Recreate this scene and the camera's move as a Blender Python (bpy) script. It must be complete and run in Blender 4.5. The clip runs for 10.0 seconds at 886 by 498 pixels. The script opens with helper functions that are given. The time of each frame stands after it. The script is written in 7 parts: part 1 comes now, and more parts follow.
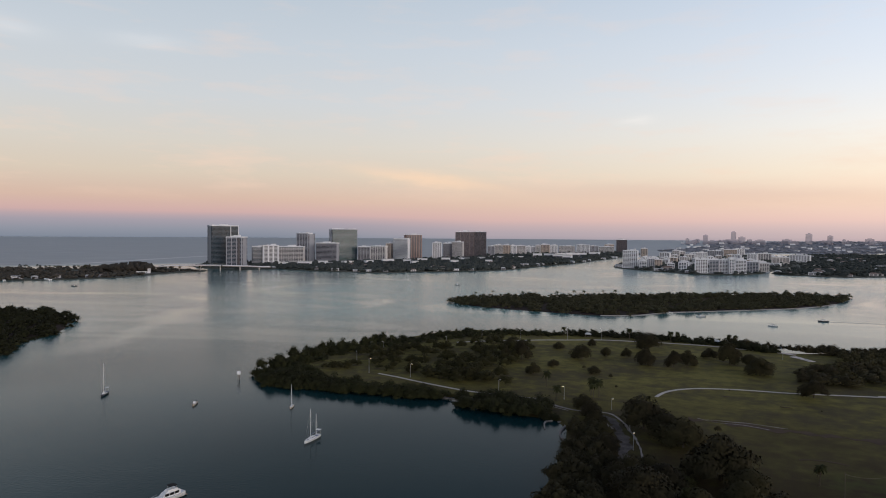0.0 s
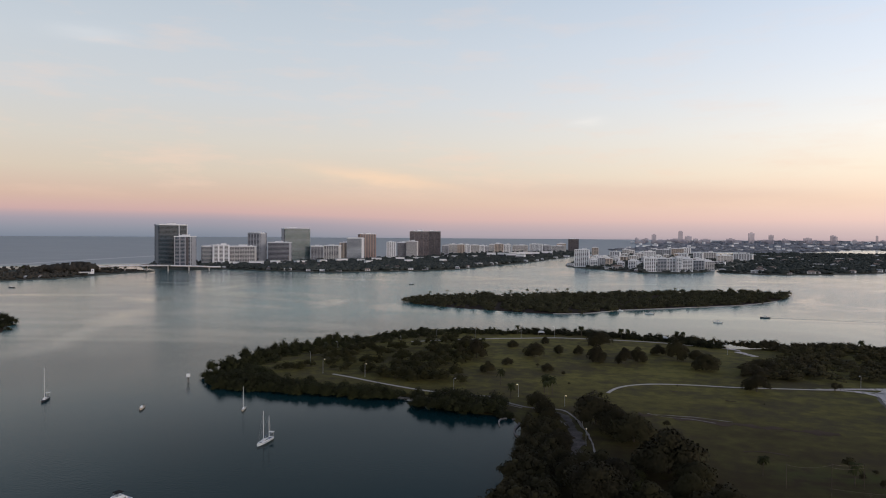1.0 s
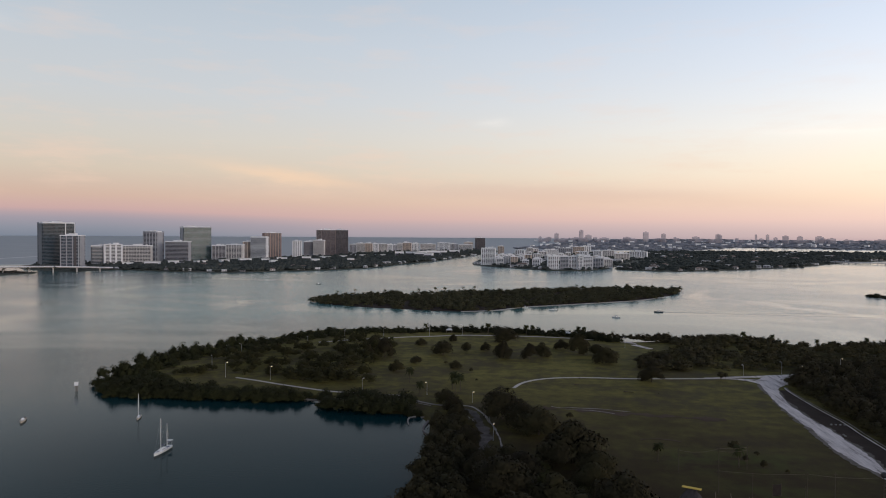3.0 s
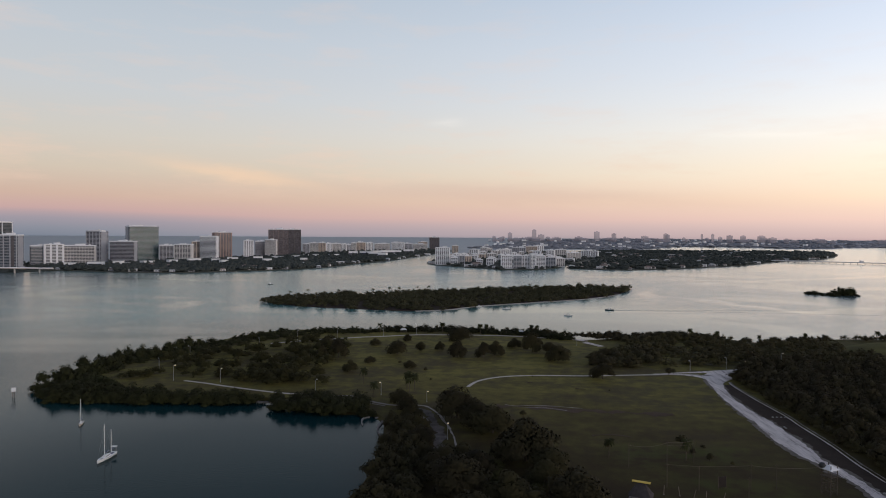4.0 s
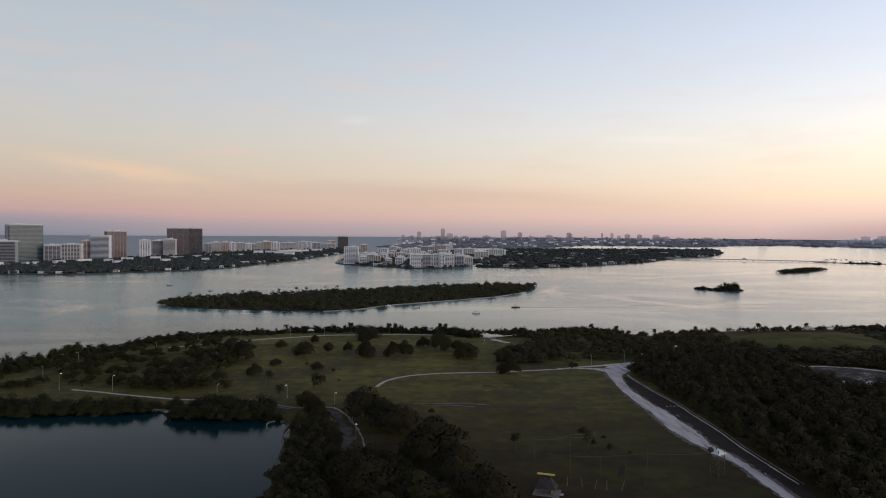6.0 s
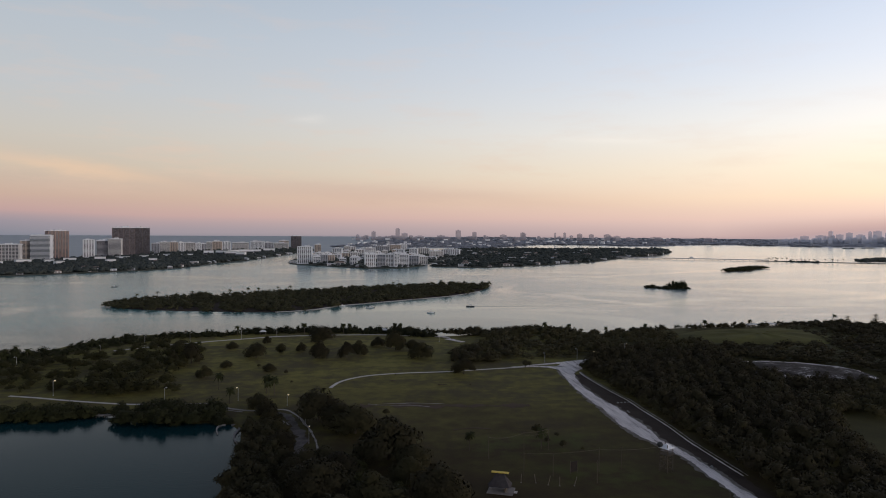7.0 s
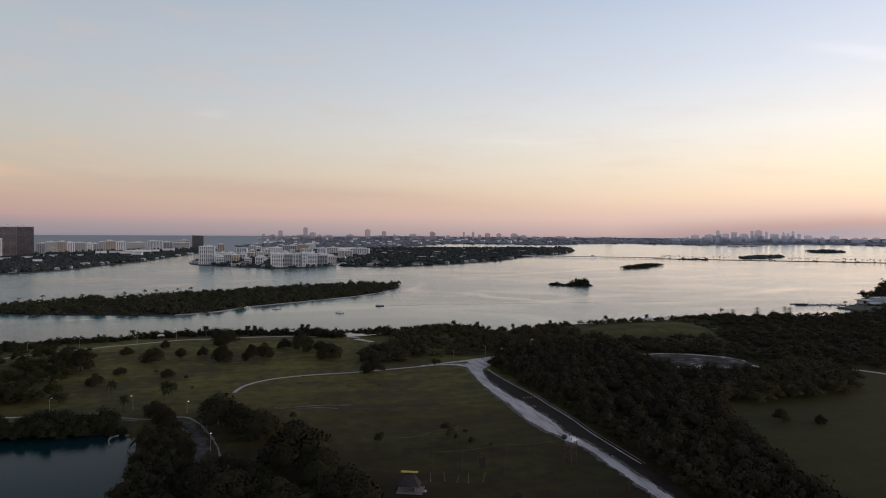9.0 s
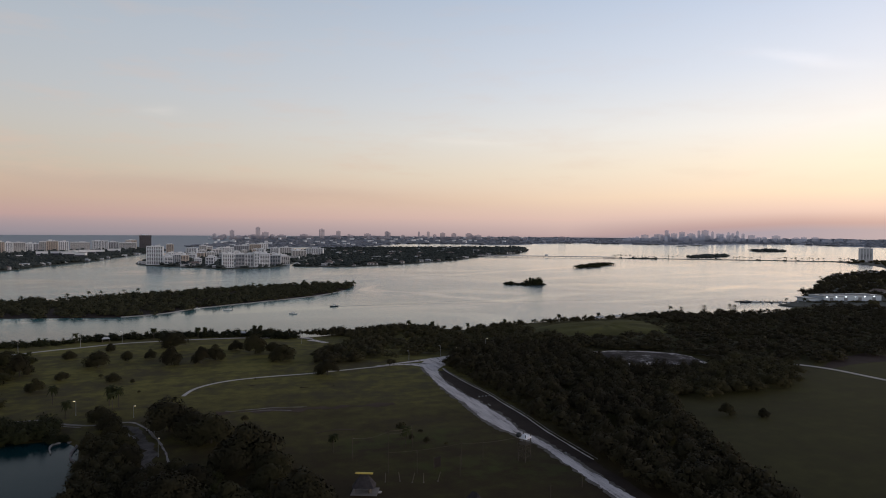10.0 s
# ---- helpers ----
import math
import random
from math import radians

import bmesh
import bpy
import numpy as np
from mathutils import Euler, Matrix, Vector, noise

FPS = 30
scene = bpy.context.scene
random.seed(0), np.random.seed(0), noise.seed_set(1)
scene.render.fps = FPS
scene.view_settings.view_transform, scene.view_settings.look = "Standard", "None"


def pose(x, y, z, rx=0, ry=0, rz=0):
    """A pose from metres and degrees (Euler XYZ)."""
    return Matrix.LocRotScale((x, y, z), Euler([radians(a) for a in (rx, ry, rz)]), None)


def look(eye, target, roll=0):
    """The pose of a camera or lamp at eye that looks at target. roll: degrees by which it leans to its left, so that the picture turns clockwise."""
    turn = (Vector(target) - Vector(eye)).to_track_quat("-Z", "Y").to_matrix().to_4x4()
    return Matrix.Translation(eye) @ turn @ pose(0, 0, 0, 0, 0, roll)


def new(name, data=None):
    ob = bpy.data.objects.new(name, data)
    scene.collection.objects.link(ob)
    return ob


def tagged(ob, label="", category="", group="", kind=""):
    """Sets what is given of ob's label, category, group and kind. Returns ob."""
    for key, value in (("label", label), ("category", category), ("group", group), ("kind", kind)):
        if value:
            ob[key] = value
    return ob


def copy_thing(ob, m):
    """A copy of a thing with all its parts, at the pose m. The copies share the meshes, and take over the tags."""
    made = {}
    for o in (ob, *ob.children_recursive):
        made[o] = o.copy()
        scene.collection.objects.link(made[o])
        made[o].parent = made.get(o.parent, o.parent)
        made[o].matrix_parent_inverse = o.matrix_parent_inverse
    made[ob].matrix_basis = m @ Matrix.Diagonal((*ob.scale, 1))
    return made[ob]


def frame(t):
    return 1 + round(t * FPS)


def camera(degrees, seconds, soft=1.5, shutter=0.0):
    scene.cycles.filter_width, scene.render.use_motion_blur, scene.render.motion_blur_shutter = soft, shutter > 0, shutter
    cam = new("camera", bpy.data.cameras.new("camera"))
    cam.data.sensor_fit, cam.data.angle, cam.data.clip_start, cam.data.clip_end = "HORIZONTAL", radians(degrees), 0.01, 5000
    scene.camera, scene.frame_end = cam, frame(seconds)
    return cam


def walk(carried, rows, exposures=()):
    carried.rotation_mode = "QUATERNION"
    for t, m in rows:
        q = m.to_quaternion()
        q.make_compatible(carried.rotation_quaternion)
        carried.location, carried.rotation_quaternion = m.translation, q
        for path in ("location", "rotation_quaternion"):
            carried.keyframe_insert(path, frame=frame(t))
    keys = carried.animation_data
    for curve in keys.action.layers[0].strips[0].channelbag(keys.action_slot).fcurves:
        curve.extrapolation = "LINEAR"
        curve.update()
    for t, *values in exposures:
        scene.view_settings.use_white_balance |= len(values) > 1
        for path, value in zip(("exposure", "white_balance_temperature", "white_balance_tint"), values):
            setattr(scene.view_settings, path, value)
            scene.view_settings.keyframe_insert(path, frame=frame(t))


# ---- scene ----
cam = camera(67.65, 10.0, soft=1.0)
PATH = [
    (0.0, (0.41, -1.67, 78.34), (-33.492, 92.383, 76.319), 0.37),
    (0.5, (0.19, -1.67, 78.31), (-30.437, 93.500, 76.263), 0.37),
    (1.0, (0.02, -1.62, 78.28), (-27.286, 94.555, 76.207), 0.37),
    (1.5, (-0.10, -1.53, 78.25), (-24.051, 95.538, 76.153), 0.36),
    (2.0, (-0.19, -1.40, 78.21), (-20.747, 96.443, 76.099), 0.36),
    (2.5, (-0.23, -1.23, 78.18), (-17.384, 97.265, 76.045), 0.36),
    (3.0, (-0.24, -1.03, 78.15), (-13.973, 97.998, 75.992), 0.35),
    (3.5, (-0.22, -0.80, 78.11), (-10.523, 98.640, 75.939), 0.35),
    (4.0, (-0.17, -0.55, 78.07), (-7.041, 99.185, 75.887), 0.35),
    (4.5, (-0.10, -0.29, 78.04), (-3.536, 99.631, 75.835), 0.35),
    (5.0, (0.00, 0.00, 78.00), (-0.013, 99.975, 75.784), 0.34),
    (5.5, (0.11, 0.30, 77.96), (3.522, 100.214, 75.732), 0.34),
    (6.0, (0.24, 0.60, 77.92), (7.061, 100.343, 75.681), 0.34),
    (6.5, (0.38, 0.91, 77.88), (10.601, 100.359, 75.630), 0.33),
    (7.0, (0.53, 1.22, 77.84), (14.133, 100.260, 75.579), 0.33),
    (7.5, (0.68, 1.52, 77.80), (17.653, 100.041, 75.528), 0.32),
    (8.0, (0.83, 1.81, 77.76), (21.154, 99.700, 75.477), 0.32),
    (8.5, (0.98, 2.10, 77.71), (24.626, 99.233, 75.426), 0.32),
    (9.0, (1.12, 2.36, 77.67), (28.063, 98.638, 75.375), 0.31),
    (9.5, (1.25, 2.61, 77.62), (31.454, 97.912, 75.323), 0.31),
    (10.0, (1.38, 2.83, 77.57), (34.788, 97.055, 75.272), 0.31),
]
EXPOSURES = [(0.0, -0.04), (2.5, -0.09), (4.5, -0.18), (7.0, -0.31), (10.0, -0.46)]
walk(cam, [(t, look(eye, target, roll)) for t, eye, target, roll in PATH], EXPOSURES)

# ---- world: clear dusk sky, the sun just down behind the right shoulder ----
SUN_AZ = radians(105)  # clockwise from +Y
world = bpy.data.worlds.new("dusk_sky")
scene.world = world
world.use_nodes = True


def srgb(r, g, b):
    return tuple(((c / 255 + 0.055) / 1.055) ** 2.4 if c > 10 else c / 255 / 12.92 for c in (r, g, b)) + (1,)


def ramp(nt, fac, stops, interp="LINEAR"):
    n = nt.nodes.new("ShaderNodeValToRGB")
    n.color_ramp.interpolation = interp
    el = n.color_ramp.elements
    el[0].position, el[0].color = stops[0]
    el[1].position, el[1].color = stops[-1]
    for p, c in stops[1:-1]:
        e = el.new(p)
        e.color = c
    if fac is not None:
        nt.links.new(fac, n.inputs[0])
    return n.outputs[0]


def math_node(nt, op, a, b=None, c=None, clamp=False):
    n = nt.nodes.new("ShaderNodeMath")
    n.operation, n.use_clamp = op, clamp
    for i, v in enumerate((a, b, c)):
        if v is None:
            continue
        if isinstance(v, (int, float)):
            n.inputs[i].default_value = v
        else:
            nt.links.new(v, n.inputs[i])
    return n.outputs[0]


def mix_col(nt, fac, a, b, mode="MIX"):
    n = nt.nodes.new("ShaderNodeMix")
    n.data_type, n.blend_type = "RGBA", mode
    for i, v in ((0, fac), (6, a), (7, b)):
        if isinstance(v, (int, float, tuple)):
            n.inputs[i].default_value = v
        else:
            nt.links.new(v, n.inputs[i])
    return n.outputs[2]


def noise_tex(nt, vec, scale, detail=4.0, rough=0.55):
    n = nt.nodes.new("ShaderNodeTexNoise")
    n.inputs["Scale"].default_value = scale
    n.inputs["Detail"].default_value = detail
    n.inputs["Roughness"].default_value = rough
    if vec is not None:
        nt.links.new(vec, n.inputs["Vector"])
    return n.outputs["Fac"]


def build_sky():
    nt = world.node_tree
    co = nt.nodes.new("ShaderNodeTexCoord").outputs["Generated"]
    sep = nt.nodes.new("ShaderNodeSeparateXYZ")
    nt.links.new(co, sep.inputs[0])
    x, y, z = sep.outputs
    elev = math_node(nt, "MULTIPLY", math_node(nt, "ARCSINE", z), 180 / math.pi)
    azim = math_node(nt, "ARCTAN2", x, y)
    toward = math_node(nt, "COSINE", math_node(nt, "SUBTRACT", azim, SUN_AZ))
    side = math_node(nt, "POWER", math_node(nt, "DIVIDE", math_node(nt, "ADD", toward, 0.9), 1.5, clamp=True), 1.7)
    deg = math_node(nt, "MULTIPLY", azim, 180 / math.pi)
    # the blue-grey belt over the sea thins out towards the land
    belt = math_node(nt, "MULTIPLY", math_node(nt, "DIVIDE", math_node(nt, "ADD", deg, 35), 19, clamp=True), math_node(nt, "EXPONENT", math_node(nt, "MULTIPLY", math_node(nt, "ABSOLUTE", elev), -0.5)))
    sunk = math_node(nt, "MULTIPLY", math_node(nt, "DIVIDE", math_node(nt, "SUBTRACT", deg, 30), 18, clamp=True), 1.9)
    lifted = math_node(nt, "ADD", elev, math_node(nt, "MULTIPLY", belt, math_node(nt, "SUBTRACT", 1.0, sunk)))
    u = math_node(nt, "DIVIDE", math_node(nt, "ADD", lifted, 1.0), 91.0, clamp=True)

    def at(deg):
        return (deg + 1.0) / 91.0

    anti = ramp(nt, u, [
        (at(-0.3), srgb(128, 137, 152)), (at(0.4), srgb(146, 150, 163)), (at(1.3), srgb(172, 162, 172)), (at(1.9), srgb(211, 176, 172)),
        (at(3.0), srgb(218, 188, 171)), (at(5.0), srgb(221, 206, 188)), (at(7.5), srgb(219, 213, 203)), (at(11), srgb(210, 214, 217)),
        (at(15.5), srgb(201, 210, 219)), (at(20), srgb(190, 202, 214)), (at(25), srgb(152, 168, 190)), (at(34), srgb(112, 128, 152)), (at(55), srgb(80, 92, 117)), (at(89), srgb(54, 62, 85))])
    solar = ramp(nt, u, [
        (at(-0.3), srgb(158, 148, 160)), (at(0.5), srgb(186, 153, 150)), (at(1.6), srgb(229, 197, 182)), (at(3.2), srgb(251, 224, 194)),
        (at(5.5), srgb(249, 235, 213)), (at(8.5), srgb(242, 240, 235)), (at(13), srgb(218, 225, 236)), (at(20), srgb(186, 201, 224)),
        (at(25), srgb(160, 177, 201)), (at(34), srgb(120, 136, 160)), (at(55), srgb(82, 94, 118)), (at(89), srgb(54, 62, 85))])
    solar = mix_col(nt, 1.0, solar, (1.52, 1.52, 1.54, 1), "MULTIPLY")
    sky = mix_col(nt, side, anti, solar)
    # a brighter afterglow round the place where the sun went down
    glow = math_node(nt, "MULTIPLY", math_node(nt, "POWER", math_node(nt, "MAXIMUM", toward, 0.0), 4.0),
                     math_node(nt, "EXPONENT", math_node(nt, "MULTIPLY", math_node(nt, "ABSOLUTE", elev), -0.07)))
    sky = mix_col(nt, glow, sky, (1.9, 1.25, 0.75, 1))
    glow = math_node(nt, "MULTIPLY", math_node(nt, "POWER", math_node(nt, "MAXIMUM", toward, 0.0), 1.6),
                     math_node(nt, "EXPONENT", math_node(nt, "MULTIPLY", math_node(nt, "ABSOLUTE", math_node(nt, "SUBTRACT", elev, 6.0)), -0.22)))
    sky = mix_col(nt, math_node(nt, "MULTIPLY", glow, 0.22), sky, (1.9, 1.3, 0.7, 1))
    # thin cirrus, drawn out along the horizon
    comb = nt.nodes.new("ShaderNodeCombineXYZ")
    nt.links.new(math_node(nt, "MULTIPLY", azim, 5.0), comb.inputs[0])
    nt.links.new(math_node(nt, "MULTIPLY", elev, 0.42), comb.inputs[1])
    veil_noise = noise_tex(nt, comb.outputs[0], 1.3, 6, 0.6)
    veil = math_node(nt, "MULTIPLY", math_node(nt, "SUBTRACT", veil_noise, 0.5, clamp=True), 1.7, clamp=True)
    low = math_node(nt, "EXPONENT", math_node(nt, "MULTIPLY", math_node(nt, "ABSOLUTE", math_node(nt, "SUBTRACT", elev, 5.0)), -0.22))
    veil = math_node(nt, "MULTIPLY", veil, math_node(nt, "ADD", math_node(nt, "MULTIPLY", low, 0.9), 0.48))
    veil = math_node(nt, "MULTIPLY", veil, math_node(nt, "DIVIDE", math_node(nt, "SUBTRACT", elev, 2.2), 2.5, clamp=True))
    veil = math_node(nt, "MULTIPLY", veil, math_node(nt, "SUBTRACT", 1.0, math_node(nt, "MULTIPLY", side, 0.85)))
    sky = mix_col(nt, veil, sky, srgb(253, 218, 196))
    # one slanting pink streak above the towers
    off = math_node(nt, "ADD", math_node(nt, "SUBTRACT", elev, 4.7), math_node(nt, "MULTIPLY", math_node(nt, "ADD", deg, 20.5), 0.13))
    off = math_node(nt, "ADD", off, math_node(nt, "MULTIPLY", math_node(nt, "SUBTRACT", veil_noise, 0.5), 2.2))
    streak = math_node(nt, "EXPONENT", math_node(nt, "MULTIPLY", math_node(nt, "POWER", math_node(nt, "DIVIDE", off, 0.55), 2.0), -1.0))
    reach = math_node(nt, "EXPONENT", math_node(nt, "MULTIPLY", math_node(nt, "POWER", math_node(nt, "DIVIDE", math_node(nt, "ADD", deg, 21.0), 6.0), 2.0), -1.0))
    sky = mix_col(nt, math_node(nt, "MULTIPLY", math_node(nt, "MULTIPLY", streak, reach), 0.75), sky, srgb(255, 221, 190))
    # and a long faint mauve bank lower down
    off = math_node(nt, "ADD", math_node(nt, "SUBTRACT", elev, 3.3), math_node(nt, "MULTIPLY", math_node(nt, "SUBTRACT", deg, 5.0), 0.035))
    off = math_node(nt, "ADD", off, math_node(nt, "MULTIPLY", math_node(nt, "SUBTRACT", veil_noise, 0.5), 2.0))
    bank = math_node(nt, "EXPONENT", math_node(nt, "MULTIPLY", math_node(nt, "POWER", math_node(nt, "DIVIDE", off, 0.9), 2.0), -1.0))
    reach = math_node(nt, "EXPONENT", math_node(nt, "MULTIPLY", math_node(nt, "POWER", math_node(nt, "DIVIDE", math_node(nt, "SUBTRACT", deg, 4.0), 17.0), 2.0), -1.0))
    sky = mix_col(nt, math_node(nt, "MULTIPLY", math_node(nt, "MULTIPLY", bank, reach), 0.28), sky, srgb(212, 176, 168))
    # a few wisps of high cirrus: azimuth, elevation, half-length, half-depth, slant, strength
    for az, el, ln, dp, slant, k in ((47.8, 13.3, 3.2, 0.42, -0.22, 0.55), (-3.7, 9.5, 1.3, 0.3, 0.0, 0.35), (-44.0, 14.8, 2.6, 0.5, 0.05, 0.35), (-53.0, 14.6, 2.2, 0.6, -0.1, 0.4), (21.7, 7.9, 4.0, 0.35, -0.05, 0.25)):
        along = math_node(nt, "SUBTRACT", deg, az)
        off = math_node(nt, "ADD", math_node(nt, "SUBTRACT", elev, el), math_node(nt, "MULTIPLY", along, -slant))
        off = math_node(nt, "ADD", off, math_node(nt, "MULTIPLY", math_node(nt, "SUBTRACT", veil_noise, 0.5), 1.5))
        q = math_node(nt, "ADD", math_node(nt, "POWER", math_node(nt, "DIVIDE", along, ln), 2.0), math_node(nt, "POWER", math_node(nt, "DIVIDE", off, dp), 2.0))
        sky = mix_col(nt, math_node(nt, "MULTIPLY", math_node(nt, "EXPONENT", math_node(nt, "MULTIPLY", q, -1.0)), k), sky, (0.20, 0.155, 0.12, 1), "ADD")
    bg = nt.nodes["Background"]
    nt.links.new(sky, bg.inputs[0])
    bg.inputs[1].default_value = 1.0


build_sky()
sun = new("sun", bpy.data.lights.new("sun", "SUN"))
sun.data.energy, sun.data.angle, sun.data.color = 0.8, radians(30), (1.0, 0.95, 0.93)
sun.matrix_world = look((83, -56, 13), (0, 0, 0))


# ---- materials ----
def material(name, build, rough=0.8, metal=0.0, spec=0.5):
    m = bpy.data.materials.new(name)
    m.use_nodes = True
    nt = m.node_tree
    b = nt.nodes["Principled BSDF"]
    b.inputs["Roughness"].default_value = rough
    b.inputs["Metallic"].default_value = metal
    b.inputs["Specular IOR Level"].default_value = spec
    build(nt, b)
    return m


def position(nt):
    return nt.nodes.new("ShaderNodeNewGeometry").outputs["Position"]


def stretched(nt, vec, scale, rot=0.0):
    mp = nt.nodes.new("ShaderNodeMapping")
    mp.inputs["Rotation"].default_value = (0, 0, radians(rot))
    mp.inputs["Scale"].default_value = scale
    nt.links.new(vec, mp.inputs[0])
    return mp.outputs[0]


def near_line(nt, vec, a, b, width):
    """1 along the segment from a to b on the ground, falling to 0 at the width."""
    def vmath(op, p, q):
        n = nt.nodes.new("ShaderNodeVectorMath")
        n.operation = op
        for i, v in enumerate((p, q)):
            if isinstance(v, tuple):
                n.inputs[i].default_value = v
            else:
                nt.links.new(v, n.inputs[i])
        return n
    d = (b[0] - a[0], b[1] - a[1])
    k = d[0] * d[0] + d[1] * d[1]
    rel = vmath("SUBTRACT", vec, (a[0], a[1], 0.0)).outputs["Vector"]
    t = math_node(nt, "MULTIPLY", vmath("DOT_PRODUCT", rel, (d[0] / k, d[1] / k, 0.0)).outputs["Value"], 1.0, clamp=True)
    comb = nt.nodes.new("ShaderNodeCombineXYZ")
    for i in (0, 1):
        nt.links.new(math_node(nt, "MULTIPLY", t, d[i]), comb.inputs[i])
    off = vmath("SUBTRACT", rel, comb.outputs[0]).outputs["Vector"]
    dist = vmath("LENGTH", off, off).outputs["Value"]
    return math_node(nt, "SUBTRACT", 1.0, math_node(nt, "DIVIDE", dist, width), clamp=True)


def bump(nt, b, height, strength, dist):
    n = nt.nodes.new("ShaderNodeBump")
    n.inputs["Strength"].default_value = strength
    n.inputs["Distance"].default_value = dist
    nt.links.new(height, n.inputs["Height"])
    nt.links.new(n.outputs[0], b.inputs["Normal"])


def mottled(name, lo, hi, scale=0.5, fine=6.0, rough=0.8, metal=0.0, spec=0.3, bumps=0.0):
    """Paint, plaster, concrete and the like: broad stains, fine grain and a little difference from piece to piece."""
    def build(nt, b):
        p = position(nt)
        a = noise_tex(nt, p, scale, 5)
        f = noise_tex(nt, p, fine, 3)
        r = nt.nodes.new("ShaderNodeObjectInfo").outputs["Random"]
        v = math_node(nt, "ADD", math_node(nt, "MULTIPLY", a, 0.6), math_node(nt, "MULTIPLY", f, 0.25))
        v = math_node(nt, "ADD", v, math_node(nt, "MULTIPLY", r, 0.2))
        nt.links.new(ramp(nt, v, [(0.3, (*lo, 1)), (0.72, (*hi, 1))]), b.inputs["Base Color"])
        if bumps:
            bump(nt, b, f, bumps, 0.05)
    return material(name, build, rough, metal, spec)


def foliage(name, dark, light, scale=0.12):
    def build(nt, b):
        g = nt.nodes.new("ShaderNodeNewGeometry")
        n = math_node(nt, "ADD", math_node(nt, "MULTIPLY", noise_tex(nt, g.outputs["Position"], scale, 4), 0.6), math_node(nt, "MULTIPLY", noise_tex(nt, g.outputs["Position"], scale * 0.22, 3), 0.4))
        r = nt.nodes.new("ShaderNodeObjectInfo").outputs["Random"]
        v = math_node(nt, "ADD", math_node(nt, "MULTIPLY", n, 0.95), math_node(nt, "MULTIPLY", g.outputs["Random Per Island"], 0.2))
        v = math_node(nt, "ADD", v, math_node(nt, "MULTIPLY", math_node(nt, "SUBTRACT", r, 0.5), 0.3))
        nt.links.new(ramp(nt, v, [(0.25, (*dark, 1)), (0.85, (*light, 1))]), b.inputs["Base Color"])
        b.inputs["Sheen Weight"].default_value = 0.02
        b.inputs["Sheen Roughness"].default_value = 0.5
        b.inputs["Sheen Tint"].default_value = (0.7, 0.62, 0.45, 1)
    return material(name, build, 0.8, 0, 0.08)


# long smooth slicks that the currents draw over the bay: their course and half-width
SLICKS = [((-600, 712), (-491, 597), 30), ((-491, 597), (-410, 420), 30), ((-418, 450), (-372, 292), 24), ((-900, 580), (-600, 706), 24), ((-560, 763), (-570, 944), 34), ((-322, 638), (-345, 740), 24), ((-340, 760), (-460, 788), 24),
          ((194, 790), (238, 1007), 20), ((225, 870), (355, 653), 18), ((-690, 1084), (-345, 1070), 28), ((300, 1090), (1000, 1480), 26), ((520, 700), (900, 860), 22)]


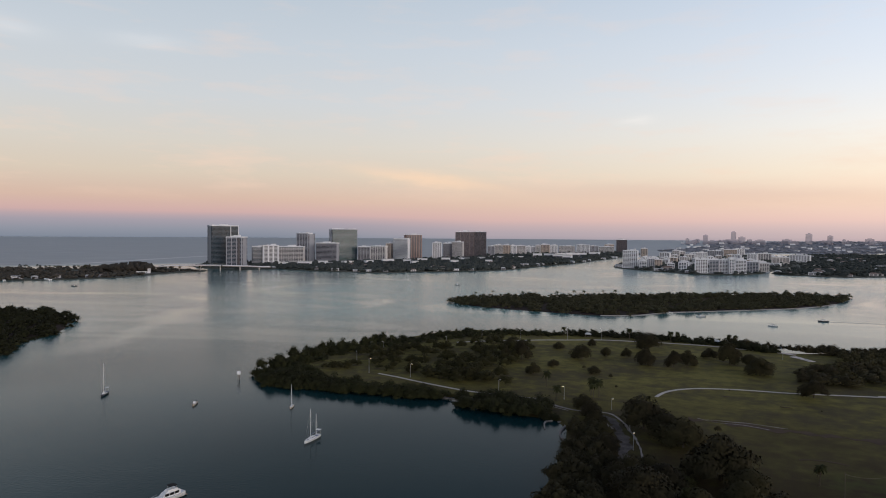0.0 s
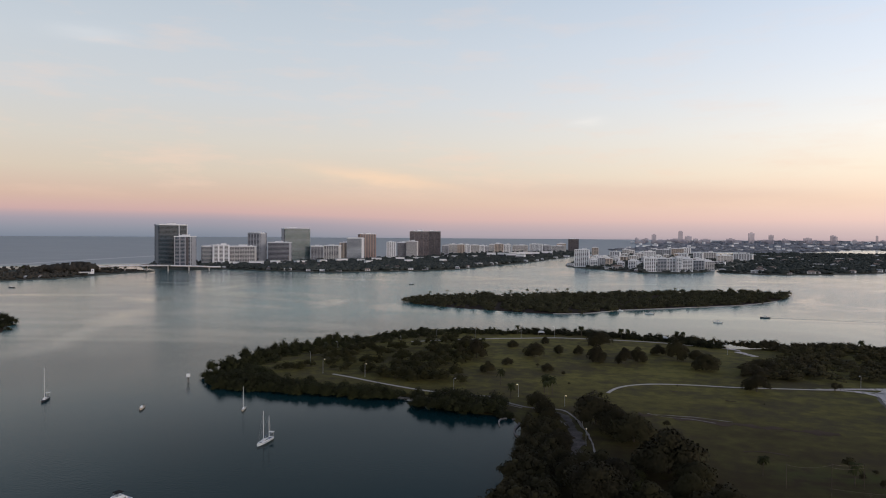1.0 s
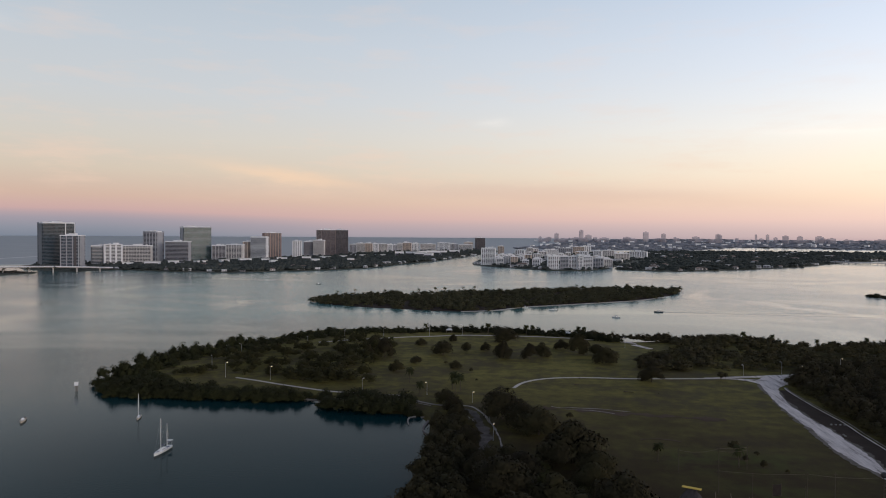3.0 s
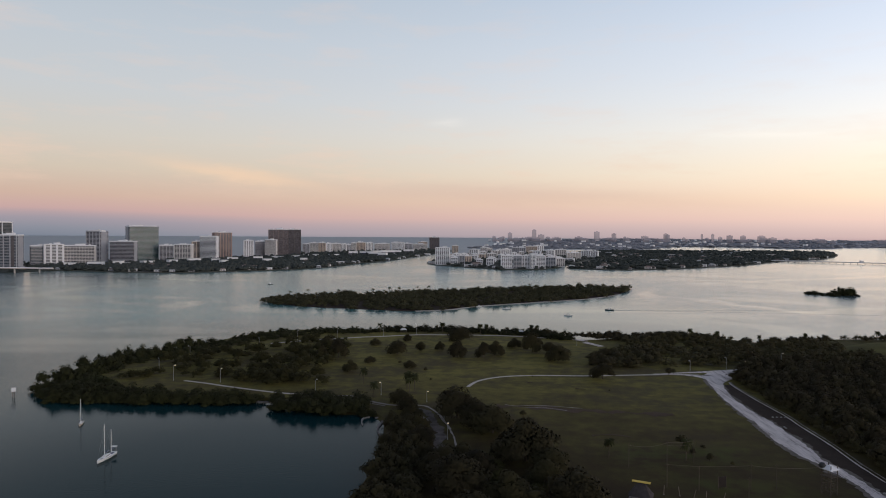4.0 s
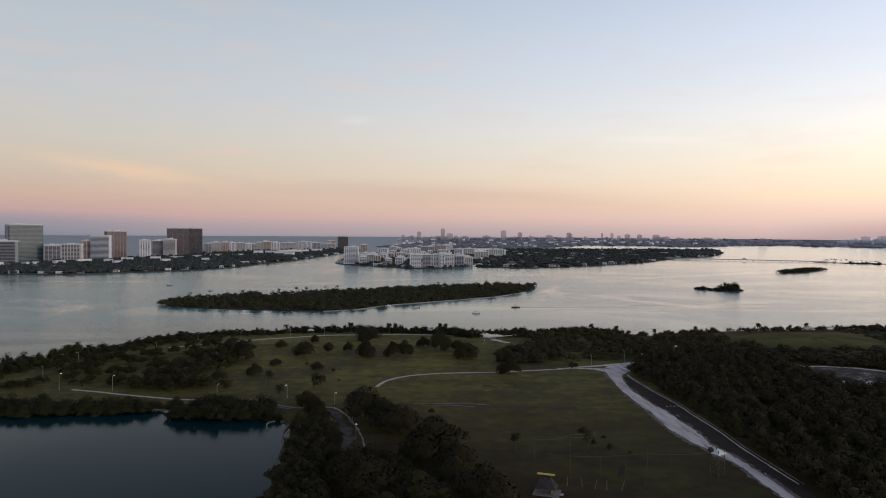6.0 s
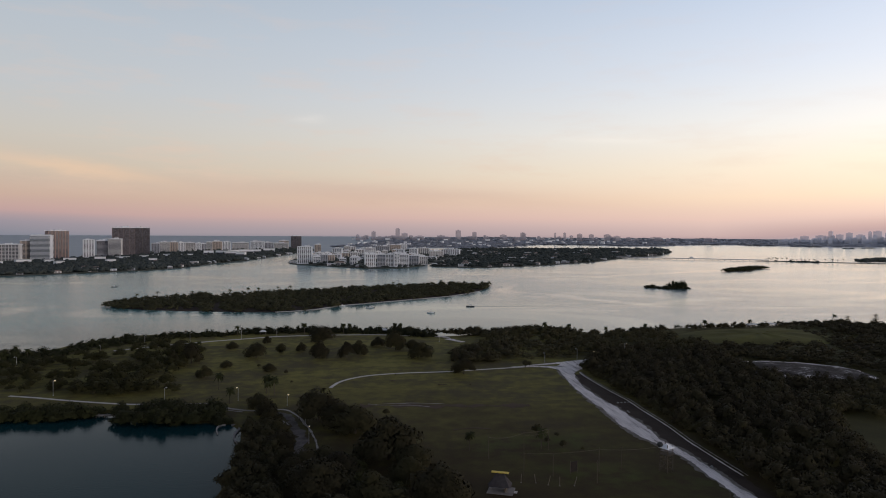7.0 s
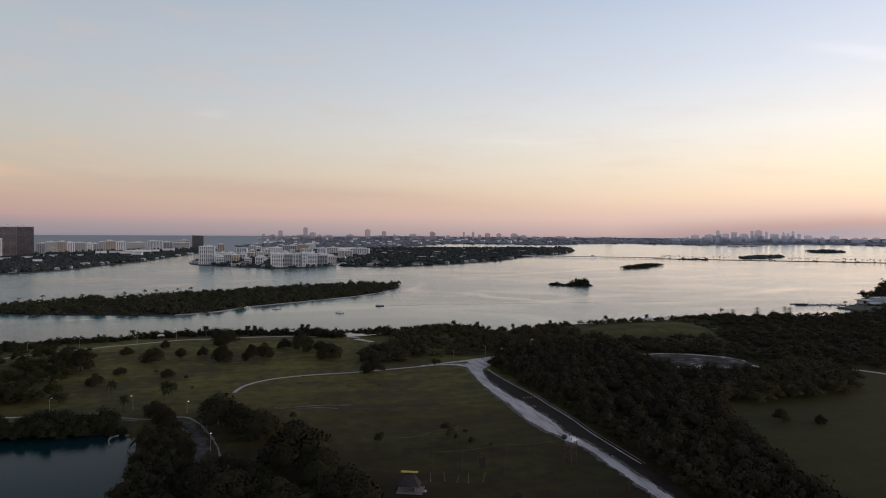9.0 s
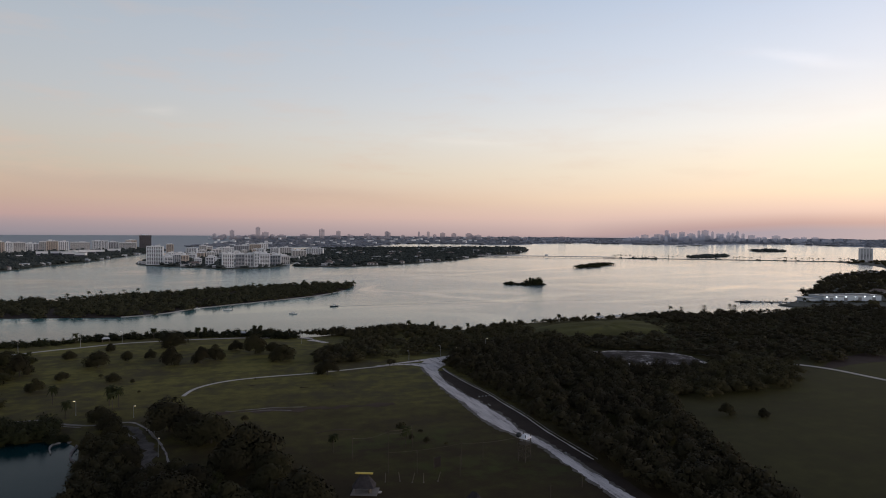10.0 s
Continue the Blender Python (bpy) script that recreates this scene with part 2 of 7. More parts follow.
def water_material():
    def build(nt, b):
        p = position(nt)
        # slicks: smooth streaks among ruffled water
        mp = nt.nodes.new("ShaderNodeMapping")
        mp.inputs["Rotation"].default_value = (0, 0, radians(-32))
        mp.inputs["Scale"].default_value = (0.0026, 0.0060, 1)
        nt.links.new(p, mp.inputs[0])
        swirl = nt.nodes.new("ShaderNodeTexNoise")
        swirl.inputs["Scale"].default_value, swirl.inputs["Detail"].default_value, swirl.inputs["Distortion"].default_value = 1.0, 5.0, 1.9
        nt.links.new(mp.outputs[0], swirl.inputs["Vector"])
        slick = ramp(nt, swirl.outputs["Fac"], [(0.36, (0, 0, 0, 1)), (0.5, (0.75, 0.75, 0.75, 1)), (0.66, (1, 1, 1, 1))])
        # thin winding lines of foam and film where currents meet
        line = ramp(nt, swirl.outputs["Fac"], [(0.425, (0, 0, 0, 1)), (0.44, (1, 1, 1, 1)), (0.455, (0, 0, 0, 1)), (0.55, (0, 0, 0, 1)), (0.562, (0.7, 0.7, 0.7, 1)), (0.574, (0, 0, 0, 1))])
        line = math_node(nt, "MULTIPLY", line, math_node(nt, "MULTIPLY", math_node(nt, "SUBTRACT", noise_tex(nt, p, 0.005, 3), 0.48, clamp=True), 2.5, clamp=True))
        warp = nt.nodes.new("ShaderNodeTexNoise")
        warp.inputs["Scale"].default_value, warp.inputs["Detail"].default_value = 0.014, 4.0
        nt.links.new(p, warp.inputs["Vector"])
        shift = nt.nodes.new("ShaderNodeVectorMath")
        shift.operation = "MULTIPLY_ADD"
        shift.inputs[1].default_value, shift.inputs[2].default_value = (70, 70, 0), (-35, -35, 0)
        nt.links.new(warp.outputs["Color"], shift.inputs[0])
        moved = nt.nodes.new("ShaderNodeVectorMath")
        nt.links.new(p, moved.inputs[0])
        nt.links.new(shift.outputs[0], moved.inputs[1])
        for (ax, ay), (cx, cy), width in SLICKS:
            mp = nt.nodes.new("ShaderNodeMapping")
            mp.vector_type = "TEXTURE"
            mp.inputs["Location"].default_value = ((ax + cx) / 2, (ay + cy) / 2, 0)
            mp.inputs["Rotation"].default_value = (0, 0, math.atan2(cy - ay, cx - ax))
            mp.inputs["Scale"].default_value = (math.hypot(cx - ax, cy - ay) * 0.6, width, 1000)
            nt.links.new(moved.outputs[0], mp.inputs[0])
            gr = nt.nodes.new("ShaderNodeTexGradient")
            gr.gradient_type = "SPHERICAL"
            nt.links.new(mp.outputs[0], gr.inputs[0])
            line = math_node(nt, "ADD", line, math_node(nt, "MULTIPLY", gr.outputs["Fac"], 0.9), clamp=True)
        w1 = noise_tex(nt, p, 0.9, 3)
        w2 = noise_tex(nt, p, 3.5, 2)
        w = math_node(nt, "ADD", w1, math_node(nt, "MULTIPLY", w2, 0.35))
        # sheltered in the cove, ruffled in the bay, rough in the open sea beyond the barrier island
        sep = nt.nodes.new("ShaderNodeSeparateXYZ")
        nt.links.new(p, sep.inputs[0])
        px, py = sep.outputs[0], sep.outputs[1]

        def away(x, y, near, far):
            d = math_node(nt, "SQRT", math_node(nt, "ADD", math_node(nt, "POWER", math_node(nt, "SUBTRACT", px, x), 2.0), math_node(nt, "POWER", math_node(nt, "SUBTRACT", py, y), 2.0)))
            return math_node(nt, "DIVIDE", math_node(nt, "SUBTRACT", d, near), far - near, clamp=True)

        cove = away(-90, 250, 70, 240)
        bay = away(-80, 215, 50, 460)
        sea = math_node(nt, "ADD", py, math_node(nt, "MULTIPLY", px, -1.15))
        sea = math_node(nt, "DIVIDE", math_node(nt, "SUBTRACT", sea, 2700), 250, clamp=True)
        # deep clear water in the cove; bay teal joins sand shoals, weed and reflected sky
        patch = math_node(nt, "SUBTRACT", 1.0, math_node(nt, "MINIMUM", away(-260, 880, 80, 460), away(40, 1300, 250, 760)))
        patch = math_node(nt, "MULTIPLY", patch, math_node(nt, "MULTIPLY", noise_tex(nt, p, 0.004, 4), 2.0), clamp=True)
        shoal_sky = math_node(nt, "ADD", math_node(nt, "MULTIPLY", patch, 0.4), noise_tex(nt, p, 0.004, 4))
        shoal_sky = math_node(nt, "MULTIPLY", bay, shoal_sky)
        body = ramp(nt, shoal_sky, [(0.03, (0.004, 0.025, 0.029, 1)), (0.36, (0.024, 0.080, 0.086, 1)), (0.58, (0.050, 0.155, 0.162, 1)), (0.85, (0.075, 0.215, 0.222, 1))])
        # pale base colour for foam and for the sky mirrored in slicks
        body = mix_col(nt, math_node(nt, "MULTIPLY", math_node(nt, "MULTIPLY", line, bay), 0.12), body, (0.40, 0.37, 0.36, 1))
        # lilac-grey of the reflected sky mixed into the southern bay's colour
        south_shine = math_node(nt, "DIVIDE", math_node(nt, "SUBTRACT", px, 120), 600, clamp=True)
        body = mix_col(nt, math_node(nt, "MULTIPLY", south_shine, 0.8), body, (0.125, 0.115, 0.13, 1))
        # open sea paled blue-grey: reflected sky and haze put into its colour
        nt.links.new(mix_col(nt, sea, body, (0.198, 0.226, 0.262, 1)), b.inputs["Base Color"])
        film = math_node(nt, "MULTIPLY", math_node(nt, "MULTIPLY", line, bay), 0.14)
        nt.links.new(math_node(nt, "ADD", film, math_node(nt, "ADD", 1.102, math_node(nt, "ADD", math_node(nt, "MULTIPLY", bay, 0.205), math_node(nt, "MULTIPLY", away(-90, 200, 350, 1100), 0.16)))), b.inputs["IOR"])
        rough = math_node(nt, "ADD", math_node(nt, "MULTIPLY", cove, math_node(nt, "ADD", math_node(nt, "MULTIPLY", slick, 0.05), 0.07)), 0.06)
        rough = math_node(nt, "SUBTRACT", rough, math_node(nt, "MULTIPLY", math_node(nt, "MULTIPLY", line, bay), 0.08))
        nt.links.new(math_node(nt, "ADD", rough, math_node(nt, "MULTIPLY", sea, 0.3)), b.inputs["Roughness"])
        state = math_node(nt, "ADD", math_node(nt, "ADD", math_node(nt, "ADD", math_node(nt, "MULTIPLY", cove, 0.35), 0.20), math_node(nt, "MULTIPLY", patch, 0.6)), math_node(nt, "MULTIPLY", sea, -0.3))
        calm = math_node(nt, "SUBTRACT", 1.0, math_node(nt, "MULTIPLY", math_node(nt, "MULTIPLY", line, bay), 0.7))
        # smooth water in the lee of the low island
        calm = math_node(nt, "MULTIPLY", calm, math_node(nt, "ADD", math_node(nt, "MULTIPLY", away(20, 640, 110, 260), 0.75), 0.25))
        w = math_node(nt, "MULTIPLY", w, math_node(nt, "MULTIPLY", math_node(nt, "MULTIPLY", state, calm), math_node(nt, "ADD", math_node(nt, "MULTIPLY", slick, 0.6), 0.5)))
        bump(nt, b, w, 1.0, 0.2)
        # an added coat boosts sky reflection over the wide southern reach of the bay
        glow_shine = math_node(nt, "DIVIDE", math_node(nt, "SUBTRACT", px, 560), 450, clamp=True)
        nt.links.new(math_node(nt, "ADD", math_node(nt, "MULTIPLY", south_shine, 0.5), math_node(nt, "MULTIPLY", glow_shine, 0.4)), b.inputs["Coat Weight"])
        b.inputs["Coat Roughness"].default_value, b.inputs["Coat IOR"].default_value = 0.16, 1.36
        nt.links.new(b.inputs["Normal"].links[0].from_socket, b.inputs["Coat Normal"])
    return material("bay_water", build, 0.12, 0, 0.5)


def grass_material():
    def build(nt, b):
        p = position(nt)
        broad = noise_tex(nt, p, 0.02, 5, 0.6)
        streak = noise_tex(nt, stretched(nt, p, (0.018, 0.075, 0.05), 6), 1.0, 6, 0.62)
        mid = noise_tex(nt, p, 0.15, 5, 0.6)
        fine = noise_tex(nt, p, 1.8, 3)
        v = math_node(nt, "ADD", math_node(nt, "MULTIPLY", broad, 0.35), math_node(nt, "ADD", math_node(nt, "MULTIPLY", mid, 0.32), math_node(nt, "MULTIPLY", fine, 0.1)))
        v = math_node(nt, "ADD", v, math_node(nt, "MULTIPLY", streak, 0.23))
        c = ramp(nt, v, [(0.42, (0.036, 0.027, 0.017, 1)), (0.47, (0.056, 0.046, 0.018, 1)), (0.51, (0.082, 0.071, 0.019, 1)), (0.57, (0.130, 0.113, 0.029, 1))])
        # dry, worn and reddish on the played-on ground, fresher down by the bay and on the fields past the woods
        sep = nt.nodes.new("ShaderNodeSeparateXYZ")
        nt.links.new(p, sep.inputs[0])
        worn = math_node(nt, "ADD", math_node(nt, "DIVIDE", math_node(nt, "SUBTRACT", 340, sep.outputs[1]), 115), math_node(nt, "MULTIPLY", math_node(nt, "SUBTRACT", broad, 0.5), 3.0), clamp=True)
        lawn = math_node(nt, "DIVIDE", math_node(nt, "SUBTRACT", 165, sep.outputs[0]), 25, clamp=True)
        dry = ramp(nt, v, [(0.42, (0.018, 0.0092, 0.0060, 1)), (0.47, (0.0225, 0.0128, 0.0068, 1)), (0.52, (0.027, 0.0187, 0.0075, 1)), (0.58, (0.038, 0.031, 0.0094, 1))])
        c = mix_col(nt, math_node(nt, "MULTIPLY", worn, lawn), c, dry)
        field = ramp(nt, v, [(0.38, (0.018, 0.0145, 0.008, 1)), (0.50, (0.025, 0.0232, 0.0085, 1)), (0.60, (0.036, 0.034, 0.011, 1))])
        c = mix_col(nt, math_node(nt, "SUBTRACT", 1.0, lawn), c, field)
        # greener watered turf round the ropes course
        turf = near_line(nt, p, (54, 236), (84, 238), 17)
        turf = math_node(nt, "MAXIMUM", turf, math_node(nt, "MULTIPLY", near_line(nt, p, (70, 208), (104, 192), 16), 0.7))
        turf = math_node(nt, "MULTIPLY", turf, math_node(nt, "MULTIPLY", math_node(nt, "SUBTRACT", mid, 0.38, clamp=True), 3.5, clamp=True), clamp=True)
        nt.links.new(mix_col(nt, turf, c, (0.034, 0.044, 0.010, 1)), b.inputs["Base Color"])
        bump(nt, b, fine, 0.4, 0.15)
        b.inputs["Sheen Weight"].default_value = 0.055
        b.inputs["Sheen Roughness"].default_value = 0.45
        b.inputs["Sheen Tint"].default_value = (0.75, 0.70, 0.28, 1)
    return material("rough_grass", build, 0.9, 0, 0.1)


M_HILLGRASS = mottled("dry_hill_grass", (0.044, 0.040, 0.015), (0.125, 0.117, 0.034), 0.05, 1.2, 0.95, 0, 0.1, 0.3)
M_WATER = water_material()
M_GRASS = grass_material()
M_SOIL = mottled("city_ground", (0.035, 0.04, 0.028), (0.09, 0.09, 0.075), 0.01, 0.2, 0.9)
M_SAND = mottled("pale_sand", (0.28, 0.262, 0.25), (0.48, 0.455, 0.44), 0.12, 2.0, 0.95, 0, 0.1, 0.5)
def track_material():
    """Loose pale sand with darker trodden and grown-over streaks."""
    def build(nt, b):
        p = position(nt)
        broad = noise_tex(nt, stretched(nt, p, (0.55, 0.05, 0.1), 0), 1.0, 6, 0.7)
        fine = noise_tex(nt, p, 1.6, 5, 0.7)
        v = math_node(nt, "ADD", math_node(nt, "MULTIPLY", broad, 0.7), math_node(nt, "MULTIPLY", fine, 0.3))
        nt.links.new(ramp(nt, v, [(0.35, (0.10, 0.080, 0.068, 1)), (0.41, (0.32, 0.28, 0.265, 1)), (0.47, (0.56, 0.50, 0.475, 1)), (0.62, (0.76, 0.69, 0.655, 1))]), b.inputs["Base Color"])
        bump(nt, b, fine, 0.5, 0.08)
    return material("loose_track_sand", build, 0.95, 0, 0.1)


def fill_material():
    """Dumped earth with pale streaks of sand."""
    def build(nt, b):
        p = position(nt)
        broad = noise_tex(nt, p, 0.07, 6, 0.7)
        fine = noise_tex(nt, p, 0.9, 4, 0.7)
        v = math_node(nt, "ADD", math_node(nt, "MULTIPLY", broad, 0.75), math_node(nt, "MULTIPLY", fine, 0.25))
        nt.links.new(ramp(nt, v, [(0.44, (0.045, 0.037, 0.033, 1)), (0.535, (0.085, 0.073, 0.068, 1)), (0.58, (0.34, 0.315, 0.30, 1)), (0.66, (0.50, 0.47, 0.45, 1))]), b.inputs["Base Color"])
        bump(nt, b, fine, 0.5, 0.2)
    return material("dumped_fill", build, 0.95, 0, 0.1)


M_FILL = fill_material()
M_BARE = mottled("thin_reddish_turf", (0.042, 0.028, 0.020), (0.086, 0.060, 0.045), 0.12, 1.5, 0.95, 0, 0.1, 0.4)
M_TRACK = track_material()
M_DIRT = mottled("brown_dirt", (0.030, 0.020, 0.016), (0.062, 0.043, 0.035), 0.1, 1.5, 0.95, 0, 0.1, 0.4)
M_VERGE = mottled("dark_trodden_verge", (0.026, 0.0185, 0.0145), (0.060, 0.043, 0.034), 0.12, 1.5, 0.95, 0, 0.1, 0.4)
M_PATH = mottled("worn_concrete", (0.36, 0.325, 0.305), (0.56, 0.515, 0.485), 0.3, 3.0, 0.9)
M_COVEGROUND = mottled("cove_sand_and_roots", (0.030, 0.023, 0.019), (0.17, 0.15, 0.138), 0.22, 1.6, 0.95, 0, 0.1, 0.4)
M_MARGIN = mottled("grown_over_sand", (0.040, 0.031, 0.022), (0.20, 0.175, 0.155), 0.3, 1.4, 0.95, 0, 0.1, 0.4)
M_TRODDEN = mottled("broken_concrete", (0.10, 0.088, 0.08), (0.40, 0.36, 0.335), 0.45, 3.0, 0.95, 0, 0.1, 0.4)
M_GRAVEL = mottled("trodden_gravel", (0.11, 0.094, 0.086), (0.26, 0.232, 0.218), 0.35, 2.5, 0.95, 0, 0.1, 0.4)
M_LEAF = foliage("park_leaves", (0.030, 0.0243, 0.0155), (0.066, 0.0575, 0.0245))
M_PARKLEAF = foliage("dark_park_leaves", (0.021, 0.0175, 0.0115), (0.050, 0.044, 0.0195))
M_LAWNLEAF = foliage("olive_lawn_leaves", (0.026, 0.024, 0.010), (0.058, 0.055, 0.019))
M_MANGROVE = foliage("mangrove_leaves", (0.014, 0.0145, 0.008), (0.042, 0.044, 0.017), 0.07)
# mangrove green lightened for the island, thin haze included in the colour
M_ISLE = foliage("hazed_mangrove_leaves", (0.034, 0.0325, 0.019), (0.080, 0.077, 0.038), 0.07)
M_PALM = foliage("palm_fronds", (0.016, 0.018, 0.008), (0.048, 0.052, 0.02), 0.4)
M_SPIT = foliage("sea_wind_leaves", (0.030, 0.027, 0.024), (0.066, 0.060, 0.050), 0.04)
# town trees across the bay: leaf green paled and blued for haze
M_CITYTREE = foliage("hazed_city_leaves", (0.030, 0.037, 0.035), (0.076, 0.085, 0.079), 0.03)
M_BARK = mottled("bark", (0.05, 0.04, 0.03), (0.12, 0.10, 0.08), 1.0, 12.0, 0.95, 0, 0.1)
M_WHITE = mottled("white_stucco", (0.68, 0.68, 0.70), (0.84, 0.84, 0.86), 0.06, 1.0, 0.75)
M_CREAM = mottled("cream_stucco", (0.54, 0.515, 0.50), (0.70, 0.675, 0.66), 0.06, 1.0, 0.75)
M_TAN = mottled("tan_stucco", (0.44, 0.36, 0.30), (0.58, 0.49, 0.42), 0.06, 1.0, 0.75)
M_BROWN = mottled("brown_cladding", (0.23, 0.155, 0.135), (0.34, 0.24, 0.215), 0.06, 1.0, 0.6)
M_GREYWALL = mottled("grey_concrete", (0.32, 0.325, 0.355), (0.46, 0.465, 0.495), 0.06, 1.0, 0.7)
M_BLACKOUT = mottled("black_canvas_and_tint", (0.004, 0.004, 0.005), (0.012, 0.012, 0.014), 0.5, 4.0, 0.7, 0, 0.2)
M_BOATHALL = mottled("bluish_white_sheet_wall", (0.50, 0.56, 0.63), (0.68, 0.74, 0.80), 0.06, 1.0, 0.6)
M_TEALWALL = mottled("teal_spandrel", (0.13, 0.15, 0.175), (0.18, 0.205, 0.235), 0.03, 1.0, 0.4)
M_SLATEWALL = mottled("slate_blue_spandrel", (0.17, 0.185, 0.205), (0.23, 0.245, 0.265), 0.03, 1.0, 0.4)
M_UMBER = mottled("umber_cladding", (0.17, 0.135, 0.135), (0.25, 0.205, 0.205), 0.06, 1.0, 0.5)
# colour of the reflection band on the sea
M_SEASHEEN = mottled("pale_sea_sheen", (0.24, 0.26, 0.29), (0.42, 0.43, 0.45), 0.02, 0.3, 0.4)
M_DARKWALL = mottled("dark_bronze_cladding", (0.07, 0.06, 0.065), (0.13, 0.115, 0.12), 0.06, 1.0, 0.5)
M_ROOF = mottled("flat_roofing", (0.42, 0.42, 0.42), (0.62, 0.62, 0.61), 0.2, 2.0, 0.9)
M_TILE = mottled("clay_roof_tiles", (0.16, 0.12, 0.105), (0.27, 0.21, 0.185), 0.3, 3.0, 0.8)
# skyline towers: haze imitated by a pale colour and part transparency
M_HAZE = mottled("hazed_tower_concrete", (0.46, 0.43, 0.47), (0.56, 0.52, 0.56), 0.01, 0.1, 0.9)
M_SKYHAZE = mottled("hazed_skyline_concrete", (0.66, 0.68, 0.76), (0.78, 0.80, 0.88), 0.01, 0.1, 0.9)
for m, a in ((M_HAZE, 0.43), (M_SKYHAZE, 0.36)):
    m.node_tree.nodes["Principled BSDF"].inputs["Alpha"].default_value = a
# far shores: distance haze put into a pale blue-grey colour
M_FARLAND = foliage("hazed_far_woods", (0.155, 0.17, 0.20), (0.25, 0.26, 0.295), 0.01)
M_FARSHORE = foliage("hazed_mainland_woods", (0.23, 0.245, 0.285), (0.34, 0.35, 0.395), 0.01)
M_HULL = mottled("white_gelcoat", (0.66, 0.66, 0.66), (0.80, 0.80, 0.79), 0.6, 6.0, 0.35)
M_NAVY = mottled("dark_hull_paint", (0.02, 0.022, 0.03), (0.05, 0.05, 0.06), 0.6, 6.0, 0.4)
M_RUST = mottled("stained_hull", (0.32, 0.22, 0.14), (0.62, 0.55, 0.46), 0.5, 5.0, 0.6)
M_METAL = mottled("galvanised_steel", (0.34, 0.35, 0.36), (0.50, 0.50, 0.51), 1.0, 9.0, 0.45, 0.8)
M_DARKMETAL = mottled("dark_steel", (0.03, 0.03, 0.032), (0.07, 0.07, 0.07), 1.0, 9.0, 0.5, 0.5)
M_WOOD = mottled("weathered_timber", (0.12, 0.095, 0.075), (0.24, 0.20, 0.165), 0.8, 9.0, 0.85)
M_PANEL = mottled("dark_brown_panel", (0.016, 0.012, 0.010), (0.034, 0.025, 0.021), 1.0, 8.0, 0.8)
M_THATCH = mottled("grey_palm_thatch", (0.030, 0.026, 0.027), (0.070, 0.062, 0.063), 0.9, 10.0, 0.95, 0, 0.1, 0.6)
M_YELLOW = mottled("yellow_board", (0.50, 0.36, 0.06), (0.68, 0.50, 0.10), 1.0, 8.0, 0.7)
M_CANVAS = mottled("blue_canvas", (0.03, 0.05, 0.11), (0.07, 0.09, 0.17), 1.0, 8.0, 0.9)
M_FOAM = mottled("ruffled_wake", (0.05, 0.06, 0.065), (0.16, 0.17, 0.17), 0.3, 2.0, 0.3)
M_STONE = mottled("riprap_stone", (0.16, 0.155, 0.15), (0.34, 0.33, 0.31), 0.5, 4.0, 0.9)


def glass_material(name, rgb, rough=0.18):
    """Window glass, each pane a little different: some dark, some with pale blinds behind."""
    def build(nt, b):
        co = nt.nodes.new("ShaderNodeTexCoord").outputs["Object"]
        snap = nt.nodes.new("ShaderNodeVectorMath")
        snap.operation = "SNAP"
        snap.inputs[1].default_value = (3.4, 3.4, 3.1)
        nt.links.new(co, snap.inputs[0])
        cell = nt.nodes.new("ShaderNodeTexWhiteNoise")
        nt.links.new(snap.outputs[0], cell.inputs[0])
        n = noise_tex(nt, position(nt), 0.05, 3)
        v = math_node(nt, "ADD", math_node(nt, "MULTIPLY", cell.outputs["Value"], 0.6), math_node(nt, "MULTIPLY", n, 0.4))
        nt.links.new(ramp(nt, v, [(0.2, (*[c * 0.6 for c in rgb], 1)), (0.6, (*[c * 1.2 for c in rgb], 1)), (0.85, (*[c * 1.7 for c in rgb], 1))]), b.inputs["Base Color"])
    return material(name, build, rough, 0, 0.35)


M_GLASS = glass_material("dark_window_glass", (0.064, 0.064, 0.080))
M_GREENGLASS = glass_material("green_window_glass", (0.036, 0.074, 0.072))
M_TEALGLASS = glass_material("teal_window_glass", (0.032, 0.048, 0.060))
M_BLUEGLASS = glass_material("blue_grey_window_glass", (0.036, 0.050, 0.070))


def lamp_glow(name, glow, strength):
    def build(nt, b):
        b.inputs["Base Color"].default_value = (*glow, 1)
        b.inputs["Emission Color"].default_value = (*glow, 1)
        b.inputs["Emission Strength"].default_value = strength
    return material(name, build, 0.4)


M_LAMP = lamp_glow("lit_lamp_lens", (1.0, 0.78, 0.45), 3.0)
M_COOLLAMP = lamp_glow("lit_flood_lens", (0.86, 0.95, 1.0), 4.0)


# ---- mesh helpers ----
def ground_z(x, y):
    """The sheet of water and land: level, then rising gently far out, so that it meets the sky at the sea horizon within the camera's reach."""
    s = max(0.0, (math.hypot(x, y) - 2600) / 2300)
    return 56.3 * s * s


def mesh_of(bm, name, mats, smooth=False):
    me = bpy.data.meshes.new(name)
    bm.to_mesh(me)
    bm.free()
    for m in mats if isinstance(mats, (list, tuple)) else [mats]:
        me.materials.append(m)
    if smooth:
        me.polygons.foreach_set("use_smooth", [True] * len(me.polygons))
    return me


def part(name, bm, mat, parent, label="", m=None, smooth=False):
    """Links a bmesh or a mesh as one object under a thing or a part."""
    me = bm if isinstance(bm, bpy.types.Mesh) else mesh_of(bm, name, mat, smooth)
    ob = new(name, me)
    ob.parent = parent
    if m is not None:
        ob.matrix_basis = m
    return tagged(ob, label)


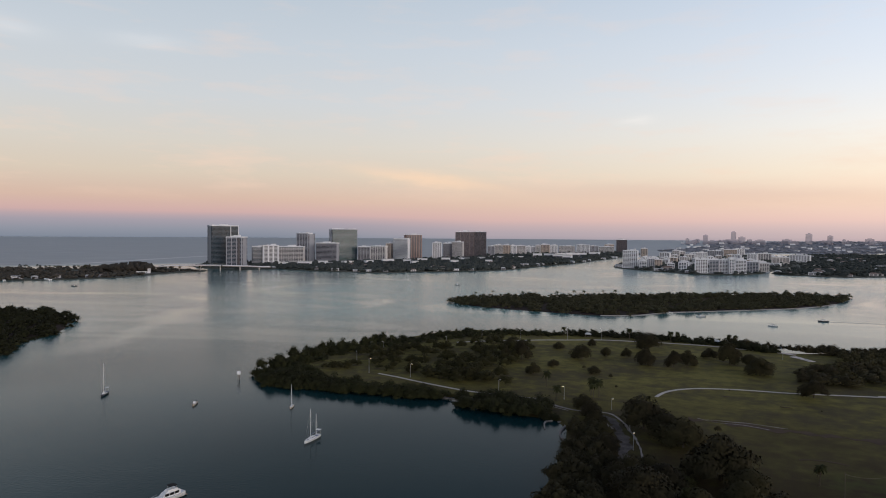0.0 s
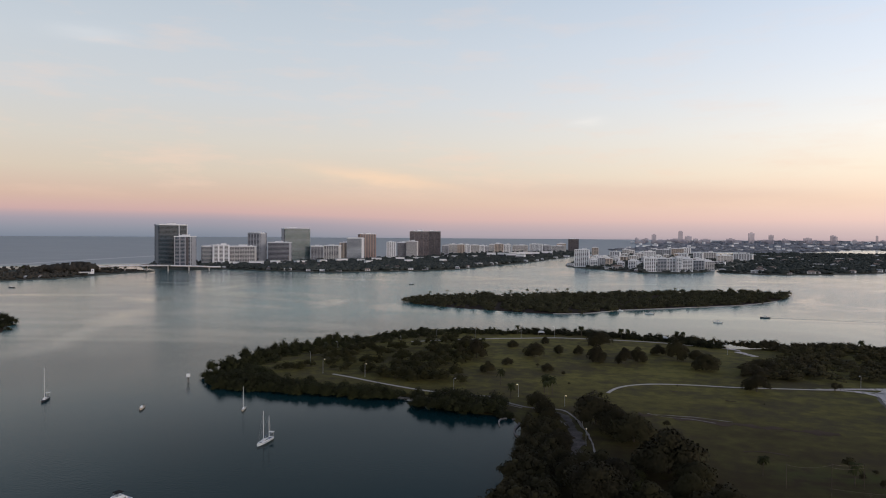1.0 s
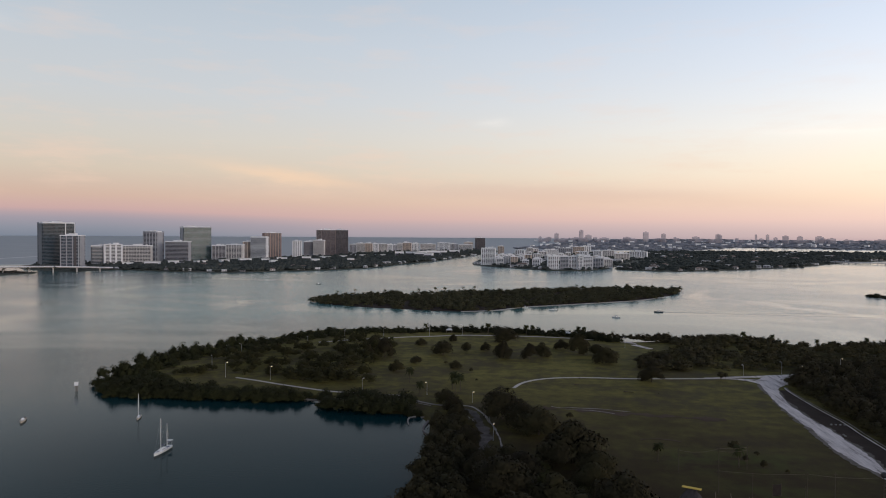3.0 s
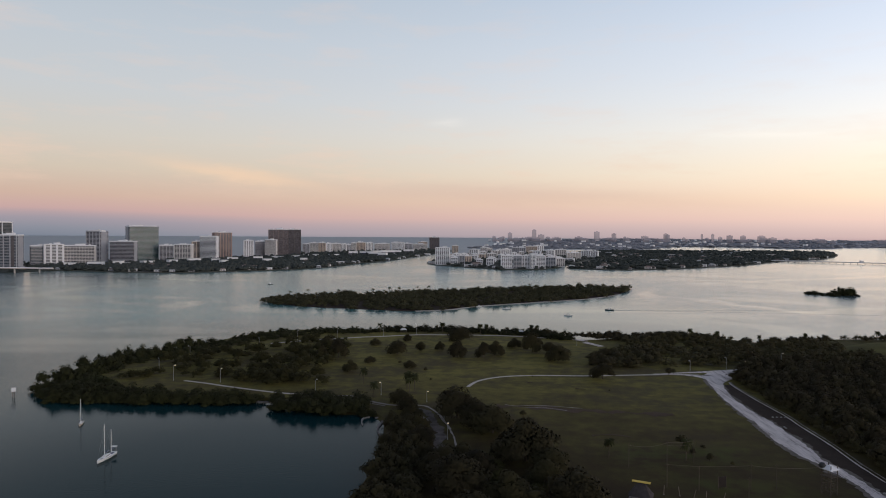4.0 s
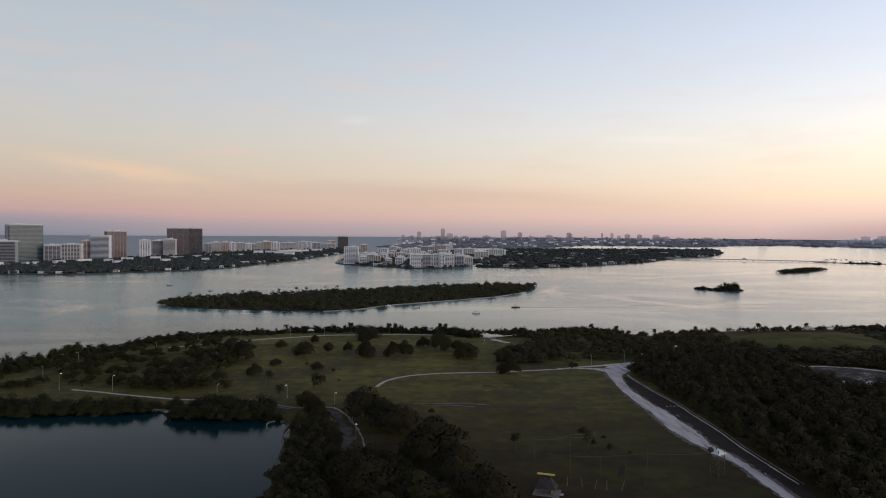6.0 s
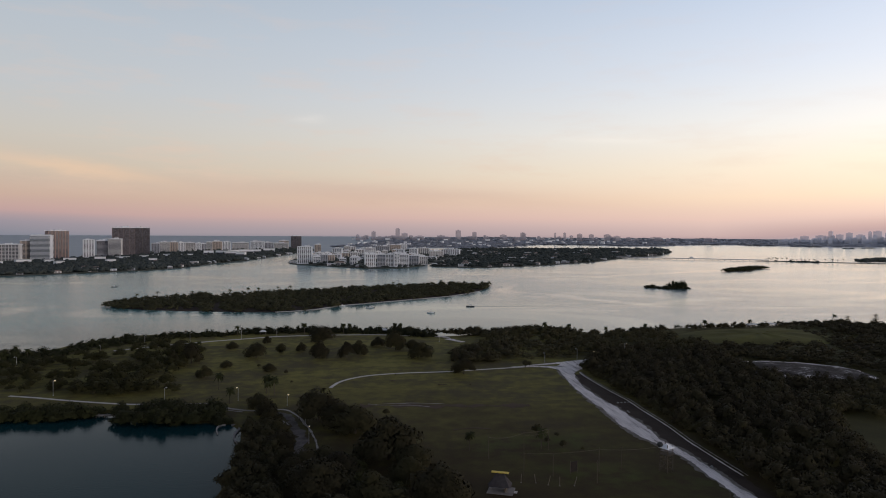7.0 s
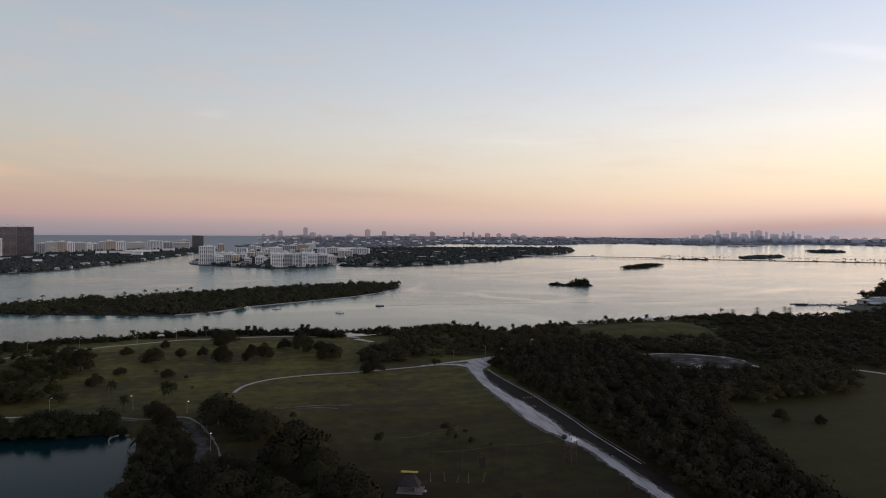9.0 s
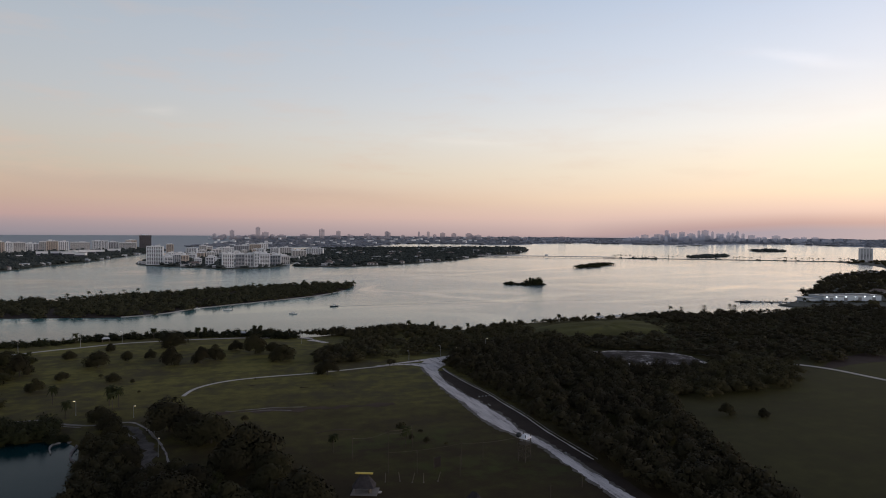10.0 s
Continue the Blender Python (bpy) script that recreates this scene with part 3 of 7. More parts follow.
def thing(name, x, y, z=None, rz=0.0, label="", category="", group="", kind="", scale=1.0):
    ob = new(name)
    ob.matrix_basis = Matrix.LocRotScale((x, y, ground_z(x, y) if z is None else z), Euler((0, 0, radians(rz))), (scale,) * 3 if isinstance(scale, (int, float)) else scale)
    return tagged(ob, label, category, group, kind)


def box(bm, x0, x1, y0, y1, z0, z1, bevel=0.0):
    vs = [bm.verts.new(p) for p in ((x0, y0, z0), (x1, y0, z0), (x1, y1, z0), (x0, y1, z0), (x0, y0, z1), (x1, y0, z1), (x1, y1, z1), (x0, y1, z1))]
    for f in ((3, 2, 1, 0), (4, 5, 6, 7), (0, 1, 5, 4), (1, 2, 6, 5), (2, 3, 7, 6), (3, 0, 4, 7)):
        bm.faces.new([vs[i] for i in f])
    if bevel:
        bmesh.ops.bevel(bm, geom=list({e for v in vs for e in v.link_edges}), offset=bevel, segments=1, affect="EDGES")
    return bm


def boxes(*specs):
    bm = bmesh.new()
    for s in specs:
        box(bm, *s)
    return bm


def rod(bm, a, b, r0, r1=None, n=8):
    """A tapered round bar from a to b."""
    a, b = Vector(a), Vector(b)
    r1 = r0 if r1 is None else r1
    q = (b - a).to_track_quat("Z", "Y")
    rings = []
    for c, r in ((a, r0), (b, r1)):
        rings.append([bm.verts.new(c + q @ Vector((r * math.cos(2 * math.pi * i / n), r * math.sin(2 * math.pi * i / n), 0))) for i in range(n)])
    for i in range(n):
        bm.faces.new((rings[0][i], rings[0][(i + 1) % n], rings[1][(i + 1) % n], rings[1][i]))
    bm.faces.new(rings[1])
    bm.faces.new(rings[0][::-1])
    return bm


def tube(bm, pts, r, n=6):
    """One round bar bent through points."""
    rings = []
    for i, p in enumerate(pts):
        q = (pts[min(i + 1, len(pts) - 1)] - pts[max(i - 1, 0)]).to_track_quat("Z", "Y")
        rings.append([bm.verts.new(p + q @ Vector((r * math.cos(2 * math.pi * k / n), r * math.sin(2 * math.pi * k / n), 0))) for k in range(n)])
    for a, b in zip(rings, rings[1:]):
        for k in range(n):
            bm.faces.new((a[k], a[(k + 1) % n], b[(k + 1) % n], b[k]))
    bm.faces.new(rings[-1])
    bm.faces.new(rings[0][::-1])
    return bm


def tri_mesh(name, verts, tris, mat, normals=None):
    """A mesh from numpy arrays of corners and triangles, with the corners' own normals where given."""
    me = bpy.data.meshes.new(name)
    me.vertices.add(len(verts))
    me.vertices.foreach_set("co", np.asarray(verts, np.float32).ravel())
    me.loops.add(len(tris) * 3)
    me.loops.foreach_set("vertex_index", np.asarray(tris, np.int32).ravel())
    me.polygons.add(len(tris))
    me.polygons.foreach_set("loop_start", np.arange(0, len(tris) * 3, 3, dtype=np.int32))
    me.update(calc_edges=True)
    me.materials.append(mat)
    if normals is not None:
        me.polygons.foreach_set("use_smooth", [True] * len(me.polygons))
        me.normals_split_custom_set_from_vertices(np.asarray(normals, np.float32))
    return me


def spline(pts, closed=False, step=8.0):
    """A smooth line through corner points of the plan, with a point every step metres or so."""
    p = [Vector((*q, 0)) for q in pts]
    n, out = len(p), []
    for i in range(n if closed else n - 1):
        if closed:
            a, b, c, d = p[i - 1], p[i], p[(i + 1) % n], p[(i + 2) % n]
        else:
            a, b, c, d = p[max(i - 1, 0)], p[i], p[i + 1], p[min(i + 2, n - 1)]
        k = max(2, int((c - b).length / step))
        for j in range(k):
            t = j / k
            out.append(0.5 * ((2 * b) + (c - a) * t + (2 * a - 5 * b + 4 * c - d) * t * t + (3 * b - a - 3 * c + d) * t ** 3))
    if not closed:
        out.append(p[-1])
    return [(v.x, v.y) for v in out]


def inside(x, y, poly):
    hit, j = False, len(poly) - 1
    for i in range(len(poly)):
        (xi, yi), (xj, yj) = poly[i], poly[j]
        if (yi > y) != (yj > y) and x < (xj - xi) * (y - yi) / (yj - yi) + xi:
            hit = not hit
        j = i
    return hit


def inside_many(pts, poly):
    """inside() for an array of points."""
    q = np.asarray(poly, float)
    x, y = pts[:, 0:1], pts[:, 1:2]
    xi, yi = q[:, 0], q[:, 1]
    xj, yj = np.roll(xi, 1), np.roll(yi, 1)
    cross = ((yi > y) != (yj > y)) & (x < (xj - xi) * (y - yi) / (yj - yi + 1e-9) + xi)
    return cross.sum(1) % 2 == 1


def polar(az, r):
    return (r * math.sin(radians(az)), r * math.cos(radians(az)))


from mathutils.geometry import delaunay_2d_cdt


def land(name, outline, mat, top=1.0, bank=3.0, label="", rough=2.0, step=10.0, seed=1):
    """A flat piece of land with a sloping bank that goes down under the water."""
    line = spline(outline, True, step)
    rng = random.Random(seed)
    line = [(x + rng.uniform(-rough, rough), y + rng.uniform(-rough, rough)) for x, y in line]
    area = sum(line[i - 1][0] * line[i][1] - line[i][0] * line[i - 1][1] for i in range(len(line)))
    if area < 0:
        line.reverse()
    bm = bmesh.new()
    n = len(line)
    rim = [bm.verts.new((x, y, ground_z(x, y) + top)) for x, y in line]
    low = []
    for i, (x, y) in enumerate(line):
        (ax, ay), (bx, by) = line[i - 1], line[(i + 1) % n]
        dx, dy = by - ay, ax - bx
        s = bank / (math.hypot(dx, dy) + 1e-6)
        low.append(bm.verts.new((x + dx * s, y + dy * s, ground_z(x, y) - 0.6)))
    for i in range(n):
        bm.faces.new((low[i], low[(i + 1) % n], rim[(i + 1) % n], rim[i]))
    for tri in delaunay_2d_cdt([Vector(p) for p in line], [], [list(range(n))], 1, 1e-6)[2]:
        if len(set(tri)) == 3 and max(tri) < n:
            bm.faces.new([rim[i] for i in tri])
    ob = new(name, mesh_of(bm, name, mat))
    return tagged(ob, label, "land", "", "structure"), line


def ribbon(name, pts, width, z, mat, label, category="path", thick=0.12, step=4.0, ragged=0.0, seed=3, kind="structure"):
    line = spline(pts, False, step)
    bm = bmesh.new()
    rows = []
    for i, (x, y) in enumerate(line):
        ax, ay = line[max(i - 1, 0)]
        bx, by = line[min(i + 1, len(line) - 1)]
        d = math.hypot(bx - ax, by - ay) + 1e-6
        nx, ny = -(by - ay) / d, (bx - ax) / d
        w = width[0] + (width[1] - width[0]) * i / (len(line) - 1) if isinstance(width, tuple) else width
        wob = [ragged * (noise.noise((x * 0.13, y * 0.13, k + seed)) + 0.8 * noise.noise((x * 0.5, y * 0.5, k + seed))) for k in (0.0, 7.3)]
        l, r = w / 2 + wob[0], w / 2 + wob[1]
        g = ground_z(x, y) + z
        rows.append([bm.verts.new((x + nx * l, y + ny * l, g)), bm.verts.new((x - nx * r, y - ny * r, g)),
                     bm.verts.new((x - nx * r, y - ny * r, g - thick)), bm.verts.new((x + nx * l, y + ny * l, g - thick))])
    for a, b in zip(rows, rows[1:]):
        for i in range(4):
            bm.faces.new((a[i], b[i], b[(i + 1) % 4], a[(i + 1) % 4]))
    bm.faces.new(rows[0])
    bm.faces.new(rows[-1][::-1])
    bmesh.ops.recalc_face_normals(bm, faces=bm.faces)
    return tagged(new(name, mesh_of(bm, name, mat)), label, category, "", kind)


# ---- water: one sheet to the horizon ----
def build_water():
    radii = [0, 60, 140, 260, 420, 650, 1000, 1500, 2100, 2600] + [2600 + 230 * i for i in range(1, 11)]
    n = 120
    bm = bmesh.new()
    rings = []
    for r in radii[1:]:
        z = ground_z(r, 0)
        rings.append([bm.verts.new((r * math.cos(2 * math.pi * i / n), r * math.sin(2 * math.pi * i / n), z)) for i in range(n)])
    mid = bm.verts.new((0, 0, 0))
    for i in range(n):
        bm.faces.new((mid, rings[0][i], rings[0][(i + 1) % n]))
        for a, b in zip(rings, rings[1:]):
            bm.faces.new((a[i], b[i], b[(i + 1) % n], a[(i + 1) % n]))
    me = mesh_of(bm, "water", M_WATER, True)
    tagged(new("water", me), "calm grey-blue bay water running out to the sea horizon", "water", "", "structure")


build_water()

# ---- land ----
PARK = [(-218, 306), (-200, 292), (-172, 293), (-140, 298), (-108, 302), (-97, 301), (-80, 289), (-63, 282), (-52, 281), (-44, 274), (-39, 256), (-36.5, 235), (-36.5, 212), (-38.5, 190),
        (-44, 150), (-60, 90), (-90, 10), (-120, -120), (-60, -420), (300, -460), (800, -300), (1010, 150), (900, 480), (720, 560), (640, 560), (600, 548), (545, 515), (479, 520), (435, 536),
        (391, 528), (326, 520), (269, 516), (219, 503), (193, 494), (150, 528), (90, 500), (65, 492), (37, 518), (-2, 526), (-42, 531), (-84, 526), (-129, 525), (-171, 508), (-199, 448), (-232, 384), (-230, 344)]
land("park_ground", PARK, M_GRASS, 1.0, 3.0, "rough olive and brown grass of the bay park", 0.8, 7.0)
ISLE = [(-257, 734), (-205, 692), (-139, 674), (-80, 662), (-41, 680), (-6, 724), (54, 768), (126, 824), (174, 888), (200, 950), (213, 992), (180, 1000), (139, 1010), (68, 975), (-3, 935), (-72, 903), (-137, 856), (-203, 826), (-245, 790)]
land("mangrove_island_ground", [((x + 20) * 0.972 - 20, (y - 835) * 0.965 + 835) for x, y in ISLE], M_DIRT, 0.5, 3.0, "low dark island ground under mangroves", 1.0)
ribbon("island_beach", [(-74, 666), (-41, 682), (-8, 722), (54, 767), (126, 823), (172, 886)], 2.6, 0.55, M_SAND, "thin pale sandy beach along the island", "beach", 0.5, 6.0, 1.0)
WEST_ISLE = [(-398, 291), (-434, 334), (-446, 371), (-461, 397), (-483, 420), (-520, 455), (-610, 490), (-700, 440), (-720, 330), (-600, 240), (-470, 230)]
land("wooded_point_ground", [((x + 570) * 0.92 - 570, (y - 350) * 0.92 + 350) for x, y in WEST_ISLE], M_DIRT, 0.6, 4.0, "low wooded point beside the channel", 1.0)
SPIT = [(-1500, 560), (-1048, 772), (-988, 815), (-944, 890), (-947, 960), (-949, 1041), (-950, 1097), (-938, 1130), (-985, 1168), (-1130, 1190), (-1240, 1090), (-1330, 1000), (-1560, 900), (-2100, 760), (-2000, 520)]
land("barrier_spit_ground", SPIT, M_SOIL, 1.2, 4.0, "flat green spit between bay and sea", 1.5, 15)
CITY = [(-925, 1205), (-890, 1262), (-845, 1280), (-741, 1252), (-615, 1245), (-517, 1315), (-420, 1413), (-375, 1500), (-345, 1721), (-300, 1903), (-262, 2200), (-225, 2502), (-170, 2900), (-195, 3250),
        (-250, 3320), (-330, 3300), (-400, 2900), (-560, 2560), (-730, 2300), (-860, 2020), (-980, 1760), (-1080, 1560), (-1180, 1430), (-1090, 1280)]
land("barrier_island_ground", CITY, M_SOIL, 1.5, 4.0, "built-up barrier island with seawalls and gardens", 1.5, 20)
BAYH = [(-160, 1750), (-122, 1656), (-32, 1552), (33, 1484), (110, 1494), (160, 1580), (206, 1731), (250, 1900), (350, 2200), (380, 2700), (330, 3020), (-40, 3050), (-80, 2600), (-140, 2150), (-165, 1900)]
land("apartment_island_ground", BAYH, M_SOIL, 1.5, 4.0, "low island covered with white apartment blocks", 1.5, 20)
GARDEN = [(191, 1570), (288, 1505), (359, 1538), (531, 1670), (714, 1858), (868, 2080), (1000, 2230), (1150, 2377), (1330, 2640), (1480, 2960), (1380, 3150), (1000, 3200), (500, 3200), (330, 2700), (370, 2200), (290, 1900), (222, 1720)]
land("garden_island_ground", GARDEN, M_SOIL, 1.5, 4.0, "wooded residential island with villas along its seawall", 1.5, 20)
FAR = [polar(-1.6, 3460), polar(1.5, 3400), polar(6, 3420), polar(12, 3450), polar(16, 3900), polar(21, 3900), polar(25.5, 3820), polar(27, 4010), polar(26, 4800), polar(12, 4850), polar(4, 4700), polar(1.0, 3900), polar(-1.0, 3560)]
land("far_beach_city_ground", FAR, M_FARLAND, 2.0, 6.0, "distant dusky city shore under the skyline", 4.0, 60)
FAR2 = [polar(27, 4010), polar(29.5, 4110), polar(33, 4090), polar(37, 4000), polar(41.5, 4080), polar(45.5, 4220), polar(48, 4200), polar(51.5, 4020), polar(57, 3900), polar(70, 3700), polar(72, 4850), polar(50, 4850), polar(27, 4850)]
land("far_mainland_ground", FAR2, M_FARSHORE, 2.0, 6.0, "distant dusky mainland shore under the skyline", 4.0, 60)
EAST = [(600, 548), (634, 580), (716, 640), (766, 670), (906, 783), (1096, 911), (1221, 965), (1376, 1024), (1546, 1151), (1651, 1272), (1720, 1400), (1800, 1460), (2300, 1500), (2900, 1200), (2600, 300), (1000, 100), (800, 400)]
land("mainland_shore_ground", EAST, M_SOIL, 1.3, 4.0, "mainland shore with houses, trees and a marina", 1.5, 20)


# ---- where the houses stand, so that the gardens leave their fronts free ----
def house_spots():
    rng = random.Random(8)
    out = []
    lines = [([(-890, 1276), (-845, 1288), (-741, 1262), (-615, 1255), (-517, 1325), (-420, 1424), (-380, 1508), (-347, 1735), (-302, 1920), (-264, 2210), (-230, 2480)], 12, 30, 0.5),
             ([(195, 1582), (288, 1516), (359, 1548), (531, 1682), (714, 1872), (868, 2094), (1000, 2243), (1150, 2390)], 12, 34, 0.45),
             ([(-150, 1745), (-118, 1668), (-32, 1566), (15, 1520)], 10, 30, 0.5),
             ([(-1048, 790), (-1000, 830), (-975, 905)], 14, 60, 0.25),
             ([(1000, 830), (1040, 850), (1100, 890), (1240, 945), (1400, 1000), (1560, 1130)], 18, 40, 0.25)]
    for line, off, gap, skip in lines:
        for x, y in spline(line, False, gap):
            if rng.random() < skip:
                continue
            x, y = x + rng.uniform(-8, 8), y + rng.uniform(4, off)
            s = rng.uniform(0.5, 0.9)
            out.append((x, y, 1.4, (s * rng.uniform(0.9, 1.4), s, s), -math.atan2(x, y) + rng.uniform(-0.4, 0.4), rng.randrange(3)))
    for poly, n, near in ((GARDEN, 60, 0), (CITY, 50, 0), (BAYH, 34, 1), (EAST, 30, 0)):
        q = np.array(poly)
        k = 0
        while k < n:
            x, y = rng.uniform(q[:, 0].min(), q[:, 0].max()), rng.uniform(q[:, 1].min(), min(3000, q[:, 1].max()))
            if inside(x, y, poly):
                s = rng.uniform(0.55, 1.1) * (1.25 if near else 1.0)
                out.append((x, y, ground_z(x, y) + 1.4, (s * 1.3, s, s), -math.atan2(x, y) + rng.uniform(-0.6, 0.6), rng.randrange(3)))
                k += 1
    return out


HOUSES = house_spots()
FRONTS = np.array([(x - 11 * x / math.hypot(x, y), y - 11 * y / math.hypot(x, y)) for x, y, *_ in HOUSES])


def clear_fronts(pts):
    """Keeps points away from the seaward fronts of the houses."""
    ok = np.ones(len(pts), bool)
    for k in range(0, len(pts), 2000):
        ok[k:k + 2000] = (np.linalg.norm(pts[k:k + 2000, None] - FRONTS[None], axis=2) > 8.0).all(1)
    return ok


# ---- trees ----
def lump(rng, r, squash=0.8, jag=0.28):
    """A small uneven clump of leaves: an icosahedron with its corners pushed in and out."""
    t = (1 + 5 ** 0.5) / 2
    v = np.array([(-1, t, 0), (1, t, 0), (-1, -t, 0), (1, -t, 0), (0, -1, t), (0, 1, t), (0, -1, -t), (0, 1, -t), (t, 0, -1), (t, 0, 1), (-t, 0, -1), (-t, 0, 1)]) / math.sqrt(1 + t * t)
    f = np.array([(0, 11, 5), (0, 5, 1), (0, 1, 7), (0, 7, 10), (0, 10, 11), (1, 5, 9), (5, 11, 4), (11, 10, 2), (10, 7, 6), (7, 1, 8),
                  (3, 9, 4), (3, 4, 2), (3, 2, 6), (3, 6, 8), (3, 8, 9), (4, 9, 5), (2, 4, 11), (6, 2, 10), (8, 6, 7), (9, 8, 1)])
    v = v * r * (1 + rng.uniform(-jag, jag, (12, 1)))
    v[:, 2] *= squash
    return v, f


def unit(v):
    return v / (np.linalg.norm(v, axis=1)[:, None] + 1e-9)


def leaves(rng, n, centre, radius, size):
    """Leaf sprays as three-cornered blades over a rounded lobe, with the lobe's rounding in their normals."""
    d = unit(rng.normal(size=(n, 3)))
    d[:, 2] = np.where(d[:, 2] < -0.35, -d[:, 2], d[:, 2])
    p = centre + d * radius * rng.uniform(0.84, 1.14, (n, 1))
    a = unit(np.cross(d, rng.normal(size=(n, 3))))
    b = np.cross(d, a) + d * rng.uniform(-0.7, 0.7, (n, 1))
    s = size * rng.uniform(0.55, 1.35, (n, 1))
    v = np.stack([p - a * s - d * s * 0.15, p + a * s - d * s * 0.15, p + b * s * 1.1 + d * s * 0.3], 1).reshape(-1, 3)
    f = np.arange(n)[:, None] * 3 + np.array([[0, 1, 2]])
    m = unit(0.4 * d + 0.8 * unit(p - np.array([0, 0, 0.3])) + rng.normal(0, 0.13, (n, 3)))
    return v, f, np.repeat(m, 3, 0)


def crown_arrays(seed, lobes=7, blades=60, spread=1.0, blade=0.085, flat=0.75):
    """A crown of unit height and width about (0, 0, 0.5..1): several lobes, each a clump with leaf sprays round it."""
    rng = np.random.default_rng(seed)
    V, F, N, n = [], [], [], 0
    for k in range(lobes):
        ang = 2.4 * k + rng.uniform(-0.5, 0.5)
        rad = 0.0 if k == 0 else spread * rng.uniform(0.12, 0.34)
        c = np.array([rad * math.cos(ang), rad * math.sin(ang), 0.74 if k == 0 else 0.70 - 0.75 * rad + rng.uniform(-0.14, 0.1)])
        r = rng.uniform(0.13, 0.24) * (1.15 if k == 0 else 1)
        v, f = lump(rng, r * 0.55, flat, 0.4)
        for v, f, m in ((v + c, f, unit(0.25 * unit(v) + 0.9 * unit(v + c - np.array([0, 0, 0.3])) - np.array([0, 0, 0.12]))), leaves(rng, blades, c, r * np.array([1, 1, flat]), blade)):
            V.append(v)
            F.append(f + n)
            N.append(m)
            n += len(v)
    return np.concatenate(V), np.concatenate(F), np.concatenate(N)


def clump_arrays(seed, lobes=3):
    """A far tree: a few uneven clumps."""
    rng = np.random.default_rng(seed)
    V, F, N, n = [], [], [], 0
    for k in range(lobes):
        c = np.array([rng.uniform(-0.25, 0.25), rng.uniform(-0.25, 0.25), rng.uniform(0.35, 0.72)])
        v, f = lump(rng, rng.uniform(0.22, 0.34), 0.9, 0.5)
        V.append(v + c)
        F.append(f + n)
        N.append(unit(v))
        n += len(v)
    return np.concatenate(V), np.concatenate(F), np.concatenate(N)


def woods(name, poly, count, h, w, mat, label, templates, seed, avoid=(), keep=None, base=0.8):
    """Trees past counting over a stretch of the plan, as one object."""
    rng = np.random.default_rng(seed)
    q = np.array(poly, float)
    lo, hi = q.min(0), q.max(0)
    pts = rng.uniform(lo, hi, (count * 6, 2))
    ok = inside_many(pts, poly)
    for a in avoid:
        ok &= ~inside_many(pts, a)
    if keep is not None:
        ok &= keep(pts)
    pts = pts[ok][:count]
    V, F, N, n = [], [], [], 0
    for i, (x, y) in enumerate(pts):
        v, f, m = templates[i % len(templates)]
        a = rng.uniform(0, 6.28)
        ww, hh = rng.uniform(*w), rng.uniform(*h)
        ca, sa = math.cos(a) * ww, math.sin(a) * ww
        o = np.empty_like(v)
        o[:, 0] = v[:, 0] * ca - v[:, 1] * sa + x
        o[:, 1] = v[:, 0] * sa + v[:, 1] * ca + y
        o[:, 2] = v[:, 2] * hh + base - 0.12 * hh + ground_z(x, y)
        V.append(o)
        F.append(f + n)
        N.append(np.stack([m[:, 0] * math.cos(a) - m[:, 1] * math.sin(a), m[:, 0] * math.sin(a) + m[:, 1] * math.cos(a), m[:, 2]], 1))
        n += len(v)
    ob = new(name, tri_mesh(name, np.concatenate(V), np.concatenate(F), mat, np.concatenate(N)))
    return tagged(ob, label, "trees", "", "stuff")


NEAR_T = [crown_arrays(s, 10, 62, 1.05, 0.037, 0.85) for s in (11, 12, 13, 14, 15, 16)]
MID_T = [crown_arrays(s, 8, 17, 1.05, 0.055, 0.85) for s in (21, 22, 23, 24, 25)]
FAR_T = [clump_arrays(s, 2 + s % 2) for s in (31, 32, 33, 34, 35)]


def rim_of(outline, width):
    """Keeps points within a width of an outline's edge."""
    e = np.array(spline(outline, True, 6.0))

    def keep(pts):
        d = np.full(len(pts), 1e9)
        for k in range(0, len(e), 200):
            d = np.minimum(d, np.linalg.norm(pts[:, None] - e[None, k:k + 200], axis=2).min(1))
        return d < width
    return keep


STRIP = [(46, 500), (62, 500), (78, 492), (88, 470), (84, 452), (66, 455), (60, 482), (46, 490)]
# mangrove fringe of the park, and the woods round its lawns
woods("mangrove_fringe_south", [(-222, 303), (-200, 286), (-172, 286.5), (-140, 289), (-110, 291), (-105, 297.5), (-92, 300), (-108, 303), (-140, 303), (-175, 306), (-200, 330), (-220, 332)], 175, (5, 7.6), (6.5, 9.5), M_MANGROVE,
      "dense dark mangroves along the cove shore", NEAR_T, 1, base=-0.9)
woods("cove_grove", [(0, 190), (16, 186), (30, 170), (26, 140), (-18, 128), (-14, 165)], 40, (4.5, 8), (8, 13), M_PARKLEAF, "dark grove of broad trees near the cove", NEAR_T, 27)
woods("grove_shrubs", [(-2, 226), (6, 212), (16, 206), (20, 198), (10, 190), (0, 200), (-6, 214)], 16, (3, 5.2), (6, 9), M_LAWNLEAF, "olive shrubs between the broad cove trees", NEAR_T, 41)
woods("cove_shore_mangroves", [(-172, 289), (-144, 289.5), (-119, 289.5), (-106, 290.5), (-107, 299), (-125, 299), (-170, 297)], 74, (5.5, 8.5), (7, 10), M_MANGROVE, "dense dark mangroves overhanging the cove", NEAR_T, 42, base=-0.9)
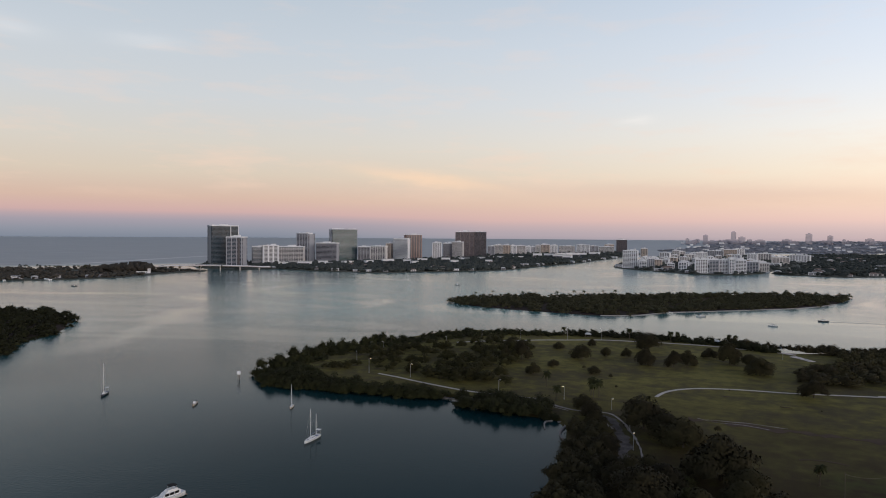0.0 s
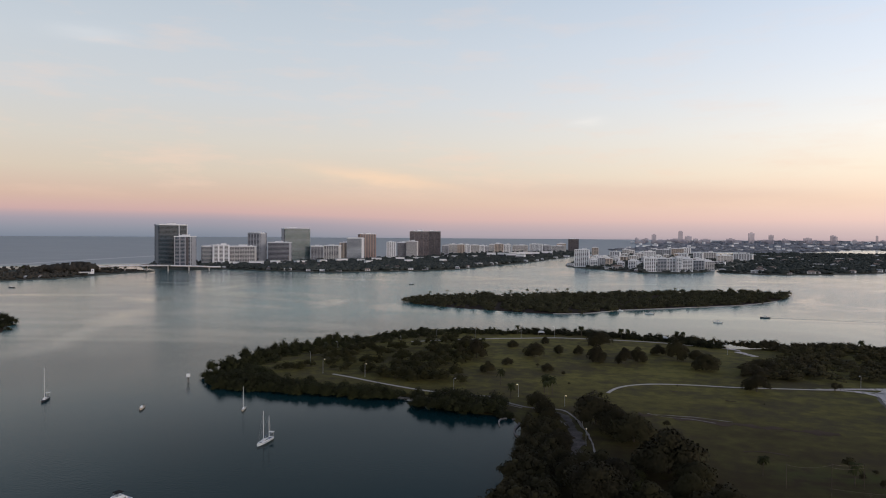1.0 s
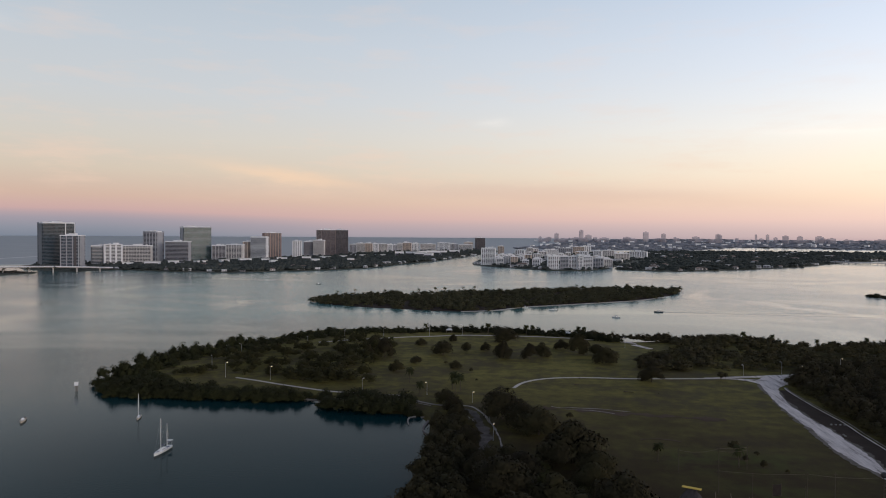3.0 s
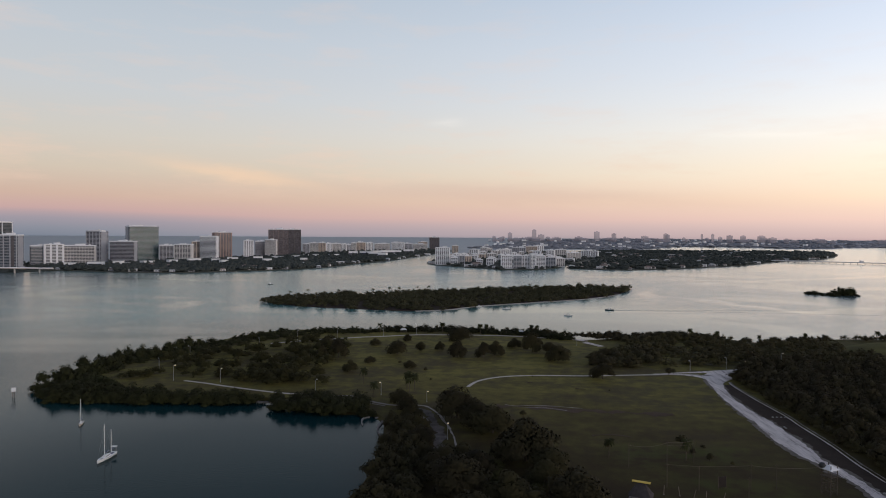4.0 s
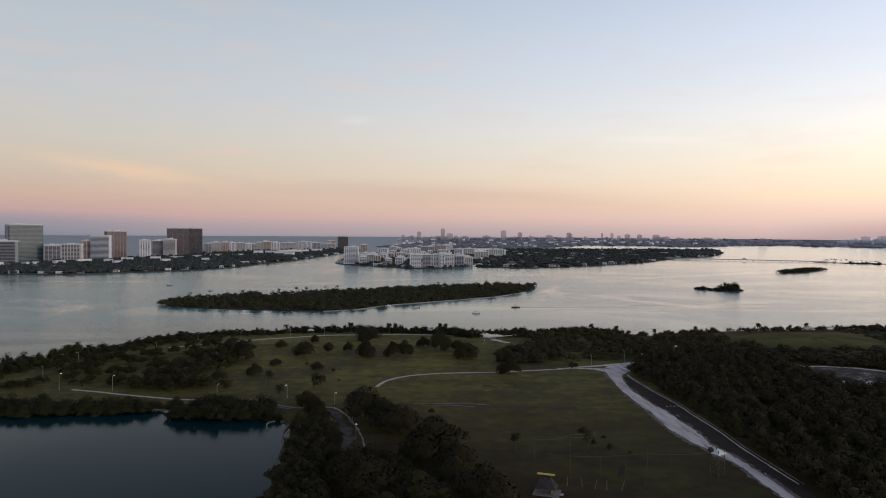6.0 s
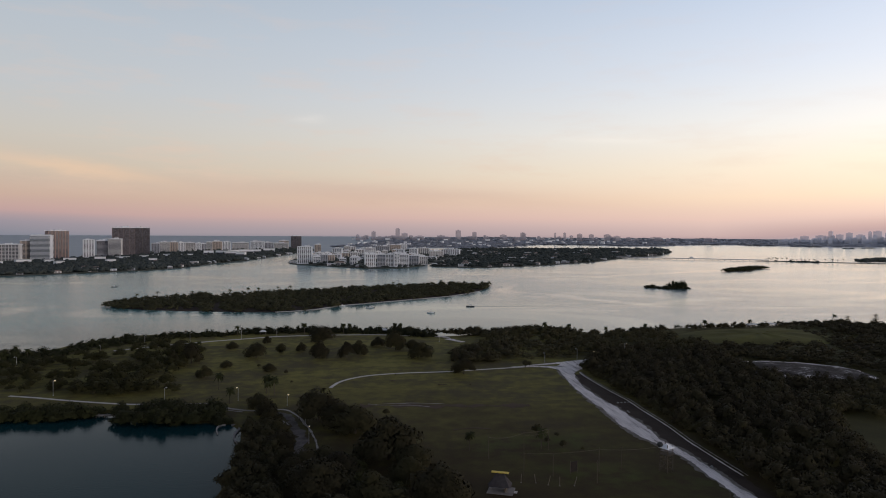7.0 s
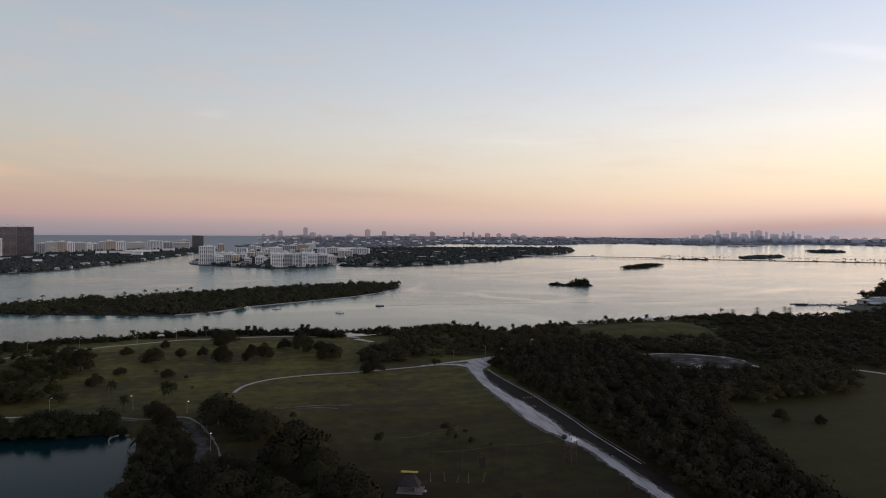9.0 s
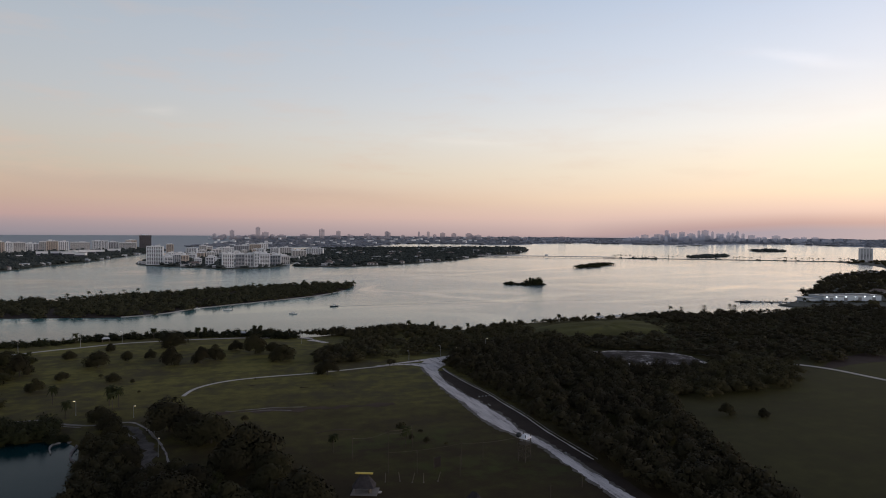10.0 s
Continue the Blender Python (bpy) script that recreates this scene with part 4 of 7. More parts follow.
woods("mangrove_clump_cove", [(-97, 288), (-93, 282), (-83.5, 278), (-72, 278), (-59, 278), (-55, 283), (-56, 294), (-76, 300), (-90, 300), (-97, 296)], 66, (6.5, 10), (7.5, 10.5), M_MANGROVE, "dense dark mangroves beside the cove seawall", NEAR_T, 2, base=-0.9)
woods("seawall_mangroves", [(-56, 277), (-50, 275.5), (-48, 278), (-54, 281)], 7, (4, 5.5), (4, 6), M_MANGROVE, "small mangroves standing before the seawall", NEAR_T, 38, base=-0.9)
woods("cove_bank_trees", [(-40, 268), (-39, 250), (-36.5, 225), (-37, 200), (-39, 180), (-42, 140), (-20, 130), (-17, 160), (-20, 185), (-24, 215), (-26, 245), (-30, 262), (-34, 272)], 105, (6, 9.5), (7, 10), M_PARKLEAF,
      "dense dark trees along the cove bank", NEAR_T, 3, base=-0.3)
woods("north_fringe", [(-216, 318), (-228, 352), (-226, 382), (-198, 440), (-168, 500), (-129, 520), (-84, 523), (-84, 510), (-125, 500), (-155, 475), (-180, 425), (-204, 380), (-206, 335)], 210, (5, 8), (6.5, 9.5), M_MANGROVE,
      "dark wall of shore trees behind the lawn", MID_T, 4, base=-0.9)
woods("tip_lawn_shrubs", [(-200, 331), (-165, 339), (-140, 338), (-125, 346), (-150, 354), (-195, 352)], 20, (3.5, 6), (5, 8), M_LAWNLEAF, "scattered shrubs on the grass of the park tip", NEAR_T, 39)
woods("fringe_west", [(-214, 305), (-200, 289), (-172, 290), (-150, 293), (-150, 302), (-175, 306), (-200, 325)], 40, (7, 9.5), (7, 10), M_MANGROVE, "tall mangroves on the outer cove shore", NEAR_T, 40, base=-0.9)
woods("tip_trees", [(-226, 318), (-229, 350), (-226, 384), (-203, 440), (-192, 432), (-210, 380), (-212, 335), (-213, 320)], 46, (8, 11.5), (7, 10), M_MANGROVE, "taller mangroves round the tip of the park", NEAR_T, 35, base=-0.6)
woods("shore_fringe", [(-84, 529), (-42, 533), (0, 528), (40, 519), (62, 494), (62, 484), (30, 507), (-2, 513), (-42, 518), (-84, 515)], 200, (4.5, 8.0), (6.5, 10), M_MANGROVE, "low row of shore trees with gaps", MID_T, 5, base=-0.4)
woods("bay_gap_trees", [(30, 522), (62, 503), (74, 499), (98, 508), (98, 498), (76, 492), (40, 510)], 44, (5, 8.5), (6.5, 9), M_LEAF, "gappy row of shore trees by the gravel strip", MID_T, 30, [STRIP])
woods("lawn_thicket", [(-150, 360), (-120, 350), (-95, 375), (-92, 440), (-120, 478), (-150, 460), (-180, 415), (-195, 375), (-170, 350)], 92, (5, 9.5), (7, 11), M_LAWNLEAF, "loose thicket of rounded trees on the lawn", NEAR_T, 6)
woods("slope_thicket", [(-132, 332), (-104, 326), (-84, 330), (-88, 358), (-118, 360), (-148, 350)], 30, (6, 9), (8, 12), M_LAWNLEAF, "loose clump of broad trees above the cove", NEAR_T, 7)
MOUND = [(223, 344), (236, 328), (264, 320), (284, 322), (288, 340), (279, 356), (262, 368), (239, 374), (224, 362)]
MOUND_CORE = [((x - 256) * 0.98 + 256, (y - 346) * 0.98 + 346) for x, y in MOUND]
MOUND_FRONT = [(232, 306), (262, 300), (284, 312), (284, 326), (262, 322), (236, 330), (222, 345), (222, 322)]
HILL_CLEAR = [(232, 446), (266, 424), (330, 418), (370, 432), (380, 460), (374, 500), (350, 512), (300, 506), (250, 496)]
HILL = [(240, 458), (285, 430), (340, 428), (366, 450), (366, 496), (350, 508), (300, 502), (260, 492)]
woods("track_woods", [(146, 386), (131, 360), (132, 301), (132, 247), (128, 202), (125, 150), (118, 60), (150, 90), (158, 155), (170, 193), (190, 235), (205, 258), (240, 268), (262, 300), (240, 322), (222, 345), (224, 372), (236, 400), (160, 420)],
      640, (6, 11.5), (8, 12), M_LEAF, "dense dark woods along the sandy track", NEAR_T, 8, [MOUND_FRONT])
woods("track_edge_shrubs", [(129.5, 205), (131, 230), (131.5, 250), (132, 280), (131, 310), (130, 340), (131, 360), (137, 360), (136, 300), (136, 250), (133, 205)], 95, (3, 6), (4, 7), M_LEAF, "low dark shrubs at the foot of the track woods", NEAR_T, 46)
woods("inland_woods", [(262, 300), (240, 268), (274, 266), (300, 281), (322, 312), (345, 300), (420, 310), (560, 250), (760, 380), (640, 545), (545, 503), (435, 523), (385, 512), (380, 476), (330, 452), (245, 450), (236, 400), (270, 372), (292, 345), (288, 318)],
      1500, (4.5, 8.2), (9, 14), M_LEAF, "dense dark woods behind the fields", MID_T, 9, [HILL_CLEAR, MOUND_CORE, MOUND_FRONT])
woods("mound_back_woods", [(222, 378), (240, 380), (264, 374), (284, 360), (296, 340), (304, 352), (285, 385), (262, 402), (236, 412), (226, 398)], 70, (4.5, 7.5), (7, 10), M_LEAF, "dark woods behind the fill heap", MID_T, 47)
woods("hill_side_scrub", [(322, 424), (345, 424), (370, 430), (374, 460), (368, 500), (352, 498), (350, 462), (336, 444)], 40, (3, 5), (6, 9), M_LEAF, "dark scrub on the end of the grassy hill", MID_T, 48, base=1.0)
woods("field_edge_woods", [(186, 244), (208, 252), (241, 252), (274, 257), (300, 268), (325, 310), (300, 318), (262, 300), (240, 284), (205, 270)], 150, (6, 10), (8, 12), M_LEAF, "dark wood edge beside the field", NEAR_T, 33, [MOUND_FRONT])
woods("junction_woods", [(75, 385), (140, 400), (160, 420), (236, 402), (245, 448), (245, 478), (215, 488), (190, 478), (150, 512), (98, 490), (92, 455), (80, 425), (72, 400)], 340, (4.5, 7.8), (7, 11), M_LEAF,
      "dense dark woods behind the path junction", MID_T, 10, [HILL_CLEAR])
woods("path_side_woods", [(57, 392), (72, 386), (98, 398), (112, 440), (96, 446), (78, 436), (60, 412)], 44, (5, 8), (8, 12), M_LEAF, "dark low trees between the footpath and the bay", NEAR_T, 44)
woods("bay_edge_row", [(75, 494), (95, 502), (150, 524), (193, 490), (219, 500), (269, 513), (326, 518), (391, 525), (435, 532), (435, 524), (391, 517), (326, 509), (269, 504), (219, 490), (190, 484), (150, 510), (95, 490)], 270, (3.5, 6.5), (5, 8), M_LEAF,
      "uneven row of trees along the bay edge", MID_T, 11)
ISLE_EDGE = [(p[0], p[1]) for p in spline([((x + 20) * 0.995 - 20, (y - 835) * 1.0 + 835) for x, y in ISLE], True, 6.0)]
woods("island_mangroves", ISLE_EDGE, 980, (6, 10), (10, 15), M_ISLE, "dense mangroves covering the low island", MID_T, 12, base=-0.9)
POINT = [(p[0], p[1]) for p in spline([((x + 570) * 0.965 - 570, (y - 350) * 0.965 + 350) for x, y in WEST_ISLE], True, 6.0)]
woods("wooded_point_trees", POINT, 1000, (6, 10), (8, 13), M_MANGROVE, "dense mangroves covering the wooded point", MID_T, 13, base=-0.9)
woods("wooded_point_shrubs", POINT, 330, (4, 6), (7, 10), M_MANGROVE, "low mangroves hanging over the water round the point", MID_T, 43, keep=rim_of(POINT, 9), base=-1.7)
woods("spit_clump", [(-1085, 1000), (-1020, 985), (-1008, 1058), (-1052, 1086)], 60, (19, 25), (20, 28), M_SPIT, "tall dark casuarina clump at the end of the spit", FAR_T, 29)
woods("spit_tip_shrubs", [(-1045, 1092), (-970, 1060), (-958, 1100), (-948, 1128), (-985, 1160), (-1060, 1160)], 70, (3, 5), (6, 10), M_SPIT, "low shrubs at the tip of the spit", FAR_T, 34)
woods("spit_trees", SPIT, 2000, (4, 11), (8, 15), M_SPIT, "dark trees along the barrier spit", FAR_T, 14, [[(-1045, 1092), (-960, 1050), (-900, 1110), (-920, 1190), (-1060, 1160)], [(-1012, 990), (-940, 990), (-940, 1050), (-1002, 1045)]])
SHORE_GARDENS = [(-900, 1272), (-845, 1288), (-741, 1260), (-615, 1253), (-517, 1323), (-420, 1422), (-380, 1507), (-350, 1721), (-305, 1903), (-268, 2200), (-232, 2500), (-330, 2620), (-430, 2440), (-610, 2250), (-650, 2080), (-740, 1930), (-780, 1780), (-860, 1640), (-900, 1510), (-970, 1400), (-960, 1320)]
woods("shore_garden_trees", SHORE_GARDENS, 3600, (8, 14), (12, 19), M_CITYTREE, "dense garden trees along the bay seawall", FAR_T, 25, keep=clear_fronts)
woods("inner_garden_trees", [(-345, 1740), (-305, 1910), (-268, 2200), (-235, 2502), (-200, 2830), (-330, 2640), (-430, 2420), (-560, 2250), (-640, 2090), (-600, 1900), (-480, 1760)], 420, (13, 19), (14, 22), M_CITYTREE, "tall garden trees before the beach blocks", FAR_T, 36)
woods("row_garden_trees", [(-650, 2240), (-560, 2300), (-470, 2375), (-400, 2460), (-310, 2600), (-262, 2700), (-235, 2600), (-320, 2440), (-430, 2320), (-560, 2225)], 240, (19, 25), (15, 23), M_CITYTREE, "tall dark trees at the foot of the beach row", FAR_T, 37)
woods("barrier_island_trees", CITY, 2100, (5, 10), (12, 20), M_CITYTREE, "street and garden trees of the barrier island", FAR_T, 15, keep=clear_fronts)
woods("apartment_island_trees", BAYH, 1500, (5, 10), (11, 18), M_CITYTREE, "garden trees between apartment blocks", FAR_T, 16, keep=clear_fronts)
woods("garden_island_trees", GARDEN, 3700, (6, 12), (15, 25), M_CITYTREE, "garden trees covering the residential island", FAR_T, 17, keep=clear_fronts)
woods("mainland_trees", EAST, 1900, (6, 12), (12, 18), M_LEAF, "trees covering the mainland shore", FAR_T, 18, [[(615, 535), (775, 545), (775, 590), (615, 590)]])
woods("marina_hedge", [(640, 572), (700, 556), (760, 543), (775, 552), (748, 556), (700, 564), (645, 581)], 60, (2.5, 4.2), (5, 8), M_LEAF, "dark hedge before the boat hall", MID_T, 45)
woods("marina_woods", [(650, 600), (720, 652), (800, 703), (920, 796), (1100, 922), (1250, 978), (1450, 980), (1100, 620), (800, 590)], 760, (7, 12), (9, 14), M_LEAF, "dark trees behind the marina hall", MID_T, 28)
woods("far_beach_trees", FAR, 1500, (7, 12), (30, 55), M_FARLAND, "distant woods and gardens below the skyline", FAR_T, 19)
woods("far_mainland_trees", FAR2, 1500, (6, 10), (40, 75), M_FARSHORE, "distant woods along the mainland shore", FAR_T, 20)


# ---- single trees, palms and bushes of the park ----
def tree_proto(seed, h=10.0, w=13.0):
    root = thing("tree", 0, 0, -500, 0, "broad dark-green tree standing on the park lawn", "tree", "lawn trees")
    bm = bmesh.new()
    rng = random.Random(seed)
    rod(bm, (0, 0, 0), (0.1, 0.05, h * 0.32), 0.32, 0.22, 8)
    for k in range(5):
        a = 2 * math.pi * k / 5 + rng.uniform(-0.4, 0.4)
        rod(bm, (0.1, 0.05, h * 0.28), (w * 0.27 * math.cos(a), w * 0.27 * math.sin(a), h * rng.uniform(0.48, 0.6)), 0.16, 0.06, 6)
    part("trunk", bm, M_BARK, root)
    v, f, m = crown_arrays(seed, 16, 330, 1.05, 0.023, 0.85)
    lo, hi = v[:, 2].min(), v[:, 2].max()
    v[:, :2] *= w / (2 * np.percentile(np.abs(v[:, :2]), 99))
    v[:, 2] = h * (0.02 + 0.98 * (v[:, 2] - lo) / (hi - lo))
    part("crown", tri_mesh("crown", v, f, M_PARKLEAF, m), None, root)
    return root


def palm_proto(seed, h=9.0, fronds=38):
    root = thing("palm_tree", 0, 0, -500, 0, "tall palm tree with drooping fronds on the grass", "palm tree", "park palms")
    rng = random.Random(seed)
    bm = bmesh.new()
    lean = rng.uniform(0.1, 0.5)
    pts = [(lean * (i / 4) ** 2, 0, h * 0.78 * i / 4) for i in range(5)]
    for a, b in zip(pts, pts[1:]):
        rod(bm, a, b, 0.2 - 0.02 * pts.index(a), 0.18 - 0.02 * pts.index(a), 7)
    part("trunk", bm, M_BARK, root)
    bm = bmesh.new()
    top = Vector(pts[-1])
    for k in range(fronds):
        a = 2 * math.pi * k / fronds + rng.uniform(-0.2, 0.2)
        up, ln = rng.uniform(-0.5, 1.1), h * rng.uniform(0.22, 0.31)
        prev = None
        for j in range(5):
            t = j / 4
            c = top + Vector((math.cos(a) * ln * t, math.sin(a) * ln * t, ln * (up * t - 0.95 * t * t)))
            wd = 0.5 * math.sin(math.pi * min(0.97, t * 0.85 + 0.12))
            s = Vector((-math.sin(a), math.cos(a), 0)) * wd
            cur = (bm.verts.new(c + s - Vector((0, 0, wd * 0.5))), bm.verts.new(c), bm.verts.new(c - s - Vector((0, 0, wd * 0.5))))
            if prev:
                bm.faces.new((prev[0], cur[0], cur[1], prev[1]))
                bm.faces.new((prev[1], cur[1], cur[2], prev[2]))
            prev = cur
    part("crown", bm, M_PALM, root)
    return root


def bush_proto(seed):
    root = thing("bush", 0, 0, -500, 0, "small rounded dark bush on the grass", "bush", "lawn bushes")
    bm = bmesh.new()
    for k in range(3):
        rod(bm, (0, 0, 0), (0.5 * math.cos(k * 2.1), 0.5 * math.sin(k * 2.1), 1.2), 0.08, 0.03, 5)
    part("stem", bm, M_BARK, root)
    v, f, m = crown_arrays(seed, 8, 90, 0.9, 0.06)
    part("crown", tri_mesh("crown", v * np.array([3.4, 3.4, 3.0]) - np.array([0, 0, 0.35]), f, M_LEAF, m), None, root)
    return root


def place(proto, x, y, z, scale, rz):
    ob = copy_thing(proto, Matrix.LocRotScale((x, y, z), Euler((0, 0, rz)), Vector(scale)))
    return ob


def drop_proto(root):
    for o in (*root.children_recursive, root):
        bpy.data.objects.remove(o)


TREES = [(-58, 419, 8.7, 14.7), (-58, 472, 5.7, 6), (-44, 432, 6.7, 6.8), (-32, 437, 6.4, 6.8), (-21, 475, 11.9, 17.3), (-19, 413, 11.4, 12.2), (-3, 413, 10.3, 10.1), (5, 423, 9.5, 11.8),
         (29, 437, 13.9, 15.2), (43, 407, 10.5, 15.5), (61.5, 358, 9.0, 13.0), (-77, 364, 6.8, 8.3), (-70, 387, 4.0, 7.4), (-45, 377, 4.6, 7.3), (-93, 405, 11.9, 12.3), (-102, 400, 9.0, 7.2)]
NEAR_TREES = [(-13, 276, 11.0, 21), (2, 256, 11.5, 17.5), (-5, 265, 9.0, 15), (13, 225, 10.5, 23), (-9, 196, 10.5, 18), (25.4, 187, 9.4, 18), (21, 214, 7.5, 13), (6, 190, 8.5, 14), (-4, 172, 10, 15), (12, 166, 9, 13),
              (18, 205, 7.0, 12), (-27, 256, 7.0, 9), (-24, 240, 7.5, 10), (-40, 298, 7.0, 10), (-35, 286, 6.0, 8), (-22, 222, 7, 10), (-14.5, 217, 8, 11), (-8, 220, 7.5, 11), (-3, 211, 8, 12), (-17.5, 209, 8, 11), (-34, 279, 9.5, 9), (-31, 270, 8.5, 9), (40, 430, 8, 11), (18, 452, 7, 10), (-108, 440, 8, 12), (-78, 452, 5, 8), (209, 226, 5.5, 6.5), (222, 219, 4.0, 5.0)]


def build_park_trees():
    protos = [tree_proto(s) for s in (41, 42, 43, 44)]
    rng = random.Random(5)
    for i, (x, y, h, w) in enumerate(TREES + NEAR_TREES):
        ob = place(protos[i % 4], x, y, 1.0, (w / 13.0, w / 13.0, max(h, 0.66 * w) / 10.0), rng.uniform(0, 6.28))
        if y < 300:
            tagged(ob, "broad spreading dark tree beside the cove path", group="cove trees")
    for p in protos:
        drop_proto(p)
    palms = [palm_proto(s) for s in (51, 52, 53)]
    spots = [(-64, 335, 9.6), (-40, 324, 10.8), (-36, 322, 10.0), (-38, 318, 8.5), (-54, 307, 9.0), (-35, 507, 10.9), (-6, 509, 9.6), (34, 518, 8.0), (-99, 452, 6.5), (-84, 509, 8.8), (-199, 428, 7.5), (-1, 519, 8), (38, 516, 8),
             (149, 500, 10), (168, 498, 8.5), (286, 506, 9), (68, 230, 9.0), (42, 231, 8), (-194, 430, 7.0), (195, 490, 7), (232, 499, 7.5), (330, 512, 8)]
    for i, (x, y, h) in enumerate(spots):
        place(palms[i % 3], x, y, 1.0, (max(0.75, h / 9.5),) * 2 + (h / 9.0,), rng.uniform(0, 6.28))
    for p in palms:
        drop_proto(p)
    bushes = [bush_proto(s) for s in (61, 62)]
    spots = [(43, 240, 2.9), (71, 245, 4.5), (72, 236, 2.4), (78, 243, 1.7), (76, 230, 2.8), (15, 279, 3.1), (-35, 368, 2.5), (-52, 388, 2.2), (24, 358, 1.2), (60, 330, 1.0), (100, 372, 4.0), (103, 374, 3.2), (-120, 330, 2.5), (-30, 345, 1.6), (82, 226, 1.6)]
    for i, (x, y, h) in enumerate(spots):
        place(bushes[i % 2], x, y, 0.9, (h / 3.0 * rng.uniform(0.9, 1.3),) * 2 + (h / 2.4,), rng.uniform(0, 6.28))
    for p in bushes:
        drop_proto(p)


build_park_trees()

# ---- paths, track and bare ground of the park ----
ribbon("lawn_path", [(-10, 333), (-7, 343), (-1, 352), (11, 360), (30, 364), (52, 365), (70, 368), (87, 371), (107, 374), (123, 372)], 1.8, 1.08, M_PATH, "pale concrete footpath curving over the lawn")
ribbon("shore_path", [(-152, 452), (-130, 468), (-113, 477), (-94, 487), (-78, 493), (-54, 503), (-30, 505), (-10, 506), (20, 504), (45, 497)], 3.0, 1.09, M_PATH, "pale footpath along the far side of the lawn")
ribbon("cove_path", [(-158, 333), (-144, 328), (-130, 322), (-114, 316), (-98, 311), (-80, 309), (-70, 308.5)], 1.6, 1.1, M_PATH, "narrow footpath following the cove shore")
ribbon("cove_path", [(-70, 308.5), (-62.6, 308.5), (-57.6, 304.2), (-52.6, 298.8), (-44, 294.3), (-38, 294)], 1.5, 1.1, M_GRAVEL, "worn gravel footpath past the cove mangroves", ragged=0.3, step=2.0)
ribbon("cove_path", [(-38, 295), (-32.7, 295), (-27, 292.5), (-21.5, 281.5), (-17, 267.5), (-14, 255.6), (-11.2, 238.6)], (1.1, 0.6), 1.1, M_TRODDEN, "broken pale footpath under the cove trees", ragged=0.55, step=2.0)
ribbon("cove_path", [(-30.5, 283), (-27.5, 275.5), (-25.2, 270)], (0.7, 2.4), 1.11, M_TRODDEN, "short broken spur of pale footpath", ragged=0.4, step=2.0)
ribbon("cove_path", [(-62, 303.5), (-52, 295.5), (-46, 292.5)], 0.7, 1.09, M_GRAVEL, "thin second line of trodden path by the cove", ragged=0.2, step=2.0)
ribbon("car_park_strip", [(48, 498), (55.1, 495.1), (64.9, 490.9), (72.5, 486.5)], 3.2, 1.07, M_TRACK, "pale gravel strip near the bay edge", "gravel", ragged=0.9, step=2.0)
ribbon("car_park_strip", [(70, 480), (73.5, 474), (78.5, 464)], 4.6, 1.08, M_TRACK, "pale gravel turning place near the bay edge", "gravel", ragged=1.0, step=2.0)
ribbon("cove_bare_patch", [(-35, 294), (-27, 284), (-22, 268), (-18.5, 248), (-16, 228), (-14, 212)], (3.0, 4.4), 1.06, M_COVEGROUND, "trodden bare earth beside the cove path", "bare ground", ragged=2.4, step=2.0)
def banded(name, left, right, z, mat, label, category, step=1.2, ragged=0.6, thick=0.12, seed=3):
    """A strip of ground between two edges of the plan."""
    a, b = spline(left, False, step), spline(right, False, step)
    n = max(len(a), len(b))
    bm = bmesh.new()
    rows = []
    for i in range(n):
        p, q = (Vector(e[round(i * (len(e) - 1) / (n - 1))]) for e in (a, b))
        d = (q - p).normalized()
        w = [ragged * (noise.noise((c.x * 0.15, c.y * 0.15, k + seed)) + 0.7 * noise.noise((c.x * 0.6, c.y * 0.6, k + seed))) for k, c in ((0.0, p), (5.7, q))]
        p, q = p + d * w[0], q + d * w[1]
        rows.append([bm.verts.new((p.x, p.y, z)), bm.verts.new((q.x, q.y, z)), bm.verts.new((q.x, q.y, z - thick)), bm.verts.new((p.x, p.y, z - thick))])
    for a, b in zip(rows, rows[1:]):
        for k in range(4):
            bm.faces.new((a[k], b[k], b[(k + 1) % 4], a[(k + 1) % 4]))
    bm.faces.new(rows[0])
    bm.faces.new(rows[-1][::-1])
    bmesh.ops.recalc_face_normals(bm, faces=bm.faces)
    return tagged(new(name, mesh_of(bm, name, mat)), label, category, "", "structure")


banded("track_margin", [(111, 120), (112, 150), (112.3, 180), (113, 204), (112.6, 216), (108.6, 234), (107.2, 243), (107.0, 259), (108.8, 278), (108.9, 300), (111, 327), (114, 351), (116, 366)],
       [(117.5, 120), (118.5, 150), (119, 180), (119.3, 204), (119, 216), (117.2, 234), (117.8, 243), (118.8, 259), (118.6, 279), (117.6, 301), (118.6, 327), (122.8, 352), (128, 362)], 1.053, M_MARGIN,
       "thin sand among grass along the track's edges", "track", 0.7, 1.5, seed=9)
banded("sandy_track", [(112, 120), (113, 150), (113.5, 180), (114.2, 204), (114.2, 216), (110.6, 234), (109.0, 243), (108.8, 259), (110.4, 278), (110.2, 300), (112.2, 327), (115.2, 351), (117.4, 366), (119, 373)],
       [(116.5, 120), (117.5, 150), (118, 180), (118.3, 204), (118, 216), (116.0, 234), (116.6, 243), (117.6, 259), (117.4, 279), (116.4, 301), (117.4, 327), (122.5, 352), (129, 362), (133, 372)], 1.06, M_TRACK,
       "wide pale sandy track worn through the grass", "track", 0.7, 0.9)
banded("junction_spur", [(92, 374.2), (99, 376), (110, 380), (124, 384.5), (142, 391), (148, 393)], [(92, 373.2), (99, 374.4), (110, 377.6), (122, 380), (136, 384), (146, 389)], 1.10, M_TRACK, "pale trodden sand where the paths meet", "track", 1.5, 0.4)
